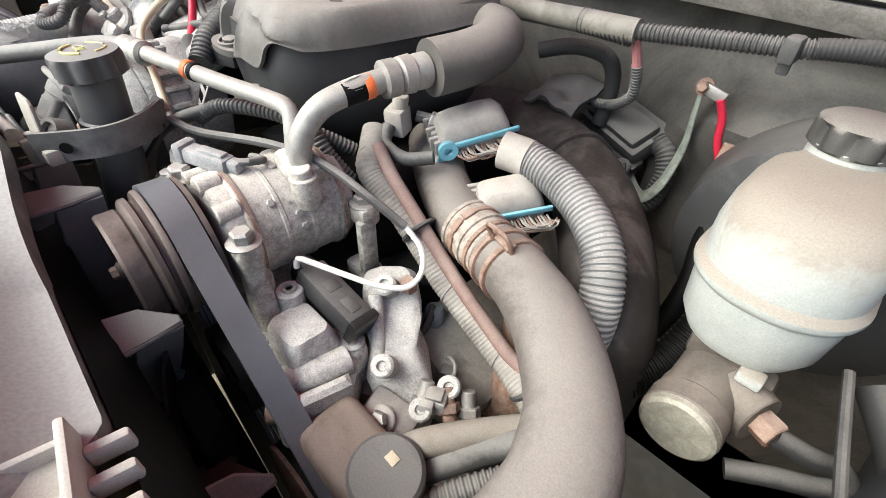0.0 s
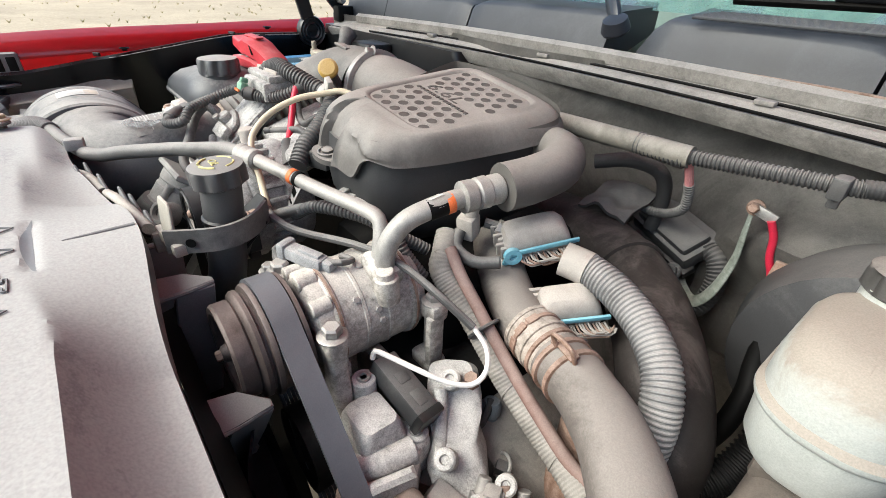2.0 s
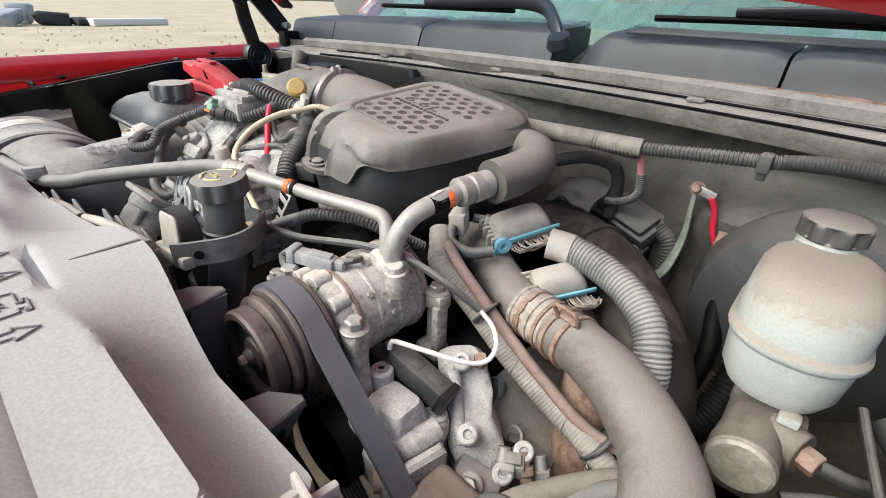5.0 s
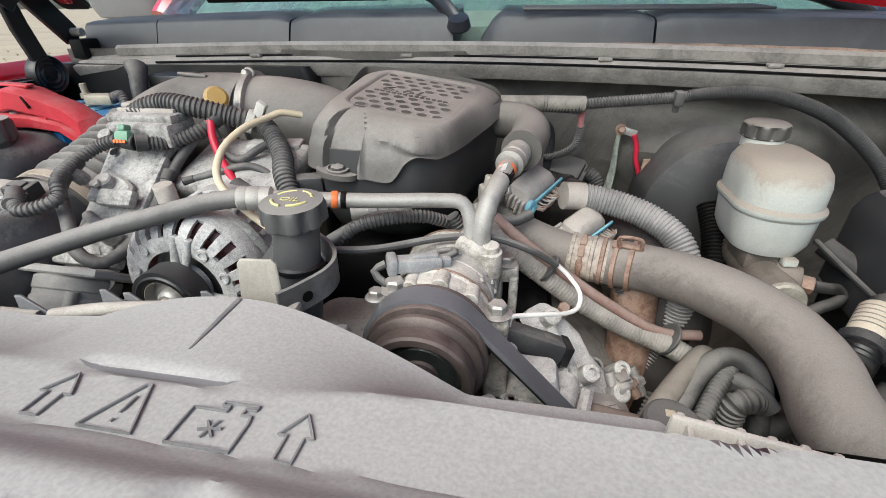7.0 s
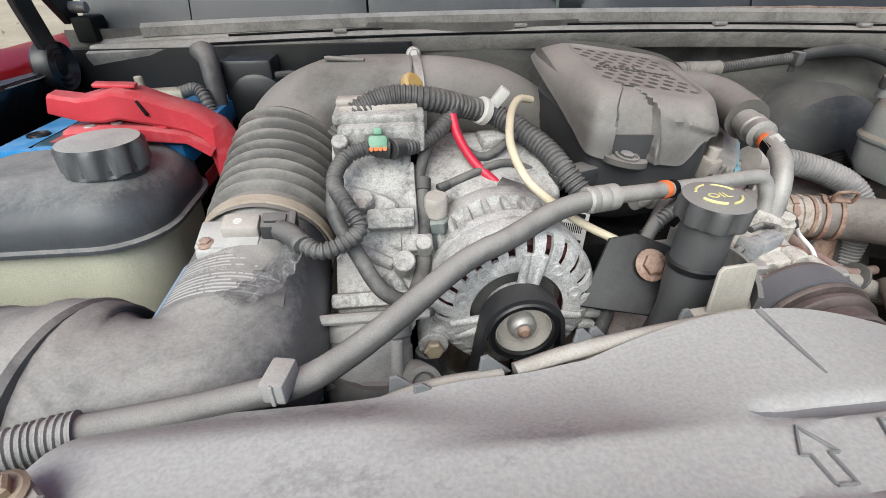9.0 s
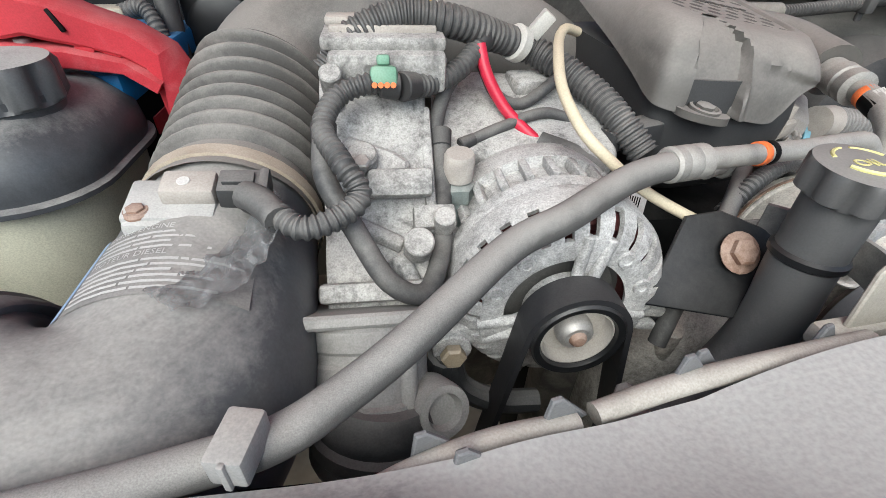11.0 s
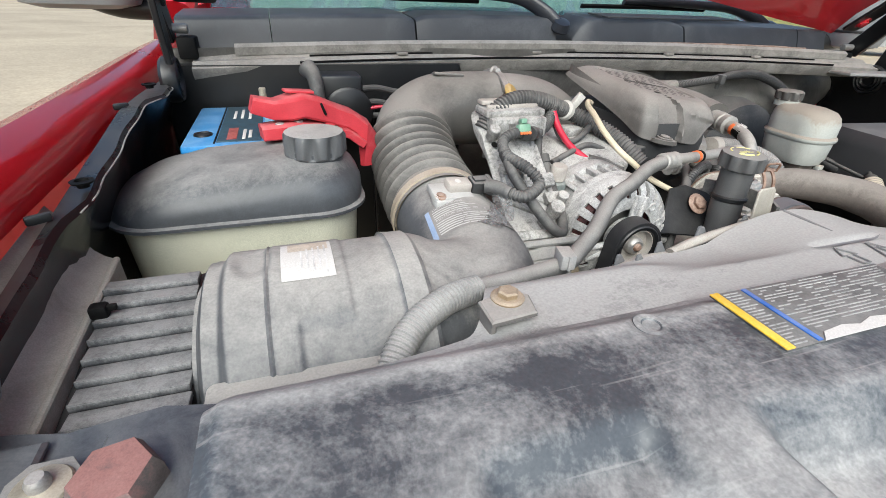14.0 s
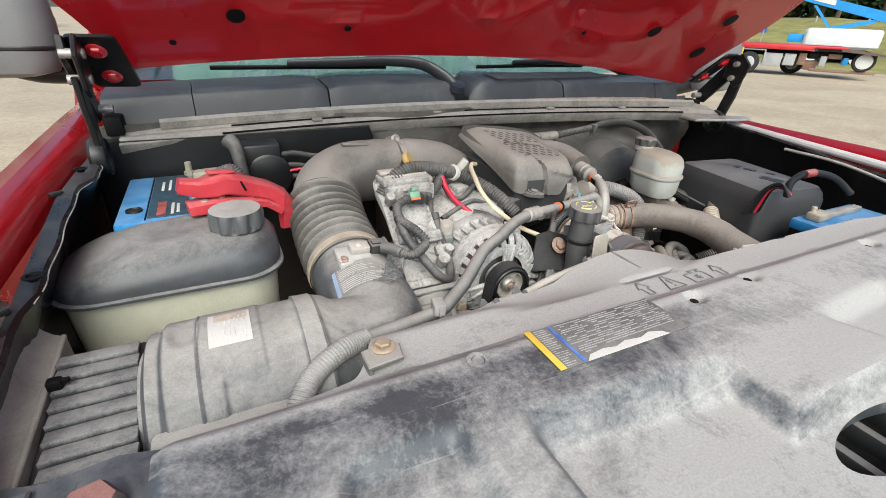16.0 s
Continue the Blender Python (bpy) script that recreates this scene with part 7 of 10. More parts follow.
# ---- engine control connectors ----
M_GREYC = surf("grey_connector", (0.36, 0.33, 0.30), 0.65, dust=0.55, dustcol=(0.42, 0.38, 0.33), scale=40)
for k, (q, rz) in enumerate((((0.126, 0.331, 1.101), 58), ((0.197, 0.312, 1.055), 48))):
    c = thing("wiring_connector", "large grey wiring connector with a pale blue latch", "connector", q, "control unit connectors")
    m = Matrix.Translation(q) @ Euler((radians(20), radians(-13), radians(rz))).to_matrix().to_4x4()
    wide = 0.078 if k == 0 else 0.066
    hump = loft([rrect(-0.002 + ox, 0.010 + oy, wide * a, 0.036 * b, 0.007, z, 4, m) for a, b, z, ox, oy in ((1.0, 1.0, -0.014, 0, 0), (1.0, 1.0, -0.004, 0, 0), (0.94, 0.95, 0.006, 0, 0.001), (0.80, 0.80, 0.016, -0.002, 0.002), (0.55, 0.55, 0.021, -0.004, 0.003))])
    part("shell", hump, M_GREYC, c)
    for i in range(6):
        part("ridge", local(rbox((-wide * 0.5 - 0.001 + 0.004 * (i % 2), 0.028 - i * 0.006, 0.001 - 0.001 * i), (0.016, 0.0042, 0.020), 0.0015), m), M_GREYC, c)
    part("latch", local(merge(rbox((0.004, -0.0105, 0.002), (wide, 0.0035, 0.007), 0.0015), lathe([(0.0045, -0.003), (0.010, -0.003), (0.010, 0.003), (0.0045, 0.003), (0.0045, -0.003)], (-wide * 0.42, -0.011, -0.001), (0, -1, 0.3), 20), rbox((-wide * 0.5, -0.0105, -0.006), (0.008, 0.0035, 0.018), 0.0015, (0, 20, 0))), m), M_BLUEC, c, "pale blue locking lever")
    rw = random.Random(k)
    for i in range(20):
        x0 = -0.024 + i * 0.0029
        part("wire", local(tube([(x0, -0.010, -0.008 + rw.uniform(-0.003, 0.003)), (x0 + 0.006, -0.022, -0.010 + rw.uniform(-0.006, 0.004)), (0.030 + i * 0.0006, -0.018 + rw.uniform(-0.005, 0.005), -0.014 + rw.uniform(-0.005, 0.005))], 0.0012, 6), m), M_GREYC if i % 3 else M_RUST, c)
M_GREYHOSE = surf("pale_conduit", (0.17, 0.169, 0.167), 0.5, var=0.4, dust=0.55, dustcol=(0.42, 0.402, 0.375), scale=16, nz=0.5, shift=0.16, soft=0.5, micro=0.14)
cd = thing("large_conduit", "thick grey corrugated conduit", "cable conduit", (0.25, 0.33, 1.07))
part("conduit", tube([(0.164, 0.336, 1.094), (0.190, 0.342, 1.092), (0.228, 0.337, 1.087), (0.268, 0.322, 1.078), (0.298, 0.303, 1.064), (0.314, 0.286, 1.042), (0.320, 0.274, 1.005), (0.315, 0.268, 0.94), (0.30, 0.26, 0.88)], 0.0182, 24, corr=0.0014, pitch=0.0047), M_GREYHOSE, cd)
part("end_collar", tube([(0.160, 0.334, 1.095), (0.175, 0.339, 1.0935), (0.188, 0.3415, 1.0925)], 0.0188, 22), M_GREYC, cd, "pale taped conduit end")
cd2 = thing("taped_branch", "grey taped wiring branch", "wiring harness", (0.22, 0.29, 1.03))
part("loom", tube([(0.215, 0.298, 1.038), (0.235, 0.285, 1.018), (0.25, 0.27, 0.99)], 0.013, 14, corr=0.001, pitch=0.005), M_HOSE, cd2)
lp = thing("support_loop", "grey plastic support loop for the connectors", "bracket", (0.11, 0.31, 1.07))
part("loop", tube([(0.105, 0.315, 1.085), (0.108, 0.298, 1.070), (0.125, 0.285, 1.048), (0.155, 0.275, 1.042)], 0.007, 10, flat=0.5), M_GREYC, lp)
mt = thing("map_sensor", "small grey sensor with hoses behind the pipe", "sensor", (0.07, 0.27, 1.10))
part("body", merge(rbox((0.062, 0.282, 1.108), (0.022, 0.022, 0.030), 0.004, (10, 0, 20)), rod((0.062, 0.282, 1.11), (0.066, 0.284, 1.135), 0.008)), M_GREYC, mt)
part("hose", tube([(0.062, 0.270, 1.105), (0.070, 0.258, 1.092), (0.095, 0.262, 1.084), (0.118, 0.280, 1.088)], 0.007, 12), M_HOSE, mt)
fl = thing("fuel_line", "thin grey fuel line with unions", "pipe", (0.10, 0.30, 1.09))
part("line", tube([(0.07, 0.30, 1.11), (0.09, 0.315, 1.105), (0.115, 0.325, 1.095)], 0.006, 10), M_HOSE, fl)
part("union", rod((0.082, 0.308, 1.108), (0.094, 0.317, 1.103), 0.009, n=6), M_STEEL, fl)

# ---- firewall side ----
stud = thing("ground_stud", "corroded stud with a red cable and a green braided strap", "ground stud", (0.258, 0.55, 1.14))
part("nut", merge(lathe([(0.0, 0.010), (0.005, 0.010), (0.0065, 0.008), (0.0065, 0)], (0.259, 0.545, 1.137), (0, -1, 0.2), 6), lathe([(0.0095, 0), (0.0095, 0.003), (0.007, 0.004)], (0.259, 0.549, 1.136), (0, -1, 0.2), 20)), M_RUST, stud, "rusty nut and washer")
part("terminal", rbox((0.272, 0.542, 1.134), (0.024, 0.004, 0.012), 0.001, (0, 15, 0)), M_STEEL, stud)
part("red_cable", tube([(0.280, 0.540, 1.130), (0.288, 0.545, 1.110), (0.292, 0.548, 1.085), (0.302, 0.550, 1.060), (0.308, 0.552, 1.03), (0.312, 0.553, 0.98)], 0.0042, 12), M_REDW, stud, "red battery cable")
M_BRAID = surf("green_braid", (0.24, 0.27, 0.235), 0.7, metal=0.2, var=0.5, dust=0.3, scale=90, bump=0.6)
part("strap", tube([(0.257, 0.548, 1.128), (0.257, 0.552, 1.105), (0.258, 0.556, 1.06), (0.250, 0.552, 1.01), (0.235, 0.548, 0.985), (0.21, 0.565, 0.985), (0.18, 0.60, 1.00)], (0.004, 0.005, 0.007, 0.009, 0.009, 0.009, 0.008), 14, flat=0.4), M_BRAID, stud, "green weathered braided strap")
rel = thing("glow_plug_module", "dusty black control module on the firewall", "control module", (0.16, 0.60, 1.03))
rm = Matrix.Translation((0.165, 0.60, 1.045)) @ Euler((radians(30), radians(8), radians(-20))).to_matrix().to_4x4()
part("case", local(merge(rbox((0, 0, 0), (0.115, 0.065, 0.026), 0.006), rbox((0.0, -0.004, 0.016), (0.10, 0.045, 0.014), 0.006)), rm), M_PLASTIC, rel)
part("base", local(rbox((0.0, -0.028, -0.012), (0.125, 0.02, 0.012), 0.003), rm), M_BLACKP, rel)
bolt(rel, rm @ Vector((0.05, -0.045, -0.004)), (0, -0.8, 0.5), 0.008, 0.007, M_PLASTIC)
part("cable", tube([(0.215, 0.590, 1.045), (0.235, 0.582, 1.035), (0.245, 0.572, 1.01), (0.240, 0.56, 0.975), (0.215, 0.55, 0.955)], 0.014, 14, corr=0.001, pitch=0.005), M_RUBBER, rel, "taped thick cable")
dp = thing("drop_lead", "pink wire leaving the conduit into a small corrugated sleeve", "wire", (0.18, 0.52, 1.15))
part("wire", tube([(0.190, 0.500, 1.181), (0.188, 0.508, 1.172), (0.189, 0.516, 1.158), (0.190, 0.522, 1.145)], 0.0052, 10), surf("pink_wire", (0.50, 0.20, 0.20), 0.5, dust=0.3), dp, "faded pink wire")
part("sleeve", tube([(0.190, 0.521, 1.147), (0.190, 0.530, 1.128), (0.185, 0.540, 1.106), (0.160, 0.555, 1.085), (0.130, 0.56, 1.078), (0.11, 0.57, 1.078)], 0.0065, 12, corr=0.0012, pitch=0.004), M_HOSE, dp, "small corrugated sleeve")
part("plug", rbox((0.095, 0.575, 1.080), (0.03, 0.02, 0.014), 0.003, (0, 10, -20)), M_GREYC, dp)
part("clip", merge(rbox((0.326, 0.505, 1.196), (0.014, 0.021, 0.022), 0.003), rbox((0.326, 0.508, 1.182), (0.010, 0.005, 0.016), 0.002)), M_HOSE, loom, "grey plastic conduit clip")
part("sleeve", tube([(0.125, 0.496, 1.185), (0.150, 0.499, 1.184), (0.185, 0.501, 1.182)], 0.0135, 16, corr=0.0015, pitch=0.005), M_HOSE, loom, "wide corrugated sleeve")
hs = thing("heat_shield", "dusty grey folded heat shield", "heat shield", (0.10, 0.56, 1.08))
part("plate", merge(sheet(0.06, 0.135, 0.50, 0.58, 12, 12, lambda x, y: 1.085 + 0.012 * noise.noise(Vector((x * 40, y * 40, 2))) + 0.25 * (y - 0.5) - 0.2 * abs(x - 0.1), None, 0.004)), M_PLASTIC, hs)
hp2 = thing("heater_hose", "black heater hose at the firewall", "hose", (0.10, 0.56, 1.13))
part("hose", tube([(0.06, 0.52, 1.135), (0.10, 0.54, 1.145), (0.135, 0.56, 1.135), (0.145, 0.57, 1.10), (0.14, 0.57, 1.05)], 0.010, 14), M_RUBBER, hp2)
bl = thing("booster_line", "dull metal brake line bent over the booster", "pipe", (0.33, 0.40, 1.12))
part("line", tube([(0.333, 0.480, 1.045), (0.335, 0.486, 1.070), (0.337, 0.496, 1.092), (0.342, 0.507, 1.102), (0.351, 0.513, 1.103), (0.360, 0.516, 1.096), (0.366, 0.517, 1.086)], 0.0048, 12), M_ALUPIPE, bl)
part("nut", rod((0.332, 0.478, 1.03), (0.334, 0.483, 1.058), 0.0095, n=8), M_RUST, bl, "brown hose end")
part("hose", tube([(0.333, 0.479, 1.035), (0.338, 0.465, 1.0), (0.345, 0.445, 0.97), (0.34, 0.42, 0.92), (0.31, 0.39, 0.85)], 0.0115, 14), M_DARK, bl, "black hose")
bk = thing("booster_bracket", "red brown rusty booster bracket", "bracket", (0.35, 0.53, 1.07))
part("plate", merge(slab([(-0.036, -0.030), (0.030, -0.034), (0.034, 0.010), (0.022, 0.030), (0.0, 0.026), (-0.034, 0.022)], 0.006, Matrix.Translation((0.335, 0.530, 1.068)) @ Euler((radians(84), 0, radians(-14))).to_matrix().to_4x4()), rod((0.368, 0.530, 1.082), (0.366, 0.512, 1.088), 0.011), rod((0.392, 0.52, 1.072), (0.402, 0.48, 1.075), 0.012)), M_RUST, bk)

# master cylinder details
part("end_cap", lathe([(0.0, 0.0), (0.0225, 0.0), (0.0252, 0.002), (0.026, 0.006), (0.0, 0.006)], (0.409, 0.2275, 1.020), (0, 1, 0), 36), surf("zinc_cap", (0.30, 0.285, 0.235), 0.5, metal=0.3, var=0.35, dust=0.3, dustcol=(0.40, 0.37, 0.31), scale=70, speck=0.5), mc, "pale plated end cap")
part("fitting", merge(rod((0.420, 0.285, 1.022), (0.446, 0.274, 1.024), 0.022, 0.019), rbox((0.425, 0.29, 1.024), (0.04, 0.04, 0.036), 0.008)), bpy.data.materials["grimy_cylinder"], mc)
part("union_nut", rod((0.444, 0.2745, 1.024), (0.458, 0.2685, 1.024), 0.0105, n=6), M_RUST, mc, "coppery union nut")
part("brake_pipe", tube([(0.456, 0.2695, 1.024), (0.478, 0.276, 1.018), (0.496, 0.286, 1.012), (0.503, 0.283, 1.004), (0.492, 0.274, 1.000), (0.470, 0.262, 0.998), (0.445, 0.250, 0.99)], 0.0072, 14), M_RUBBER, mc)
part("foot", rbox((0.409, 0.318, 1.042), (0.05, 0.06, 0.028), 0.006), bpy.data.materials["grimy_cylinder"], mc)
can = thing("washer_canister", "small canister with a pale label and black base", "canister", (0.48, 0.18, 1.0))
ca = Vector((0.56, 0.70, 0.42)).normalized()
cq = Vector((0.464, 0.176, 1.020))
part("body", lathe([(0.0165, -0.004), (0.018, 0.0), (0.018, 0.038), (0.0165, 0.041), (0.012, 0.044), (0.0, 0.046)], cq, ca, 32), surf("can_label", (0.60, 0.545, 0.44), 0.5, var=0.2, dust=0.3, dustcol=(0.42, 0.36, 0.28), scale=50, rug=0.7), can, "pale printed label")
for k in range(5):
    ring = lathe([(0.0182, 0.0), (0.0184, 0.0002), (0.0184, 0.0014), (0.0182, 0.0016)], cq + ca * (0.008 + 0.006 * k), ca, 32)
    bmesh.ops.delete(ring, geom=[v for v in ring.verts if (v.co - cq).normalized().z < 0.35 + 0.06 * (k % 3)], context="VERTS")
    part("print_bar", ring, M_TANPIPE, can)
part("base", lathe([(0.014, -0.042), (0.0185, -0.040), (0.0195, -0.034), (0.018, -0.031), (0.0195, -0.028), (0.018, -0.025), (0.0195, -0.022), (0.0185, -0.016)], cq, ca, 40), M_BLACKP, can, "ribbed black base")
part("collar", lathe([(0.018, -0.016), (0.0215, -0.015), (0.0225, -0.012), (0.0225, -0.005), (0.0205, -0.003), (0.018, -0.002)], cq, ca, 60, 24, 0.04, -0.014, -0.004), M_SHROUD, can, "grey knurled collar")
part("neck", lathe([(0.012, 0.044), (0.0125, 0.052), (0.009, 0.058), (0.0, 0.060)], cq, ca, 24), M_RUBBER, can)
part("hose", tube([cq + ca * 0.054, cq + ca * 0.066 + Vector((0.004, 0.002, 0.004)), cq + ca * 0.070 + Vector((0.014, -0.012, -0.006)), cq + Vector((0.050, 0.012, 0.0)), cq + Vector((0.050, -0.006, -0.05))], 0.0055, 14), M_RUBBER, can)
rdl = thing("bracket_rod", "worn dark rod beside the brake cylinder", "rod", (0.48, 0.26, 1.05))
part("rod", tube([(0.470, 0.316, 1.062), (0.482, 0.268, 1.050), (0.493, 0.226, 1.040)], 0.0036, 10), M_RUBBER, rdl)

# hoses low on the driver's side
M_HOSE2 = surf("tan_hose", (0.20, 0.175, 0.145), 0.7, dust=0.6, dustcol=(0.34, 0.30, 0.25), scale=20)
for name, lab_, mat, r, pts, co in (
        ("radiator_hose", "tan rubber coolant hose", M_HOSE2, 0.0122, [(0.258, 0.108, 0.93), (0.273, 0.126, 0.948), (0.304, 0.168, 0.953), (0.334, 0.207, 0.95), (0.352, 0.228, 0.93)], 0),
        ("low_hose", "grey rubber hose arching down", M_HOSE, 0.0118, [(0.275, 0.110, 0.915), (0.293, 0.131, 0.938), (0.323, 0.174, 0.953), (0.353, 0.193, 0.963), (0.378, 0.189, 0.958), (0.389, 0.172, 0.942), (0.39, 0.15, 0.89)], 0),
        ("low_conduit", "thin grey corrugated conduit", M_HOSE, 0.0102, [(0.298, 0.096, 0.905), (0.308, 0.112, 0.930), (0.330, 0.148, 0.941), (0.356, 0.184, 0.950), (0.372, 0.205, 0.945)], 0.0013),
        ("low_conduit", "grey corrugated conduit stub", M_HOSE, 0.0140, [(0.384, 0.160, 0.930), (0.368, 0.147, 0.944), (0.352, 0.141, 0.940), (0.351, 0.141, 0.915), (0.360, 0.138, 0.88), (0.364, 0.13, 0.82)], 0.0018),
        ("low_conduit", "black oily corrugated conduit", M_DARK, 0.019, [(0.30, 0.24, 0.93), (0.34, 0.28, 0.945), (0.375, 0.33, 0.97), (0.385, 0.38, 1.02), (0.38, 0.42, 1.06)], 0.0022),
        ("low_conduit", "grey corrugated conduit loop", M_HOSE, 0.012, [(0.28, 0.16, 0.92), (0.265, 0.14, 0.88), (0.25, 0.13, 0.82), (0.24, 0.12, 0.75)], 0.0018),
        ("low_hose", "dark rubber hose by the fuse box", M_RUBBER, 0.013, [(0.49, 0.33, 1.05), (0.52, 0.29, 1.03), (0.54, 0.24, 1.0), (0.52, 0.18, 0.97), (0.47, 0.14, 0.95)], 0),
        ("low_conduit", "grey corrugated conduit by the battery", M_HOSE, 0.014, [(0.42, 0.16, 0.93), (0.48, 0.14, 0.95), (0.54, 0.12, 0.96), (0.60, 0.08, 0.95)], 0.002),
        ("low_conduit", "dark corrugated conduit by the battery", M_RUBBER, 0.016, [(0.40, 0.12, 0.90), (0.47, 0.10, 0.92), (0.54, 0.08, 0.92), (0.62, 0.04, 0.90)], 0.002),
        ("low_hose", "black rubber hose low in the bay", M_RUBBER, 0.016, [(0.20, 0.10, 0.82), (0.28, 0.12, 0.86), (0.36, 0.14, 0.87), (0.46, 0.20, 0.90)], 0),
        ("low_hose", "grey hose behind the large pipe", M_HOSE, 0.012, [(0.392, 0.150, 0.930), (0.379, 0.160, 0.943), (0.362, 0.175, 0.944), (0.352, 0.176, 0.930), (0.356, 0.16, 0.89)], 0)):
    t_ = thing(name, lab_, "hose" if "hose" in name else "cable conduit", pts[0], "low hoses")
    part("tube", tube(pts, r, 16, corr=co, pitch=0.0055), mat, t_)
rw_ = thing("red_wire", "short loop of bright red wire", "wire", (0.375, 0.03, 0.97))
part("wire", tube([(0.352, 0.040, 0.968), (0.346, 0.030, 0.985), (0.350, 0.010, 0.985), (0.362, -0.005, 0.97)], 0.003, 8), M_REDW, rw_)
bx = thing("blue_plug", "blue and cream electrical plugs by the battery", "connector", (0.50, 0.10, 0.97), "plugs")
part("plug", rbox((0.500, 0.130, 0.955), (0.03, 0.022, 0.02), 0.003, (0, 0, 25)), M_BLUEC, bx, "blue plug")
part("plug", rbox((0.530, 0.120, 0.953), (0.04, 0.03, 0.02), 0.003, (0, 0, 25)), M_CREAM, bx, "cream plug")

# finned module at the cover's edge
fm = thing("finned_module", "pale finned aluminium module beside the radiator cover", "control module", (0.28, -0.04, 1.07))
mm_ = Matrix.Translation((0.272, -0.067, 1.087)) @ Euler((0, radians(3), radians(-8))).to_matrix().to_4x4()
M_PALE = surf("pale_casting", (0.56, 0.53, 0.48), 0.55, var=0.12, dust=0.4, dustcol=(0.46, 0.425, 0.375), scale=25, micro=0.1)
part("body", local(merge(rbox((0, -0.002, -0.010), (0.132, 0.036, 0.022), 0.003), rbox((0, 0.014, 0.003), (0.134, 0.005, 0.020), 0.002), rbox((0, -0.018, 0.003), (0.134, 0.004, 0.016), 0.0015)), mm_), M_PALE, fm)
for k in range(5):
    part("rib", local(rbox((-0.056 + k * 0.028, -0.002, 0.003), (0.004, 0.034, 0.014), 0.001), mm_), M_PALE, fm)
for k in range(7):
    part("fin", local(rbox((-0.055 + k * 0.018, 0.026, -0.010), (0.006, 0.020, 0.014), 0.002), mm_), M_PALE, fm)

# oil filler bracket and cap marking
text_part("cap_mark", "OIL", 0.012, Matrix.Translation((-0.096, 0.060, 1.1825)) @ Euler((radians(-3), 0, 0)).to_matrix().to_4x4(), surf("cap_yellow", (0.62, 0.58, 0.25), 0.6, dust=0.2), oil, "worn yellow cap lettering")
for a0, a1 in ((20, 80), (100, 160), (200, 260), (280, 340)):
    ringp = [(-0.086 + 0.0165 * math.cos(radians(a)), 0.066 + 0.0165 * math.sin(radians(a)), 1.1822) for a in range(a0, a1 + 1, 10)]
    part("cap_arc", tube(ringp, 0.0012, 6, 0.003), bpy.data.materials["cap_yellow"], oil)
part("collar", lathe([(0.0205, 0), (0.0228, 0.002), (0.0228, 0.006), (0.0205, 0.008)], (-0.0895, 0.0625, 1.115), (0.05, 0.07, 1), 28), M_BLACKP, oil)
part("bracket_plate", slab([(-0.065, -0.035), (0.02, -0.045), (0.03, 0.02), (-0.01, 0.035), (-0.035, 0.03)], 0.004, Matrix.Translation((-0.108, 0.095, 1.090)) @ Euler((radians(50), 0, radians(-8))).to_matrix().to_4x4()), M_BLACKP, oil, "black mounting plate")
bolt(oil, (-0.107, 0.091, 1.099), (0, -0.75, 0.65), 0.010, 0.007, M_RUST, label="rusty flange bolt")
M_STRAP = surf("dusty_strap", (0.10, 0.098, 0.094), 0.55, var=0.3, dust=0.5, dustcol=(0.30, 0.285, 0.26), scale=22, nz=0.3)
ob_ = thing("filler_support", "dusty grey steel support strap round the oil filler", "bracket", (-0.09, 0.03, 1.08))
line = spline([(-0.076, 0.002, 0), (-0.066, 0.018, 0), (-0.054, 0.045, 0), (-0.055, 0.068, 0), (-0.068, 0.090, 0), (-0.088, 0.108, 0)], 0.004)
rings = []
for i, q in enumerate(line):
    d = (line[min(i + 1, len(line) - 1)] - line[max(i - 1, 0)]).normalized()
    sd = Vector((d.y, -d.x, 0)) * 0.0018
    rings.append([q + o + Vector((0, 0, z)) for o, z in ((sd, 1.1025), (sd, 1.1285), (-sd, 1.1285), (-sd, 1.1025))])
part("strap", loft(rings), M_STRAP, ob_)
part("upright", merge(slab([(-0.018, -0.020), (0.018, -0.020), (0.016, 0.018), (0.012, 0.022), (-0.013, 0.022), (-0.016, 0.018)], 0.0035, Matrix.Translation((-0.094, 0.012, 1.130)) @ Euler((radians(84), 0, radians(6))).to_matrix().to_4x4()), rbox((-0.095, 0.009, 1.107), (0.062, 0.014, 0.014), 0.003, (0, 0, 6)), rbox((-0.113, 0.004, 1.100), (0.012, 0.020, 0.024), 0.003)), surf("tan_bracket", (0.34, 0.315, 0.27), 0.6, var=0.3, dust=0.4, dustcol=(0.46, 0.43, 0.38), scale=30), ob_, "tan dusty upright plate")
part("hole", lathe([(0.0, 0.0), (0.0045, 0.0), (0.005, 0.001)], (-0.0612, 0.0215, 1.115), (0.86, -0.5, 0), 14), M_DARK, ob_, "dark bolt hole")

# A/C line stickers
part("barcode_label", lathe([(0.0107, 0.0), (0.0109, 0.0005), (0.0109, 0.019), (0.0107, 0.0195)], (0.0815, 0.207, 1.1568), (0.2, 0.95, 0.16), 24), M_DARK, ac2, "black and white barcode label")
part("orange_label", lathe([(0.0108, 0.0), (0.0111, 0.0005), (0.0111, 0.008), (0.0108, 0.0085)], (0.0852, 0.2255, 1.1600), (0.2, 0.95, 0.14), 24), surf("orange_label", (0.75, 0.17, 0.05), 0.5, var=0.1), ac2, "orange sticker")
for k in range(9):
    part("bar", rbox((0.0815 - 0.0 + k * 0.0002, 0.2085 + k * 0.0017, 1.1683 + k * 0.0003), (0.010, 0.0009, 0.0006), 0, (8, -20, 0)), M_WHITE, ac2)
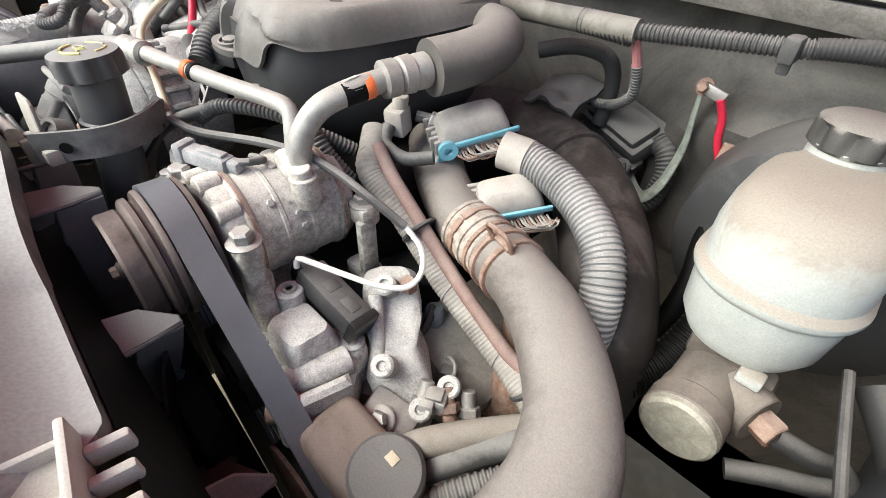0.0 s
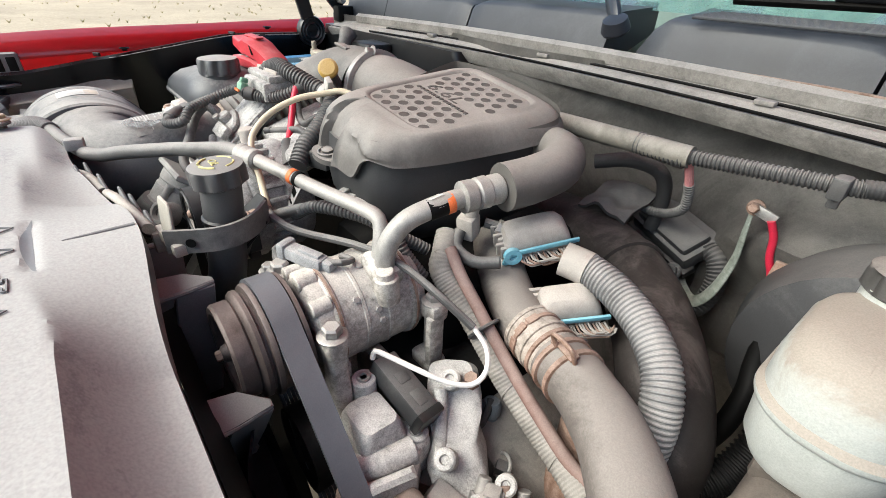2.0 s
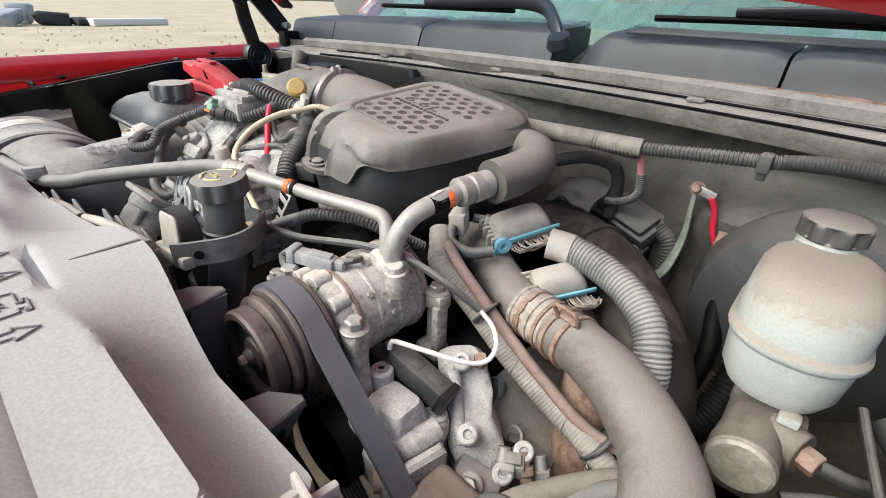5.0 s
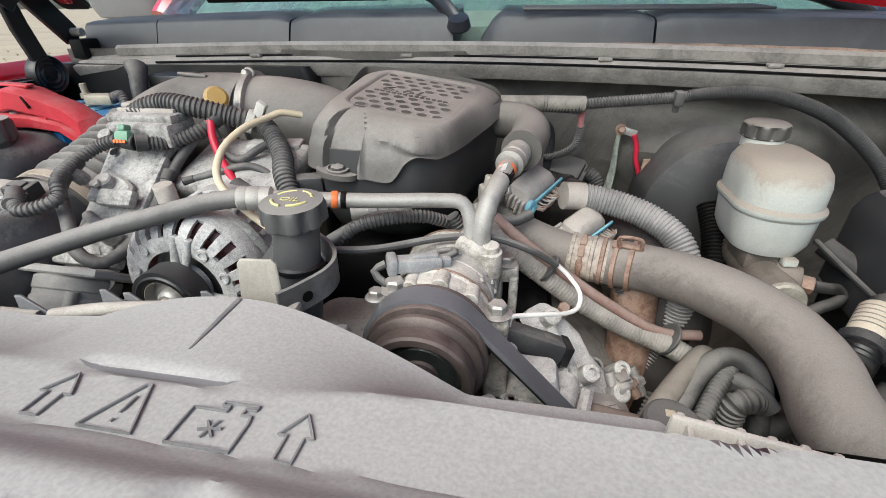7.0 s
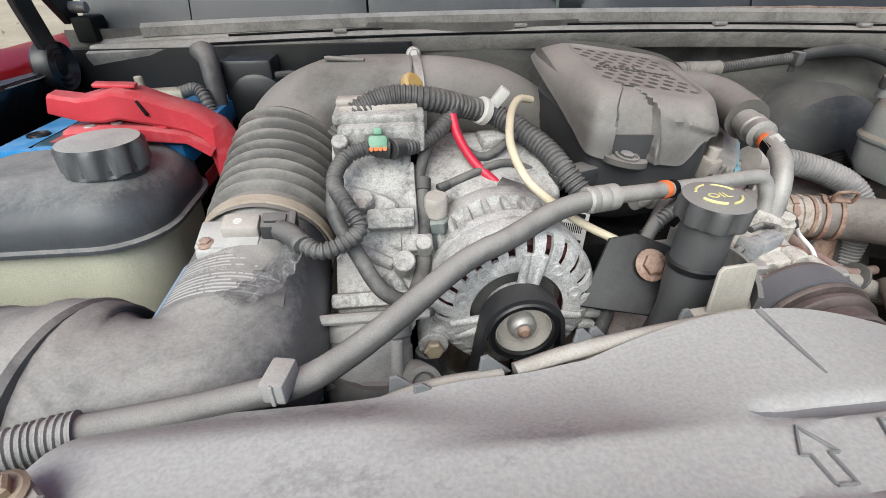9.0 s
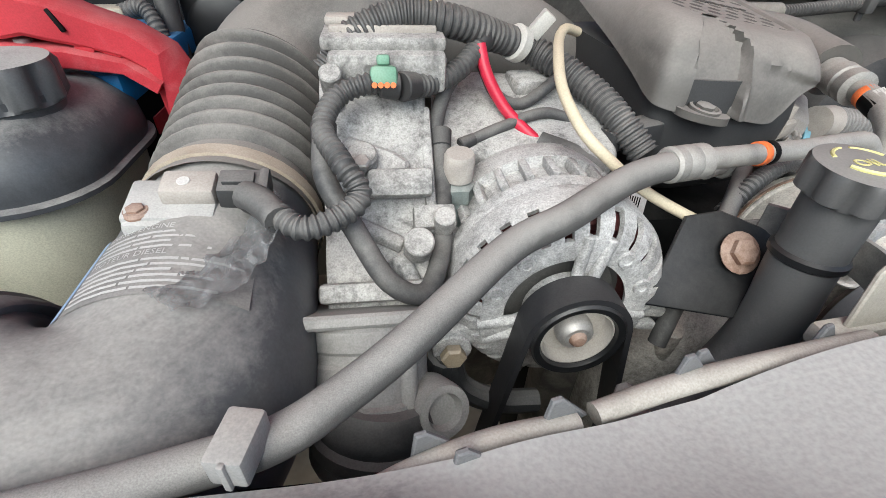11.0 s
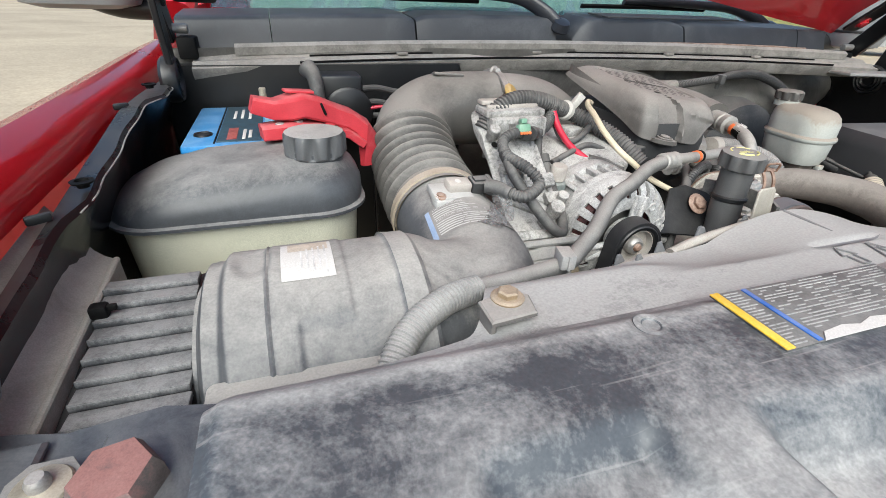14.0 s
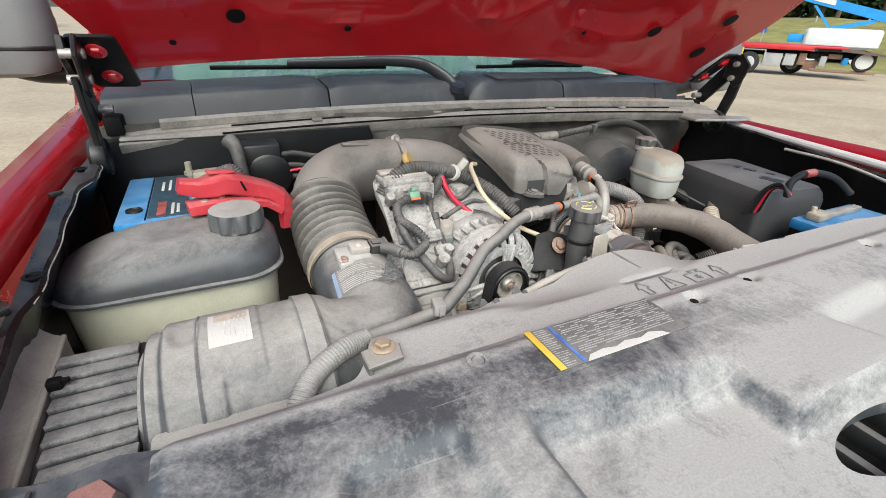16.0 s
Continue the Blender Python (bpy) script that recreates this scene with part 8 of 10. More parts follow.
part("stripe", lathe([(0.0088, 0.0), (0.0091, 0.0005), (0.0091, 0.006), (0.0088, 0.0065)], (-0.085, 0.1407, 1.1508), (0.97, 0.27, -0.07), 20), bpy.data.materials["orange_label"], ac1, "orange sticker")
part("stripe", lathe([(0.0088, 0.0), (0.0091, 0.0005), (0.0091, 0.005), (0.0088, 0.0055)], (-0.076, 0.1432, 1.1501), (0.97, 0.27, -0.07), 20), M_DARK, ac1, "black sticker")
part("clip", merge(rbox((-0.412, -0.040, 1.128), (0.015, 0.023, 0.016), 0.002, (0, 0, -12)), rbox((-0.4140, -0.0515, 1.128), (0.003, 0.003, 0.016), 0.001, (0, 0, -12))), surf("clip_grey", (0.26, 0.26, 0.255), 0.5, dust=0.4), ac1, "grey plastic hose clip")

# ---- passenger side: wiring over the intake casting ----
M_LOOM = surf("black_conduit", (0.055, 0.055, 0.056), 0.5, var=0.3, dust=0.4, dustcol=(0.26, 0.245, 0.22), scale=30)
th2 = thing("main_harness", "thick dark corrugated wiring harness across the engine", "wiring harness", (-0.26, 0.24, 1.2))
part("conduit", tube([(-0.395, 0.225, 1.185), (-0.375, 0.232, 1.208), (-0.340, 0.238, 1.221), (-0.301, 0.240, 1.218), (-0.258, 0.258, 1.203), (-0.228, 0.268, 1.192), (-0.204, 0.250, 1.182), (-0.180, 0.222, 1.168), (-0.166, 0.195, 1.154), (-0.15, 0.175, 1.135)], 0.0125, 18, corr=0.0018, pitch=0.0052), M_LOOM, th2)
part("tie", lathe([(0.0135, -0.005), (0.0150, -0.004), (0.0150, 0.004), (0.0135, 0.005)], (-0.240, 0.264, 1.197), (0.8, 0.35, -0.4), 20), surf("pale_tie", (0.5, 0.49, 0.46), 0.5, dust=0.3), th2, "pale plastic tie clip")
part("tie_tail", rbox((-0.222, 0.262, 1.212), (0.012, 0.008, 0.022), 0.001, (10, 35, 0)), bpy.data.materials["pale_tie"], th2)
for name, lab_, r, co, pts in (
        ("sensor_lead", "black corrugated lead to the air flow sensor", 0.0075, 0.0013, [(-0.345, 0.186, 1.186), (-0.365, 0.182, 1.189), (-0.386, 0.174, 1.182), (-0.393, 0.145, 1.172), (-0.380, 0.112, 1.165), (-0.370, 0.097, 1.152), (-0.382, 0.085, 1.145), (-0.402, 0.078, 1.143), (-0.418, 0.090, 1.147), (-0.432, 0.104, 1.147)]),
        ("braided_lead", "dark braided lead over the casting", 0.0070, 0.0, [(-0.393, 0.150, 1.172), (-0.392, 0.120, 1.152), (-0.375, 0.100, 1.125), (-0.355, 0.080, 1.098), (-0.332, 0.085, 1.083), (-0.318, 0.115, 1.095), (-0.314, 0.150, 1.115), (-0.312, 0.19, 1.15)]),
        ("plug_lead", "dark corrugated lead to the green plug", 0.0085, 0.0014, [(-0.340, 0.186, 1.186), (-0.318, 0.205, 1.182), (-0.295, 0.222, 1.188), (-0.280, 0.240, 1.197), (-0.272, 0.25, 1.205)]),
        ("thin_lead", "thin black lead beside the casting", 0.006, 0.0, [(-0.285, 0.236, 1.192), (-0.305, 0.222, 1.172), (-0.315, 0.20, 1.15), (-0.322, 0.17, 1.12), (-0.325, 0.14, 1.09)]),
        ("thin_lead", "thin black taped lead", 0.005, 0.0, [(-0.275, 0.236, 1.19), (-0.262, 0.23, 1.165), (-0.240, 0.228, 1.158), (-0.215, 0.235, 1.172), (-0.20, 0.25, 1.178)]),
        ("thin_lead", "dark lead over the alternator", 0.0045, 0.0, [(-0.295, 0.19, 1.14), (-0.26, 0.205, 1.148), (-0.22, 0.215, 1.155), (-0.18, 0.21, 1.14)])):
    t_ = thing(name, lab_, "wiring lead", pts[0], "engine leads")
    part("sleeve", tube(pts, r, 14, corr=co, pitch=0.0046), M_LOOM, t_)
    for a_, b_ in ((pts[0], pts[1]), (pts[-1], pts[-2])):
        d_ = (Vector(b_) - Vector(a_)).normalized()
        part("end_boot", rod(Vector(a_) - d_ * 0.002, Vector(a_) + d_ * 0.012, r * 1.22, r * 1.1), M_RUBBER, t_, "smooth taped end")
gp = thing("green_plug", "pale green electrical plug with orange seals", "connector", (-0.353, 0.186, 1.19), "plugs")
part("housing", merge(rbox((-0.353, 0.184, 1.193), (0.019, 0.013, 0.015), 0.004, (-20, 0, 0)), rbox((-0.353, 0.188, 1.203), (0.009, 0.011, 0.007), 0.002, (-20, 0, 0))), surf("pale_green", (0.15, 0.30, 0.21), 0.5, var=0.2, dust=0.2), gp)
for k in range(4):
    part("seal", lathe([(0.0, 0), (0.002, 0), (0.002, 0.002)], (-0.3595 + 0.0042 * k, 0.1765, 1.190), (0, -1, 0.3), 8), bpy.data.materials["orange_label"], gp)
rc = thing("red_cable", "red battery cable with a black rubber boot", "cable", (-0.25, 0.21, 1.16))
part("cable", tube([(-0.277, 0.238, 1.202), (-0.272, 0.228, 1.183), (-0.258, 0.216, 1.160), (-0.240, 0.203, 1.144), (-0.225, 0.192, 1.134)], 0.0048, 14), M_REDW, rc)
part("boot", tube([(-0.232, 0.197, 1.138), (-0.212, 0.186, 1.130), (-0.185, 0.18, 1.118)], (0.009, 0.013, 0.015), 16), M_LOOM, rc, "black rubber boot")

# intake casting details
for i in range(4):
    part("pin_block", rbox((-0.384 + i * 0.022, 0.209, 1.192), (0.016, 0.018, 0.016), 0.003), M_GREYC, cast)
part("rib_plate", merge(rbox((-0.352, 0.244, 1.218), (0.085, 0.020, 0.006), 0.002), rbox((-0.352, 0.226, 1.2145), (0.078, 0.006, 0.006), 0.0015)), M_GREYC, cast)
for q, r in (((-0.392, 0.150, 1.150), 0.008), ((-0.335, 0.110, 1.100), 0.010), ((-0.39, 0.205, 1.178), 0.008)):
    part("boss", rod(q, (q[0], q[1] - 0.012, q[2] + 0.016), r), M_ALU, cast)
part("web", rbox((-0.345, 0.140, 1.135), (0.045, 0.020, 0.012), 0.004, (48, 0, 0)), M_ALU, cast)
vp = thing("valve_cover", "speckled aluminium valve cover", "engine casting", (-0.24, 0.24, 1.13))
part("cover", merge(rbox((-0.240, 0.232, 1.140), (0.150, 0.105, 0.030), 0.008, (20, 0, -6), 3), rbox((-0.21, 0.262, 1.166), (0.07, 0.03, 0.014), 0.004, (5, 0, 10))), M_ALU, vp)
bolt(vp, (-0.278, 0.168, 1.118), (0, -0.7, 0.7), 0.008, 0.007, M_STEEL)
se = thing("fuel_sensor", "grey green threaded sensor standing up beside the alternator", "sensor", (-0.30, 0.16, 1.1))
M_TEAL = surf("grey_green_steel", (0.26, 0.30, 0.29), 0.5, metal=0.4, var=0.25, dust=0.3, scale=50)
part("top", lathe([(0.009, 0), (0.0115, 0.002), (0.0115, 0.020), (0.010, 0.0225), (0.0, 0.023)], (-0.301, 0.164, 1.124), (0, -0.1, 1), 20), M_GREYC, se)
part("hex", lathe([(0.013, 0), (0.0135, 0.002), (0.0135, 0.012), (0.010, 0.014)], (-0.301, 0.163, 1.110), (0, -0.1, 1), 6), M_TEAL, se)
part("stem", rod((-0.301, 0.158, 1.06), (-0.301, 0.163, 1.112), 0.0095), M_TEAL, se)
tag = thing("alternator_tag", "white part tag with print and a barcode", "label", (-0.16, 0.165, 1.10))
tgm = Matrix.Translation((-0.158, 0.168, 1.098)) @ Euler((radians(62), radians(8), radians(-14))).to_matrix().to_4x4()
part("card", local(rbox((0, 0, 0), (0.034, 0.042, 0.001), 0.0003), tgm), M_WHITE, tag)
for k in range(12):
    part("bar", local(rbox((-0.011 + k * 0.002, 0.000, 0.0008), (0.0010, 0.009, 0.0004), 0), tgm), M_DARK, tag)
part("print_bar", local(rbox((0, 0.014, 0.0008), (0.026, 0.005, 0.0004), 0), tgm), M_DARK, tag)
part("print_bar", local(rbox((0.002, -0.013, 0.0008), (0.022, 0.003, 0.0004), 0), tgm), M_DARK, tag)
eb = thing("engine_bracket", "dark cast accessory bracket under the alternator", "bracket", (-0.29, 0.08, 0.98))
part("arm", merge(tube([(-0.315, 0.082, 1.025), (-0.305, 0.078, 0.99), (-0.275, 0.075, 0.97), (-0.24, 0.075, 0.965)], 0.010, 10), tube([(-0.318, 0.082, 1.02), (-0.325, 0.078, 0.97), (-0.33, 0.075, 0.92)], 0.012, 10)), M_PLASTIC, eb)
fi = thing("ac_service_port", "aluminium service port on the suction pipe", "fitting", (-0.06, 0.19, 1.12))
part("body", merge(rod((-0.085, 0.185, 1.115), (-0.045, 0.20, 1.118), 0.009), rod((-0.066, 0.192, 1.1165), (-0.056, 0.196, 1.1175), 0.0135, n=24), rod((-0.045, 0.20, 1.118), (-0.02, 0.21, 1.12), 0.007)), M_ALUPIPE, fi)
gc = thing("grey_plug", "grey electrical plug beside the engine cover", "connector", (-0.14, 0.2, 1.15), "plugs")
part("shell", merge(rbox((-0.145, 0.205, 1.140), (0.040, 0.024, 0.022), 0.003, (0, 0, 20)), rbox((-0.170, 0.195, 1.140), (0.014, 0.018, 0.016), 0.002, (0, 0, 20))), M_PLASTIC, gc)
dpk = thing("dipstick", "yellow ringed dipstick handle", "dipstick", (-0.312, 0.315, 1.2))
part("handle", lathe([(0.0, 0.0), (0.012, 0.001), (0.016, 0.004), (0.016, 0.009), (0.012, 0.012), (0.0, 0.012)], (-0.318, 0.312, 1.212), (0.6, -0.5, 0.5), 24), surf("ochre_plastic", (0.42, 0.27, 0.06), 0.5, var=0.2, dust=0.3), dpk, "ochre yellow handle")
part("tube", tube([(-0.318, 0.314, 1.212), (-0.32, 0.33, 1.18), (-0.33, 0.35, 1.10)], 0.007, 10), M_LOOM, dpk)

# ---- air intake details ----
AX, AZ, AR = -0.472, 1.070, 0.0675


def on_neck(u, y, lift=0.0):
    """A point on the intake neck: u metres round from its crest, y along the truck."""
    zc_ = 1.060 + (y - 0.03) * 0.20
    r = 0.0745 - (y - 0.03) * 0.115 + lift
    a = u / 0.070
    return Vector((AX + math.sin(a) * r, y, zc_ + math.cos(a) * r))


def neck_patch(u0, u1, y0, y1, lift, n=14, m=6):
    return loft([[on_neck(u0 + (u1 - u0) * i / n, y0 + (y1 - y0) * j / m, lift) for j in range(m + 1)] for i in range(n + 1)], closed=False)


st = part("notice", neck_patch(-0.050, 0.046, 0.038, 0.094, 0.0010), surf("notice_dark", (0.16, 0.155, 0.15), 0.5, dust=0.45, dustcol=(0.34, 0.32, 0.29), scale=25), air, "dark printed engine notice, partly covered by torn tape")
part("edge_stripe", neck_patch(-0.050, -0.044, 0.038, 0.094, 0.0014, 3, 6), surf("notice_blue", (0.22, 0.33, 0.52), 0.5, var=0.3, dust=0.3), st, "pale blue stripe")
M_PRINT = surf("pale_print", (0.45, 0.445, 0.43), 0.6, var=0.1, bump=0)
text_part("heading", "DIESEL ENGINE", 0.0058, None, M_PRINT, st, "", 0.0, lambda x, y, z: on_neck(-0.040 + x, 0.0875 + y, 0.0016 + z))
text_part("sentence", "Do not use starting fluids.", 0.0042, None, M_PRINT, st, "", 0.0, lambda x, y, z: on_neck(0.004 + x * 0.9, 0.0880 + y, 0.0016 + z))
text_part("heading", "MOTEUR DIESEL", 0.0058, None, M_PRINT, st, "", 0.0, lambda x, y, z: on_neck(-0.040 + x, 0.0660 + y, 0.0016 + z))
rl = random.Random(3)
pb = []
for k, y in enumerate((0.0835, 0.0795, 0.0755, 0.0715, 0.0615, 0.0575, 0.0535, 0.0495, 0.0455, 0.0415)):
    u = -0.041
    while u < 0.040:
        w = rl.uniform(0.014, 0.040)
        if u + w < 0.042:
            pb.append(neck_patch(u, u + w, y, y + 0.0018, 0.0015, 3, 1))
        u += w + 0.0012
part("fine_print", merge(*pb), M_PRINT, st, "fine pale print")["kind"] = "stuff"
maf = thing("air_flow_sensor", "grey air flow sensor plugged into the intake neck", "sensor", (-0.47, 0.106, 1.14))
mfm = Matrix.Translation((-0.468, 0.112, 1.1425)) @ Euler((radians(12), radians(4), radians(4))).to_matrix().to_4x4()
part("flange", local(merge(rbox((-0.012, 0.0, -0.002), (0.050, 0.034, 0.010), 0.003), rbox((-0.024, -0.010, -0.006), (0.026, 0.022, 0.014), 0.005)), mfm), surf("sensor_grey", (0.34, 0.34, 0.33), 0.5, dust=0.5, dustcol=(0.45, 0.43, 0.40)), maf)
part("body", local(rbox((-0.002, 0.004, 0.006), (0.030, 0.020, 0.014), 0.003), mfm), M_GREYC, maf)
part("plug", local(merge(rbox((0.028, 0.004, 0.006), (0.028, 0.020, 0.015), 0.002), rbox((0.026, 0.004, 0.014), (0.018, 0.010, 0.004), 0.001), rbox((0.040, 0.004, 0.006), (0.006, 0.022, 0.017), 0.002)), mfm), M_PLASTIC, maf, "black electrical plug")
part("paint_dot", local(lathe([(0.0, 0.0), (0.0035, 0.0), (0.0038, -0.0005)], (-0.004, 0.003, 0.0136), (0, 0, 1), 14), mfm), M_WHITE, maf)
bolt(maf, mfm @ Vector((-0.029, -0.010, 0.002)), (0, -0.1, 1), 0.005, 0.003, M_RUST)
lbx = thing("throttle_sensor", "small black sensor box with a red and blue label", "sensor", (-0.42, 0.03, 1.03))
lbm = Matrix.Translation((-0.4205, 0.028, 1.030)) @ Euler((radians(55), 0, radians(8))).to_matrix().to_4x4()
part("case", local(rbox((0, 0, -0.008), (0.032, 0.032, 0.018), 0.003), lbm), M_BLACKP, lbx)
part("red_label", local(rbox((-0.008, 0, 0.0012), (0.011, 0.024, 0.001), 0.0002), lbm), M_REDP, lbx)
part("blue_label", local(rbox((0.005, 0.004, 0.0012), (0.013, 0.016, 0.001), 0.0002), lbm), M_BLUEC, lbx)
M_FILM = surf("tape_film", (0.05, 0.053, 0.056), 0.12, var=0.7, dust=0.40, dustcol=(0.62, 0.63, 0.63), scale=90, speck=0.5, bump=0.9, fine=160, spec=0.7)
M_FILM.node_tree.nodes["Principled BSDF"].inputs["Alpha"].default_value = 0.45
tp = thing("torn_tape", "torn crumpled clear tape hanging from the sensor lead", "tape", (-0.43, 0.08, 1.13))
rings = []
for i in range(28):
    t = i / 27
    c = Vector((-0.420, 0.106, 1.152)) * (1 - t) ** 2 + Vector((-0.426, 0.055, 1.132)) * 2 * t * (1 - t) + Vector((-0.464, 0.032, 1.139)) * t * t
    w = 0.006 + 0.010 * math.sin(t * 2.4) + 0.002 * noise.noise(Vector((t * 7, 0, 4)))
    rings.append([c + Vector((0.75 * s * w, -0.6 * s * w, 0.005 * noise.noise(Vector((t * 11, s * 3, 1))) - abs(s) * 0.003)) for s in (-1, -0.75, -0.5, -0.25, 0, 0.25, 0.5, 0.75, 1)])
tb = loft(rings, closed=False)
bmesh.ops.solidify(tb, geom=tb.faces[:], thickness=0.0006)
part("strip", tb, M_FILM, tp)
part("wrap", tube([(-0.415, 0.083, 1.146), (-0.427, 0.098, 1.149), (-0.437, 0.106, 1.149)], 0.0095, 12, 0.003, wob=0.3), M_LOOM, tp, "black tape wrapped round the lead")

# airbox label and moulded panels
def on_barrel(x, a, lift=0.0):
    r = 0.1133 + lift
    return Vector((x, -0.012 + math.sin(a) * r, 1.035 + math.cos(a) * r))


def barrel_patch(x0, x1, a0, a1, lift, n=4, m=10):
    return loft([[on_barrel(x0 + (x1 - x0) * i / n, a0 + (a1 - a0) * j / m, lift) for j in range(m + 1)] for i in range(n + 1)], closed=False)


al = part("paper_label", barrel_patch(-0.674, -0.631, -0.26, 0.28, 0.0008), M_WHITE, air, "stained white paper label")
part("label_stain", barrel_patch(-0.668, -0.634, 0.10, 0.27, 0.0011), surf("brown_stain", (0.46, 0.40, 0.33), 0.7, var=0.3, scale=60), al, "brown oil stain")
for k in range(5):
    part("print_bar", barrel_patch(-0.658 + k * 0.005, -0.6565 + k * 0.005, -0.22 + 0.05 * (k % 2), 0.10 + 0.02 * k, 0.0013, 1, 6), surf("faint_print", (0.52, 0.51, 0.50), 0.6, var=0.4, scale=90) if k == 0 else bpy.data.materials["faint_print"], al)
part("front_flange", loft([rrect(-0.665, -0.112, 0.13, 0.03, 0.006, z, 4) for z in (1.06, 1.10, 1.104)]), M_AIR, air)
part("duct_label", rbox((-0.395, 0.384, 1.2335), (0.050, 0.020, 0.005), 0.002, (-8, 4, -4)), M_TURBO, bel, "raised plate on the duct")
part("hole", lathe([(0.0, 0), (0.005, 0.0), (0.0055, 0.0008)], (-0.468, 0.352, 1.2035), (-0.1, -0.55, 0.85), 14), M_DARK, bel, "small dark puncture")

# louvred inlet panel
lv = thing("air_inlet_panel", "louvred black plastic inlet panel with pale dust streaks", "air inlet", (-0.79, -0.02, 1.09))
M_SLAT = surf("streaked_slat", (0.050, 0.053, 0.058), 0.42, var=0.5, dust=0.50, dustcol=(0.36, 0.355, 0.345), scale=40, rug=0.75, speck=0.3)
for k in range(8):
    y = 0.044 - k * 0.0200
    part("slat", merge(rbox((-0.788 + 0.001 * k, y, 1.109 - k * 0.0026), (0.076, 0.0192, 0.006), 0.0016, (-5, 0, 0)), rbox((-0.788 + 0.001 * k, y - 0.0075, 1.1118 - k * 0.0026), (0.076, 0.0022, 0.0025), 0.0008)), M_SLAT, lv)
part("base", rbox((-0.785, -0.025, 1.072), (0.084, 0.170, 0.05), 0.004, (7.5, 0, 0)), M_BLACKP, lv)
part("clip", merge(rbox((-0.820, 0.006, 1.112), (0.014, 0.012, 0.012), 0.003), rbox((-0.812, 0.006, 1.114), (0.010, 0.005, 0.005), 0.001)), M_DARK, lv)

# inner tray beside the wing
tr = thing("wing_tray", "tan dust covered inner tray", "tray", (-0.85, -0.02, 1.1))
rings = []
for i in range(13):
    k = i / 12
    y = 0.098 - 0.225 * k
    d = -0.014 * k
    rings.append([Vector((x_, y + dy, z_ + d * e)) for x_, dy, z_, e in ((-0.872, 0.004, 1.170, 1.4), (-0.861, 0.002, 1.156, 1.3), (-0.853, 0, 1.135, 1.1), (-0.846, 0, 1.122, 1), (-0.838, -0.003, 1.1165, 1), (-0.830, -0.005, 1.1135, 0.9), (-0.8265, -0.005, 1.110, 0.9), (-0.826, -0.004, 1.07, 0), (-0.86, 0, 1.04, 0), (-0.89, 0, 1.05, 0))])
part("shell", loft(rings), M_TAN, tr)
part("lip", tube([(-0.8285, 0.093, 1.1125), (-0.8285, -0.01, 1.1065), (-0.8285, -0.131, 1.0995)], 0.003, 10, 0.02), M_TAN, tr, "rounded dusty inner lip")
cp = thing("fender_clip", "grey plastic hood rest with two dark windows", "clip", (-0.87, -0.10, 1.12))
part("block", loft([rrect(-0.858, -0.098, 0.030, w_, 0.005, z, 4) for w_, z in ((0.046, 1.145), (0.046, 1.150), (0.044, 1.186), (0.038, 1.190))]), surf("grey_block", (0.13, 0.13, 0.132), 0.5, dust=0.25, rug=0.7), cp)
for dy in (-0.016, 0.014):
    part("window", rbox((-0.8440, -0.098 + 0.7 * dy, 1.172), (0.004, 0.015, 0.026), 0.002), M_DARK, cp)

# radiator support corner: plate, rubber stop, strut
rs = thing("radiator_support", "black painted steel radiator support corner", "support panel", (-0.79, -0.18, 1.1), kind="structure")
part("plate", slab([(-0.90, -0.10), (-0.905, -0.30), (-0.70, -0.36), (-0.700, -0.130), (-0.75, -0.118), (-0.80, -0.125)], 0.02, pose(0, 0, 1.095), 0.002), M_SUPPORT, rs)
part("upper_plate", slab([(-0.775, -0.140), (-0.780, -0.205), (-0.745, -0.24), (-0.712, -0.245), (-0.712, -0.135)], 0.006, pose(0, 0, 1.1155), 0.002), M_SUPPORT, rs)
part("hook_plate", slab([(-0.92, -0.118), (-0.863, -0.128), (-0.845, -0.125), (-0.851, -0.089), (-0.842, -0.087), (-0.834, -0.104), (-0.832, -0.116), (-0.835, -0.124), (-0.830, -0.150), (-0.834, -0.158), (-0.851, -0.161), (-0.92, -0.165)], 0.006, pose(0, 0, 1.131), 0.002), M_SUPPORT, rs, "lobed black plate beside the wing")
part("left_plate", slab([(-0.86, -0.135), (-0.862, -0.185), (-0.805, -0.185), (-0.805, -0.135)], 0.006, pose(0, 0, 1.1155), 0.002), M_SUPPORT, rs)
for q, r in (((-0.831, -0.163, 1.1222), 0.008), ((-0.754, -0.198, 1.1222), 0.0055), ((-0.848, -0.139, 1.1375), 0.008)):
    part("hole", lathe([(0.0, 0), (r, 0), (r * 1.1, 0.0008), (r * 1.25, 0.0004)], q, (0, 0, 1), 20), M_DARK, rs, "dark punched hole")
for k in range(3):
    part("fold", tube([(-0.80 + k * 0.02, -0.225 - k * 0.012, 1.116), (-0.75, -0.245 - k * 0.012, 1.117), (-0.715, -0.262 - k * 0.012, 1.117)], 0.004, 8), M_BLACKP, rs)
stp = thing("hood_bump_stop", "hexagonal rubber stop with worn red paint", "bump stop", (-0.757, -0.179, 1.11))
part("stop", lathe([(0.020, 0), (0.022, 0.004), (0.022, 0.018), (0.019, 0.025), (0.0, 0.026)], (-0.757, -0.179, 1.112), (-0.08, -0.06, 1), 6), surf("worn_red", (0.13, 0.115, 0.11), 0.6, var=0.5, dust=0.34, dustcol=(0.42, 0.085, 0.06), scale=60, soft=0.3, nz=0.4, rug=0.7, speck=0.3), stp)
part("stem", rod((-0.757, -0.179, 1.10), (-0.757, -0.179, 1.116), 0.012), M_STEEL, stp)
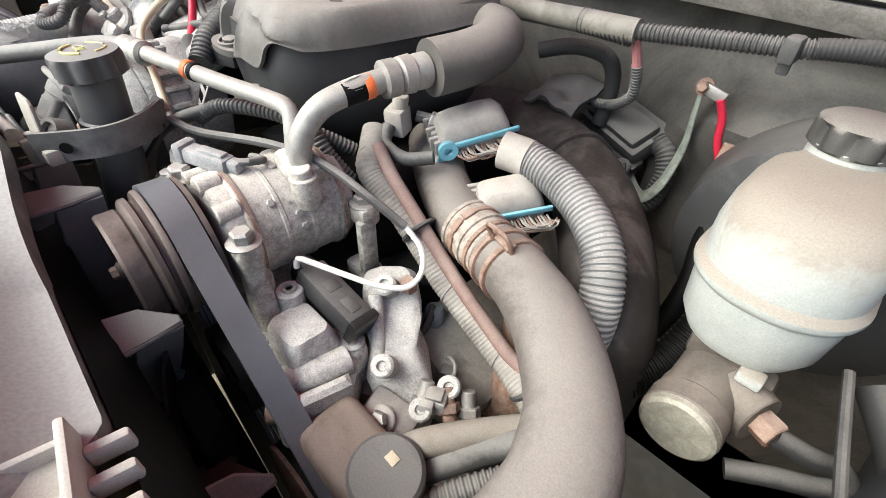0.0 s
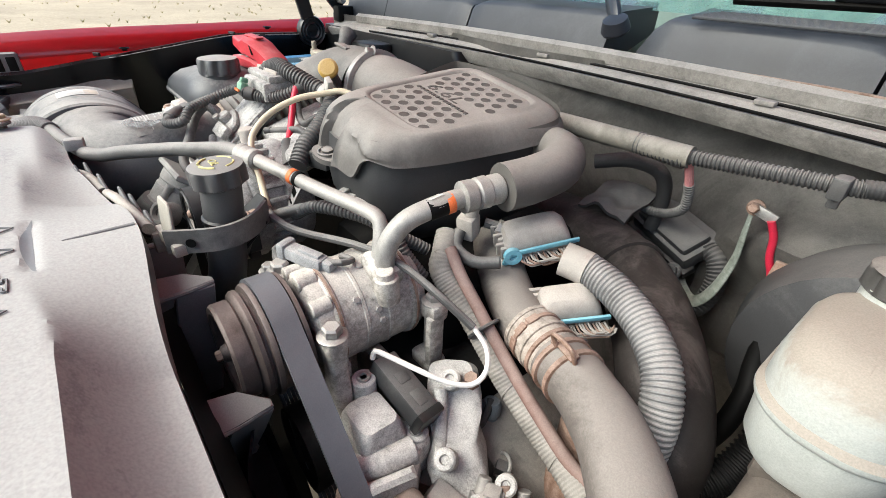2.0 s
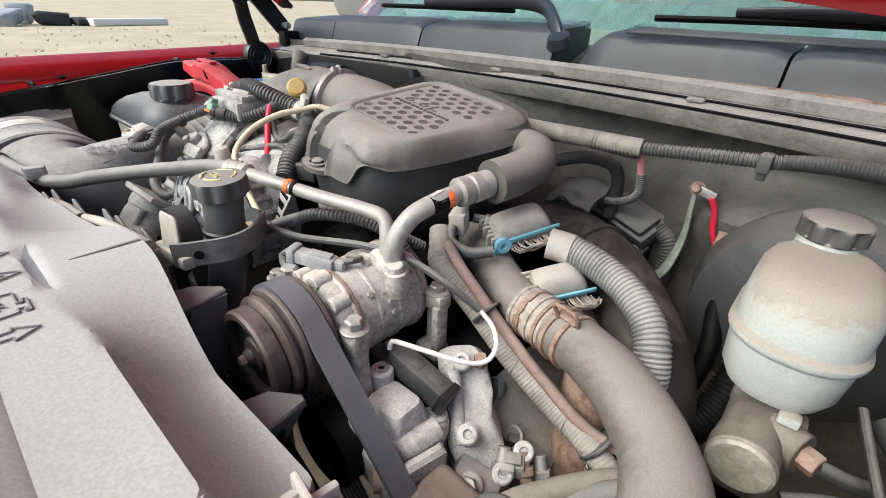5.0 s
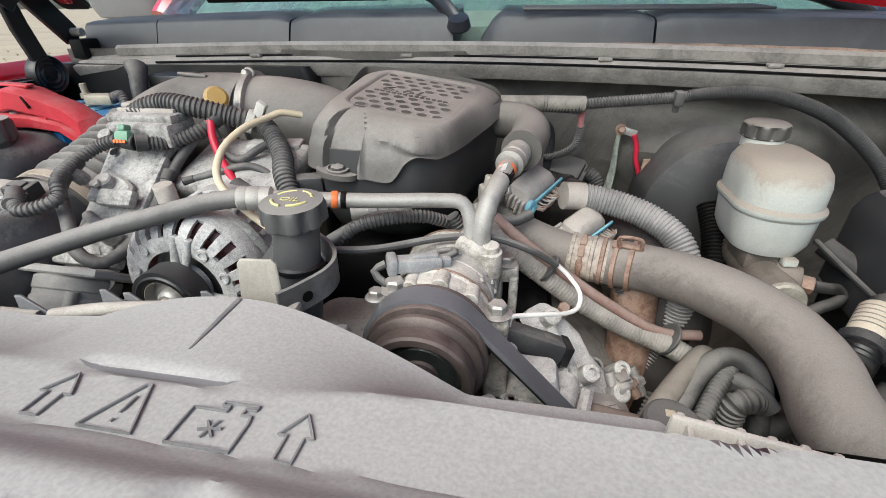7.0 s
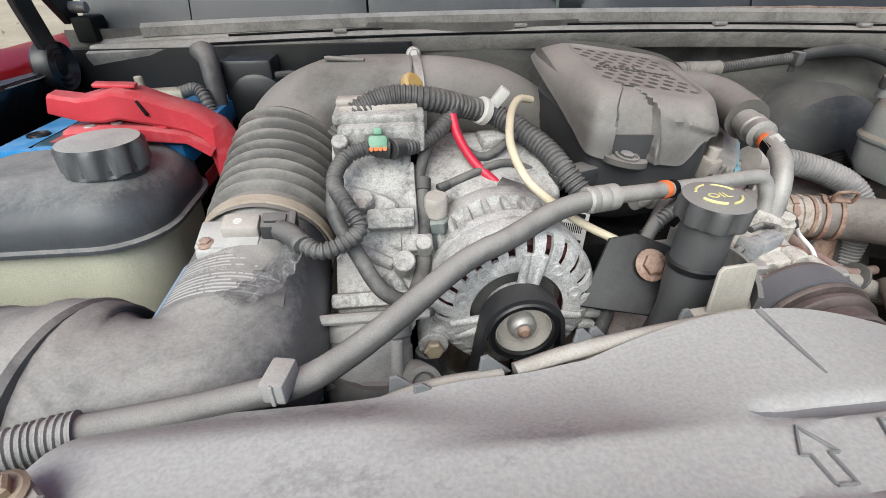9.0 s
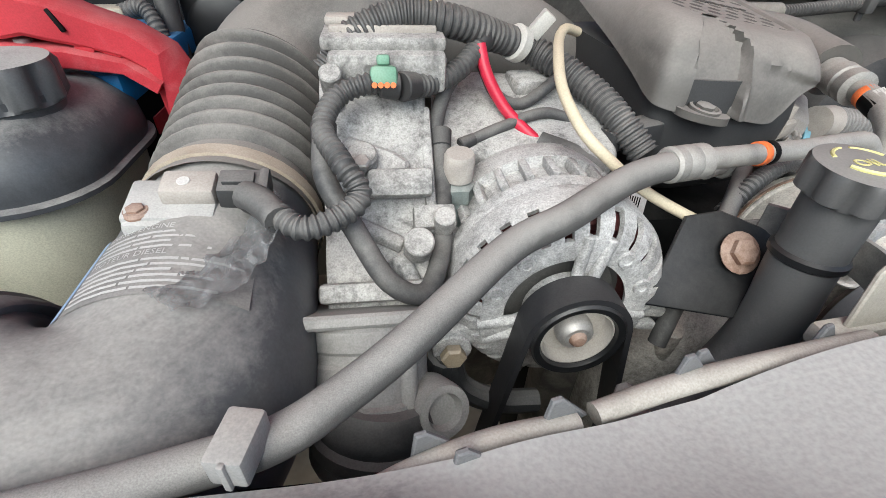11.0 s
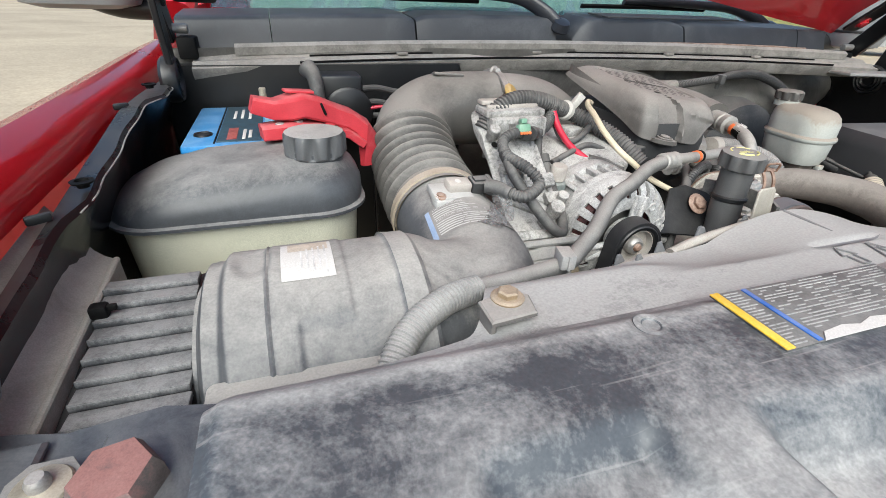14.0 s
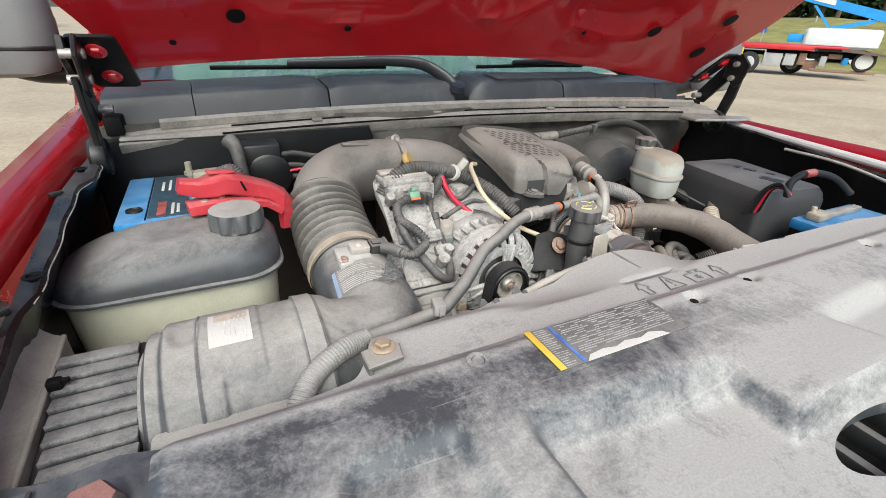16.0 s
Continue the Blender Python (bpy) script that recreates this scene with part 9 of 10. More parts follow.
sr = thing("support_strut", "black ribbed strut with a large washer bolt", "strut", (-0.79, -0.20, 1.12))
part("bar", loft([rrect(-0.795, y, w, 0.003, 0.001, 0, 2, Matrix.Translation((0, y, z)) @ Euler((radians(90), 0, 0)).to_matrix().to_4x4() @ Matrix.Translation((0, -y, 0))) for y, z, w in ((-0.155, 1.124, 0.02), (-0.165, 1.124, 0.034), (-0.19, 1.124, 0.034), (-0.34, 1.112, 0.036))]), M_STRUT, sr)
for dx in (-0.010, 0.0, 0.010):
    part("rib", tube([(-0.795 + dx, -0.192, 1.126), (-0.796 + dx, -0.33, 1.115)], 0.0022, 8, 0.02), M_STRUT, sr)
part("washer", lathe([(0.0, 0.003), (0.005, 0.003), (0.006, 0.0025), (0.013, 0.0015), (0.014, 0.0)], (-0.793, -0.173, 1.1265), (0, 0, 1), 28), surf("dull_zinc", (0.40, 0.36, 0.28), 0.45, metal=0.7, var=0.3, dust=0.25), sr, "tarnished washer")
part("bolt", lathe([(0.0, 0.008), (0.004, 0.0078), (0.0055, 0.005), (0.0055, 0.0)], (-0.793, -0.173, 1.128), (0, 0, 1), 20), M_STEEL, sr)

# cover bracket with plated bolt, corrugated sleeve
cb = thing("cover_bracket", "pale grey bracket with a gold plated bolt", "bracket", (-0.51, -0.11, 1.14))
part("plate", merge(slab([(-0.534, -0.138), (-0.534, -0.110), (-0.505, -0.102), (-0.492, -0.112), (-0.496, -0.134)], 0.006, pose(0, 0, 1.143), 0.0015), rbox((-0.530, -0.122, 1.132), (0.005, 0.024, 0.022), 0.002)), M_TURBO, cb)
bolt(cb, (-0.511, -0.113, 1.151), (0, 0, 1), 0.0085, 0.006, surf("gold_plate", (0.36, 0.27, 0.17), 0.5, metal=0.5, var=0.35, dust=0.45), label="gold plated bolt")
cs_ = thing("hose_sleeve", "grey corrugated sleeve over the air conditioning hose", "cable conduit", (-0.56, -0.08, 1.12))
part("sleeve", tube([(-0.514, -0.063, 1.125), (-0.530, -0.068, 1.126), (-0.550, -0.077, 1.127), (-0.578, -0.094, 1.122), (-0.600, -0.116, 1.108), (-0.615, -0.145, 1.08)], 0.0124, 20, corr=0.0012, pitch=0.0036), M_GREYHOSE, cs_)

# ---- battery details ----
part("stripe", rbox((-0.676, 0.42, 1.1605), (0.026, 0.215, 0.002), 0.0005), surf("pale_blue", (0.10, 0.36, 0.56), 0.45, var=0.4, dust=0.3, scale=40), bat)
part("vent_cap", lathe([(0.0, 0.001), (0.010, 0.001), (0.012, 0.003), (0.013, 0.0)], (-0.772, 0.355, 1.1595), (0, 0, 1), 24), M_BLACKP, bat, "round dark vent cap")
for k in range(4):
    part("corner_rib", rbox((-0.785 + k * 0.010, 0.3015, 1.136), (0.004, 0.006, 0.020), 0.001), M_BLUE, bat)
part("side_mark", rbox((-0.583, 0.36, 1.10), (0.002, 0.05, 0.018), 0.0004), M_REDP, bat, "red print on the battery side")
tc_ = thing("terminal_cover", "pinkish red plastic battery terminal cover, open", "terminal cover", (-0.62, 0.31, 1.18))


def boxy(path):
    rings = []
    for i, (x, y, z, w, h) in enumerate(path):
        a, b = path[max(i - 1, 0)], path[min(i + 1, len(path) - 1)]
        d = Vector((b[0] - a[0], b[1] - a[1], b[2] - a[2])).normalized()
        side = d.cross(Vector((0, 0, 1))).normalized()
        up_ = side.cross(d)
        c = Vector((x, y, z))
        rings.append([c + side * (sx * w) + up_ * (sz * h) for sx, sz in ((-1, -0.8), (-0.9, -1), (0.9, -1), (1, -0.8), (1, 0.7), (0.75, 1), (-0.75, 1), (-1, 0.7))])
    return loft(rings)


part("lid", boxy([(-0.698, 0.296, 1.214, 0.014, 0.010), (-0.672, 0.300, 1.206, 0.016, 0.012), (-0.652, 0.303, 1.207, 0.024, 0.014), (-0.636, 0.306, 1.211, 0.028, 0.015), (-0.618, 0.311, 1.205, 0.027, 0.015), (-0.596, 0.316, 1.196, 0.023, 0.013), (-0.570, 0.320, 1.186, 0.022, 0.012), (-0.549, 0.321, 1.172, 0.021, 0.011), (-0.540, 0.318, 1.150, 0.019, 0.009), (-0.538, 0.312, 1.115, 0.017, 0.008)]), M_REDP, tc_)
part("lower_jaw", boxy([(-0.690, 0.288, 1.178, 0.016, 0.009), (-0.650, 0.296, 1.180, 0.022, 0.010), (-0.615, 0.304, 1.178, 0.022, 0.008), (-0.575, 0.312, 1.168, 0.020, 0.006), (-0.55, 0.312, 1.150, 0.018, 0.006)]), M_REDP, tc_)
part("joint_gap", rbox((-0.608, 0.300, 1.206), (0.0035, 0.030, 0.018), 0.001, (0, -20, 8)), M_DARK, tc_, "dark hinge gap")
for k, (x_, z_) in enumerate(((-0.598, 1.184), (-0.580, 1.180), (-0.563, 1.172))):
    part("catch", rbox((x_, 0.296 + 0.004 * k, z_), (0.014, 0.004, 0.007), 0.0015, (0, 20, 8)), M_REDP, tc_)
part("ridge", rbox((-0.636, 0.308, 1.2265), (0.040, 0.018, 0.004), 0.0018, (0, 6, 14)), M_REDP, tc_)
for q in ((-0.665, 0.285, 1.190), (-0.640, 0.292, 1.192)):
    part("post", rod((q[0], q[1], q[2] - 0.012), q, 0.006), M_STEEL, tc_, "corroded terminal post")
ng = thing("negative_terminal", "corroded battery clamp with a stud", "battery clamp", (-0.67, 0.46, 1.17))
part("clamp", merge(rbox((-0.660, 0.462, 1.178), (0.05, 0.026, 0.018), 0.004, (0, 0, 10)), rod((-0.688, 0.460, 1.17), (-0.688, 0.460, 1.205), 0.0055), lathe([(0.009, 0), (0.009, 0.008), (0.006, 0.009)], (-0.688, 0.460, 1.180), (0, 0, 1), 6)), surf("corroded_brass", (0.36, 0.33, 0.26), 0.6, metal=0.4, var=0.4, dust=0.3), ng)
part("cable", tube([(-0.64, 0.465, 1.180), (-0.615, 0.462, 1.185), (-0.60, 0.45, 1.165), (-0.59, 0.44, 1.12)], 0.009, 12, corr=0.0012, pitch=0.005), M_LOOM, ng)
vt = thing("drain_tube", "weathered grey drain tube from the cowl", "tube", (-0.6, 0.49, 1.2))
part("tube", tube([(-0.612, 0.51, 1.228), (-0.602, 0.498, 1.215), (-0.598, 0.485, 1.18), (-0.594, 0.472, 1.12), (-0.59, 0.465, 1.02)], (0.020, 0.016, 0.014, 0.014, 0.014), 16, flat=0.8), M_HOSE, vt)
hv = thing("blower_box", "black plastic heater blower box", "heater box", (-0.53, 0.52, 1.1))
part("box", merge(rbox((-0.555, 0.535, 1.165), (0.075, 0.06, 0.10), 0.006), lathe([(0.04, 0), (0.045, 0.003), (0.045, 0.05)], (-0.545, 0.50, 1.15), (0, 1, 0), 24)), M_BLACKP, hv)
for z in (1.19, 1.165, 1.14):
    part("pipe", tube([(-0.515, 0.515, z), (-0.49, 0.51, z + 0.002), (-0.455, 0.50, z - 0.004), (-0.40, 0.49, z - 0.01)], 0.0055, 10), M_RUBBER, hv)
part("red_lead", tube([(-0.515, 0.505, 1.155), (-0.48, 0.50, 1.160), (-0.44, 0.49, 1.152)], 0.003, 8), M_REDW, hv)

# ---- driver's battery behind the fuse box ----
b2 = thing("battery", "second blue battery at the wing with cluttered cables", "battery", (0.52, -0.03, 0.98), "batteries")
part("case", rbox((0.64, -0.05, 0.98), (0.24, 0.17, 0.16), 0.004), M_DARK, b2)
part("lid", rbox((0.64, -0.05, 1.068), (0.246, 0.176, 0.025), 0.006), M_BLUE, b2, "blue battery lid")
part("clamp", merge(rbox((0.56, 0.005, 1.090), (0.05, 0.03, 0.018), 0.004), rod((0.55, 0.015, 1.08), (0.55, 0.015, 1.11), 0.006)), bpy.data.materials["corroded_brass"], b2, "corroded clamp")
part("bar", rbox((0.66, 0.005, 1.087), (0.13, 0.02, 0.012), 0.003), M_STEEL, b2)
for k in range(5):
    t_ = thing("battery_lead", "thin red and black leads at the battery", "wire", (0.45, 0.03, 1.15), "battery leads")
    part("lead", tube([(0.455 + 0.004 * k, 0.03, 1.14), (0.448 + 0.006 * k, 0.05, 1.165 - 0.004 * k), (0.435 + 0.010 * k, 0.075, 1.14), (0.42 + 0.015 * k, 0.09, 1.08)], 0.003, 8), M_REDW if k == 3 else M_BLACKP, t_)
rc2 = thing("red_cable", "thick black and red cable above the battery", "cable", (0.58, 0.06, 1.15))
part("cable", tube([(0.50, 0.055, 1.13), (0.54, 0.075, 1.15), (0.60, 0.075, 1.165), (0.66, 0.05, 1.155), (0.70, 0.02, 1.12)], 0.008, 12), M_BLACKP, rc2)
part("red_boot", tube([(0.585, 0.076, 1.163), (0.615, 0.072, 1.165)], 0.0095, 12), surf("dull_red_boot", (0.22, 0.03, 0.03), 0.6, dust=0.3), rc2)
pr = thing("hood_prop_rod", "bare metal rod along the wing", "rod", (0.8, 0.1, 1.15))
part("rod", tube([(0.79, 0.24, 1.165), (0.80, 0.10, 1.160), (0.80, -0.08, 1.13)], 0.004, 8, 0.03), M_ALUPIPE, pr)

# ---- wipers ----
for sgn, base, pts, blade in ((1, (-0.035, 0.655, 1.285), [(-0.035, 0.655, 1.288), (-0.06, 0.675, 1.315), (-0.11, 0.715, 1.345), (-0.20, 0.735, 1.352), (-0.33, 0.745, 1.348), (-0.45, 0.755, 1.346)], [(-0.62, 0.775, 1.335), (-0.42, 0.762, 1.336), (-0.20, 0.752, 1.336)]),
                             (1, (0.66, 0.70, 1.29), [(0.66, 0.70, 1.292), (0.62, 0.715, 1.318), (0.55, 0.735, 1.340), (0.44, 0.745, 1.346), (0.30, 0.750, 1.348), (0.20, 0.752, 1.346)], [(0.08, 0.757, 1.334), (0.28, 0.757, 1.336), (0.48, 0.765, 1.334)])):
    w = thing("windshield_wiper", "black wiper arm resting at the foot of the windscreen", "wiper", base, "wipers")
    part("arm", tube(pts, (0.016, 0.017, 0.015, 0.013, 0.011, 0.008), 12, 0.01, flat=0.6), surf("wiper_black", (0.02, 0.022, 0.028), 0.35, var=0.1, bump=0), w)
    part("pivot", lathe([(0.020, 0), (0.022, 0.004), (0.018, 0.02), (0.0, 0.024)], base, (0, -0.5, 1), 24), bpy.data.materials["wiper_black"], w)
    part("blade", tube(blade, 0.006, 8, 0.03, flat=0.7), M_DARK, w)

# ---- yard in the distance ----
def to_world(o, yaw, pts):
    c, s = math.cos(yaw), math.sin(yaw)
    return [Vector((o[0] + x * c - y * s, o[1] + x * s + y * c, z)) for x, y, z in pts]


def ybox(o, yaw, c, size, bev=0.03):
    bm = rbox(c, size, bev)
    bmesh.ops.transform(bm, matrix=Matrix.Translation((o[0], o[1], 0)) @ Matrix.Rotation(yaw, 4, "Z"), verts=bm.verts)
    return bm


def ywheel(o, yaw, c, r, w):
    bm = lathe([(r * 0.5, 0), (r * 0.92, 0), (r, w * 0.2), (r, w * 0.8), (r * 0.92, w), (r * 0.5, w)], c, (0, 1, 0), 28)
    bmesh.ops.transform(bm, matrix=Matrix.Translation((o[0], o[1], 0)) @ Matrix.Rotation(yaw, 4, "Z"), verts=bm.verts)
    return bm


M_LBLUE = surf("lift_blue", (0.02, 0.25, 0.62), 0.4, scale=1, fine=20)
M_SCRAPD = surf("dark_ramp", (0.10, 0.07, 0.065), 0.7, scale=3, fine=30)
FO, FY = (18.0, 11.3), radians(-57)
M_TYRE = surf("tyre_rubber", (0.02, 0.02, 0.02), 0.8, scale=4)
M_GREYP = surf("grey_paint", (0.33, 0.34, 0.34), 0.5, scale=2, fine=30)
M_FRED = surf("faded_red_paint", (0.45, 0.02, 0.025), 0.4, scale=2, fine=30)
M_YEL = surf("hazard_yellow", (0.7, 0.42, 0.03), 0.5, scale=3, fine=30)
ft = thing("flatbed_truck", "red flatbed recovery truck parked on the gravel", "truck", (18, 11, 0))
part("bed", merge(ybox(FO, FY, (0.9, 1.0, 1.28), (5.4, 2.4, 0.10)), ybox(FO, FY, (0.3, -0.2, 1.22), (4.2, 0.06, 0.20)), ybox(FO, FY, (-1.3, 1.0, 1.42), (1.0, 2.4, 0.16))), M_FRED, ft, "red loading bed")
part("ramp", loft([to_world(FO, FY, [(3.4, y, 1.16), (3.4, y, 1.30), (5.0, y, 1.10), (5.0, y, 1.02)]) for y in (-0.2, 2.2)]), M_SCRAPD, ft, "dark tail ramp")
part("chassis", ybox(FO, FY, (1.6, 0.9, 0.95), (6.4, 0.9, 0.25)), M_DARK, ft)
part("tool_box", ybox(FO, FY, (0.95, 0.2, 0.66), (0.75, 0.5, 0.56)), M_GREYP, ft, "grey tool box")
part("tool_box", ybox(FO, FY, (1.62, 0.2, 0.70), (0.45, 0.5, 0.5)), M_GREYP, ft, "grey tool box")
part("mudguard", merge(ybox(FO, FY, (0.0, 0.1, 1.06), (1.25, 0.5, 0.06), 0.02), ybox(FO, FY, (0.6, 0.1, 0.85), (0.06, 0.5, 0.4), 0.02)), M_GREYP, ft, "pale wheel arch")
mk = part("marking_board", ybox(FO, FY, (-0.75, -0.2, 1.0), (0.9, 0.05, 0.36), 0.01), M_YEL, ft, "yellow and red marking board")
for k in range(4):
    part("red_band", ybox(FO, FY, (-1.08 + 0.22 * k, -0.232, 1.0), (0.10, 0.02, 0.35), 0.005), M_FRED, mk)
part("underlift", merge(ybox(FO, FY, (3.7, 0.3, 0.32), (2.4, 0.2, 0.12)), ybox(FO, FY, (2.5, 0.5, 0.5), (0.5, 0.3, 0.4))), M_RUST, ft, "rusty underlift arm")
for k, (x, z, w, h_) in enumerate(((2.1, 0.75, 0.3, 0.5), (2.5, 0.9, 0.4, 0.25), (2.9, 0.7, 0.25, 0.45), (3.3, 0.92, 0.5, 0.2), (3.7, 0.75, 0.2, 0.3))):
    part("fitting", ybox(FO, FY, (x, 0.3 + 0.1 * (k % 2), z), (w, 0.4, h_)), (M_RUST, M_DARK, M_GREYP, M_RUST, M_LBLUE)[k], ft)
for x, y in ((0.0, 0.0), (1.9, 1.7), (0.0, 1.7)):
    wl = part("wheel", ywheel(FO, FY, (x, y - 0.16, 0.48), 0.48, 0.32), M_TYRE, ft)
    part("rim", ywheel(FO, FY, (x, y - 0.18, 0.48), 0.28, 0.06), M_GREYP, wl)
sw = part("spare_wheel", ywheel(FO, FY, (4.35, 0.1, 0.78), 0.42, 0.22), M_TYRE, ft)
part("rim", ywheel(FO, FY, (4.35, 0.08, 0.78), 0.30, 0.05), M_WHITE, sw)
LO, LY = (28.2, 13.5), radians(-62)
lift_ = thing("boom_lift", "blue and grey boom lift standing behind the truck", "boom lift", (28.2, 13.5, 0))
part("chassis", ybox(LO, LY, (0, 0.3, 0.75), (3.6, 2.2, 0.6)), M_DARK, lift_)
part("turret", loft([[Matrix.Translation((LO[0], LO[1], 0)) @ Matrix.Rotation(LY, 4, "Z") @ p for p in rrect(0.1, 0.2, w, d, 0.35, z, 5)] for w, d, z in ((4.0, 1.5, 1.12), (4.3, 1.7, 1.25), (4.3, 1.7, 2.15), (4.1, 1.5, 2.32), (3.6, 1.1, 2.36))]), surf("turret_white", (0.55, 0.56, 0.57), 0.4, var=0.12, scale=1.5, fine=20), lift_, "pale grey turret cover")
part("base_arm", ybox(LO, LY, (-2.5, 0.0, 1.65), (0.9, 0.6, 0.55)), M_LBLUE, lift_)
part("boom", merge(loft([to_world(LO, LY, [(2.3, y, 2.75), (2.3, y, 3.35), (-3.2, y, 4.65), (-3.2, y, 4.15)]) for y in (0.0, 0.5)])), M_LBLUE, lift_, "blue lifting boom")
part("boom_panel", loft([to_world(LO, LY, [(-0.9, y, 3.75), (-0.9, y, 4.05), (-2.6, y, 4.45), (-2.6, y, 4.15)]) for y in (-0.02, -0.005)]), M_WHITE, lift_, "white panel on the boom")
part("strut", loft([to_world(LO, LY, [(-0.7, y, 2.45), (1.6, y, 3.0), (1.6, y, 2.75), (-0.4, y, 2.25)]) for y in (0.05, 0.4)]), M_LBLUE, lift_)
part("strut", loft([to_world(LO, LY, [(-1.9, y, 3.75), (-0.6, y, 2.3), (-0.8, y, 2.3), (-2.1, y, 3.75)]) for y in (0.05, 0.3)]), M_LBLUE, lift_)
for x in (-1.3, 1.3):
    wl = part("wheel", ywheel(LO, LY, (x, -1.0, 0.55), 0.55, 0.4), M_TYRE, lift_)
    part("rim", ywheel(LO, LY, (x, -1.03, 0.55), 0.40, 0.06), M_WHITE, wl)
# both machines are of a compact size
for root, (ox, oy), k in ((ft, FO, 0.79), (lift_, LO, 0.72)):
    small = Matrix.Translation((ox, oy, 0)) @ Matrix.Scale(k, 4) @ Matrix.Translation((-ox, -oy, 0))
    for o in root.children_recursive:
        o.data.transform(small)
M_FENCE = surf("concrete_post", (0.33, 0.31, 0.28), 0.8)
fence = thing("yard_fence", "row of concrete fence posts with wire", "fence", (36, 20, 0))
for k in range(16):
    part("post", rod((38 + 0.9 * k, 34 - 3.0 * k, 0), (38 + 0.9 * k, 34 - 3.0 * k, 2.6), 0.07, n=8), M_FENCE, fence)
for z in (0.8, 1.6, 2.4):
    part("strand", tube([(38, 34, z), (51.5, -11, z)], 0.012, 5, 4.0), M_FENCE, fence)
sg = thing("yard_sign", "small blue sign board with plain bars", "sign", (27.3, 17.2, 0))
part("board", rbox((27.3, 17.2, 1.62), (0.06, 0.95, 0.50), 0.01, (0, 0, 20)), surf("sign_blue", (0.03, 0.13, 0.45), 0.5), sg)
for z in (1.52, 1.70):
    part("bar", rbox((27.255, 17.18, z), (0.02, 0.72, 0.06), 0.004, (0, 0, 20)), M_WHITE, sg)
for dy in (-0.35, 0.35):
    part("post", rod((27.35, 17.2 + dy, 0), (27.35, 17.2 + dy, 1.8), 0.03, n=8), M_FENCE, sg)

# grass bank and trees
M_GRASS = surf("dry_grass", (0.20, 0.185, 0.06), 0.9, var=0.5, scale=0.7, bump=0.5, fine=9)
solo("grass_bank", sheet(23, 64, -30, 60, 40, 60, lambda x, y: -0.25 + 0.29 * smooth(23, 26, x) + 2.5 * smooth(26, 46, x) + 0.3 * noise.noise(Vector((x * 0.3, y * 0.3, 0)))), M_GRASS, "dry yellow green grass bank behind the yard", "grass", kind="structure")
M_BARK = surf("bark", (0.09, 0.07, 0.05), 0.9, scale=4)
M_LEAF = surf("leaf_green", (0.045, 0.085, 0.022), 0.7, var=0.5, scale=1.2, bump=0, isle=True)
M_LEAF2 = surf("leaf_dark", (0.03, 0.06, 0.025), 0.7, var=0.5, scale=1.2, bump=0, isle=True)


def tree(x, y, z0, h, seed, conifer):
    rt = random.Random(seed)
    t = thing("tree", "dark conifer in the wood" if conifer else "leafy light green tree at the wood's edge", "tree", (x, y, z0), "yard trees")
    part("trunk", tube([(x, y, z0), (x + 0.1, y, z0 + h * 0.5), (x, y + 0.1, z0 + h * 0.95)], (h * 0.022, h * 0.015, h * 0.004), 8, 0.8), M_BARK, t)
    limbs = []
    tips = []
    for k in range(9):
        a, zz = rt.uniform(0, 6.28), z0 + h * rt.uniform(0.25, 0.85)
        L = h * (0.25 if not conifer else 0.18) * (1.2 - (zz - z0) / h)
        e = (x + math.cos(a) * L, y + math.sin(a) * L, zz + (0.25 if not conifer else -0.1) * L)
        limbs.append(tube([(x, y, zz), e], (h * 0.006, h * 0.002), 6, 0.8))
        tips.append(e)
    part("limbs", merge(*limbs), M_BARK, t)
    verts, faces = [], []
    for k in range(1500):
        v = rt.random() ** 0.8
        zz = z0 + h * (0.15 + 0.87 * v)
        rr = h * (0.20 * (1 - v) + 0.015 if conifer else 0.26 * math.sin(math.pi * min(1, 0.15 + 0.85 * v)) ** 0.7)
        a = rt.uniform(0, 6.28)
        q = rr * math.sqrt(rt.random()) * (0.75 + 0.45 * noise.noise(Vector((a * 1.3, zz * 0.5, seed))))
        c = Vector((x + math.cos(a) * q, y + math.sin(a) * q, zz))
        s = h * rt.uniform(0.012, 0.028)
        u = Vector((rt.uniform(-1, 1), rt.uniform(-1, 1), rt.uniform(-0.6, 0.6))).normalized() * s
        w = Vector((rt.uniform(-1, 1), rt.uniform(-1, 1), rt.uniform(-1, 1))).normalized() * s * 0.7
        i0 = len(verts)
        verts += [c - u, c + w, c + u, c - w]
        faces.append((i0, i0 + 1, i0 + 2, i0 + 3))
    me = bpy.data.meshes.new("crown")
    me.from_pydata(verts, [], faces)
    cr = new("crown", me)
    finish(cr, M_LEAF2 if conifer else M_LEAF, False)
    cr.parent = t
    cr.matrix_parent_inverse = Matrix.Translation(-t.location)
    tagged(cr, kind="stuff")


rt0 = random.Random(11)
for k in range(34):
    ty = 46 - k * 1.75
    tree(47 + rt0.uniform(-2, 5) + 0.12 * k, ty, 2.2, rt0.uniform(7, 12), k, k % 3 != 0)

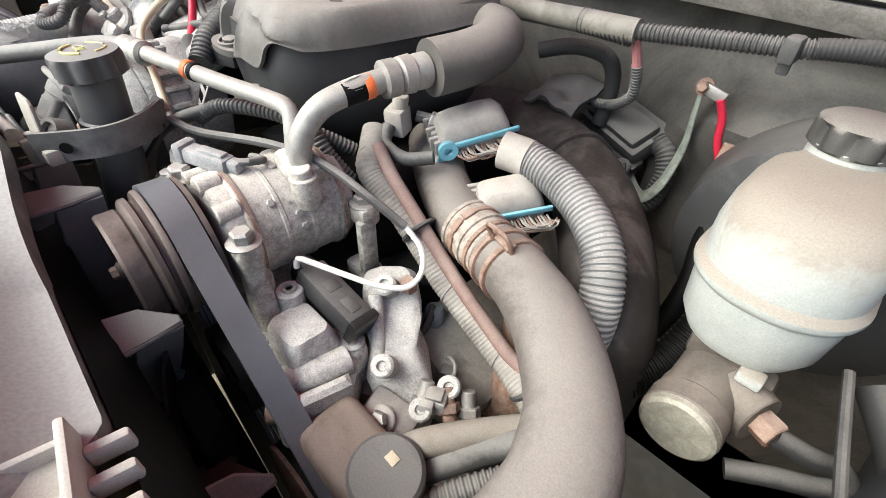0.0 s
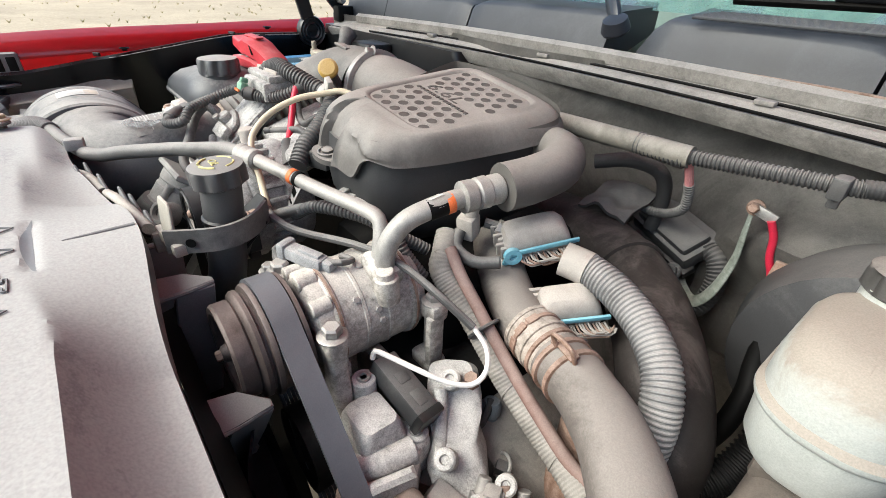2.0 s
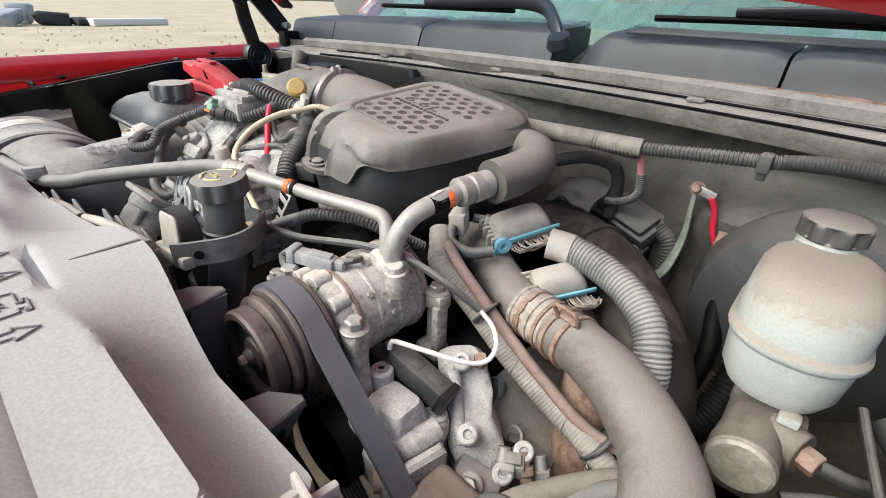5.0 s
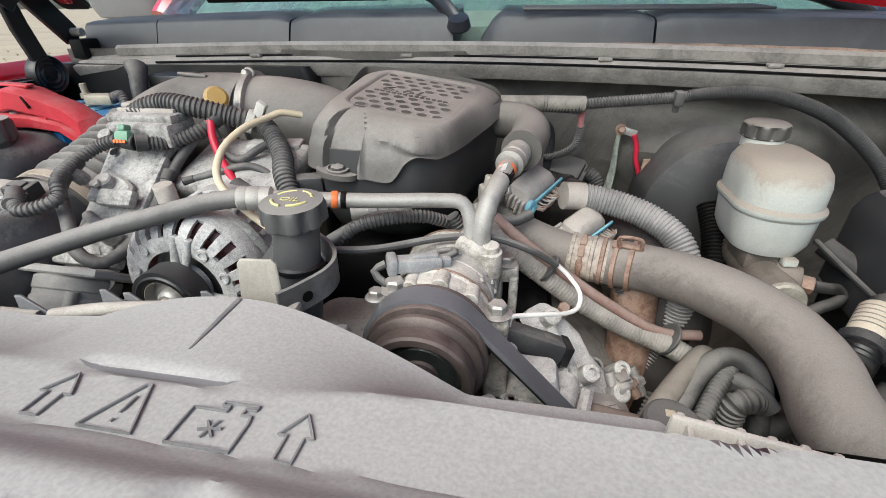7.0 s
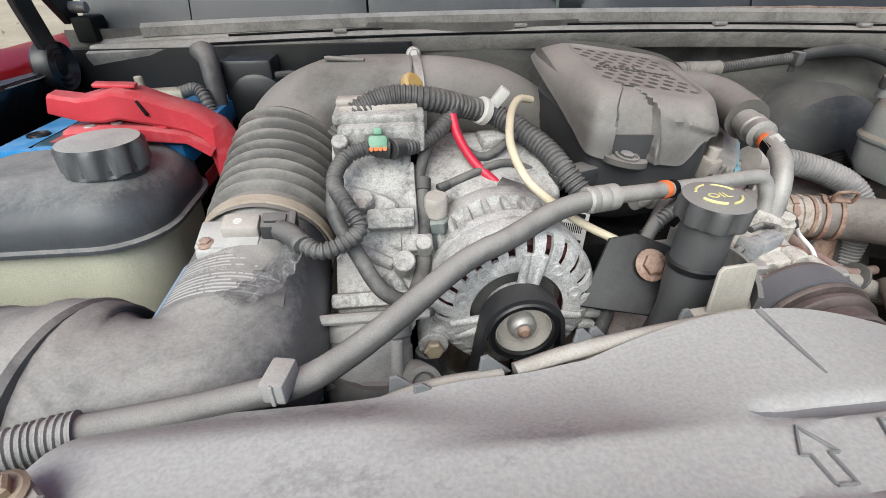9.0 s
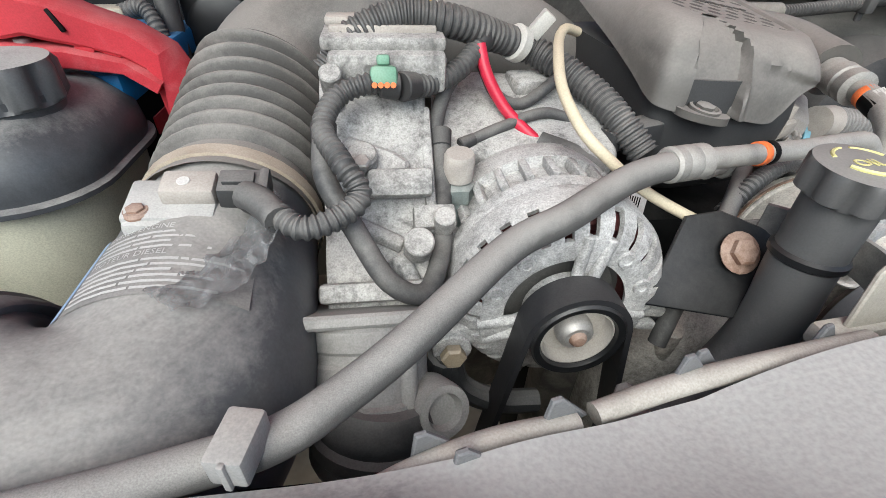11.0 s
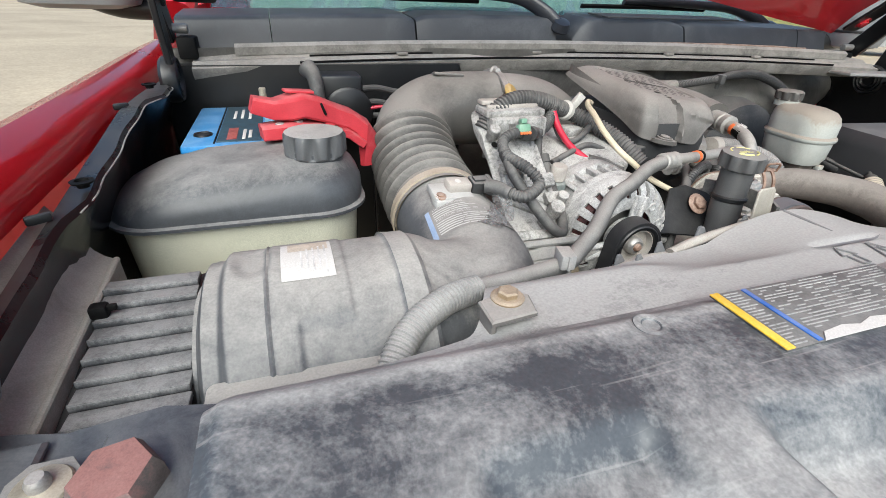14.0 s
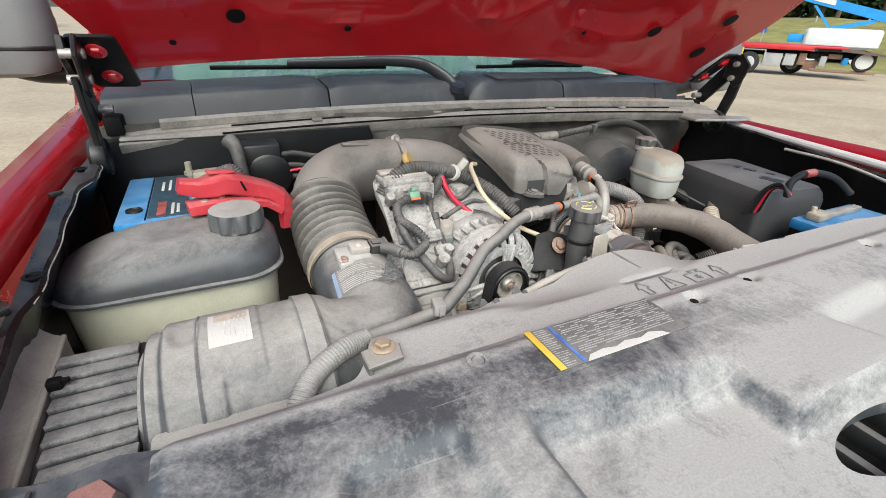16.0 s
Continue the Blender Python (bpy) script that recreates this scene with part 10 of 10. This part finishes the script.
# the wood behind, too dense to tell its trees apart
verts, faces = [], []
for k in range(22000):
    yy = rt0.uniform(-28, 62)
    top = 13 + 3.5 * noise.noise(Vector((yy * 0.25, 0, 7)))
    c = Vector((56 + rt0.uniform(-2.5, 2.5), yy, 2.0 + (top - 2.0) * rt0.random() ** 0.9))
    s = rt0.uniform(0.4, 0.95)
    u = Vector((rt0.uniform(-1, 1), rt0.uniform(-1, 1), rt0.uniform(-0.6, 0.6))).normalized() * s
    w = Vector((rt0.uniform(-1, 1), rt0.uniform(-1, 1), rt0.uniform(-1, 1))).normalized() * s * 0.7
    i0 = len(verts)
    verts += [c - u, c + w, c + u, c - w]
    faces.append((i0, i0 + 1, i0 + 2, i0 + 3))
me = bpy.data.meshes.new("far_wood")
me.from_pydata(verts, [], faces)
fw = new("far_wood", me)
finish(fw, M_LEAF, False)
tagged(fw, "dense dark green wood behind the grass bank", "wood", kind="stuff")

# scrap on the far left of the yard and machines behind
M_SCRAP = surf("scrap_grey", (0.30, 0.31, 0.32), 0.6, var=0.4, scale=3)
bd = thing("white_board", "long white panel lying on the ground", "panel", (-25.4, 7.6, 0))
part("board", rbox((-25.4, 7.6, 0.15), (0.7, 3.2, 0.28), 0.04, (0, 0, 10)), M_WHITE, bd)
for k, (x, y, sx, sy, sz, mat_) in enumerate(((-26.0, 1.6, 1.0, 1.0, 0.5, M_WHITE), (-26.3, 2.6, 0.8, 0.9, 0.9, M_GREYP), (-25.8, 3.4, 0.9, 1.1, 0.55, M_SCRAP), (-26.0, 5.0, 1.2, 0.9, 0.5, M_TYRE), (-25.6, 5.9, 0.8, 0.8, 0.3, M_TYRE), (-26.2, 2.1, 0.6, 0.6, 0.35, M_LBLUE), (-27, 4.1, 0.7, 0.7, 0.8, M_GREYP))):
    sp = thing("scrap_heap", "broken bodywork parts heaped on the ground", "scrap", (x, y, 0), "scrap parts")
    bm_ = rbox((x, y, sz * 0.5), (sx, sy, sz), 0.15, (6 * (k % 3), 5 * (k % 2), 25 * k), 3)
    for v in bm_.verts:
        v.co += Vector((noise.noise(v.co * 3), noise.noise(v.co * 3 + Vector((5, 0, 0))), 0)) * 0.18
        v.co.z = max(v.co.z, 0.0)
    part("panel", bm_, mat_, sp)
for k, (x, y) in enumerate(((-15.5, 40), (-11.0, 41.5), (-19.0, 42))):
    mc_ = thing("parked_machine", "old grey machine parked at the yard's end", "machine", (x, y, 0), "parked machines")
    part("body", rbox((x, y, 1.3), (2.6, 1.6, 0.9), 0.1), M_GREYP, mc_)
    part("track", rbox((x, y, 0.35), (3.4, 2.0, 0.7), 0.2), M_SCRAP, mc_)
    part("cab", rbox((x - 0.4, y, 2.1), (1.1, 1.3, 0.9), 0.08), M_DARK, mc_)
M_WEED = surf("weed_straw", (0.32, 0.27, 0.13), 0.9, var=0.3, scale=3, bump=0)
rt1 = random.Random(4)
gr = []
for k in range(420):
    x, y = rt1.uniform(-24, -6), rt1.uniform(-6, 14)
    s = rt1.uniform(0.02, 0.06)
    b_ = bmesh.new()
    for j in range(5):
        a = rt1.uniform(0, 6.28)
        d = Vector((math.cos(a), math.sin(a), 0)) * s
        b_.faces.new([b_.verts.new(p) for p in (Vector((x, y, 0)) - d * 0.3, Vector((x, y, 0)) + d * 0.3, Vector((x, y, s * 1.4)) + d)])
    gr.append(b_)
solo("weeds", merge(*gr), M_WEED, "sparse dry weeds scattered over the yard", "weeds", kind="stuff", smooth=False)
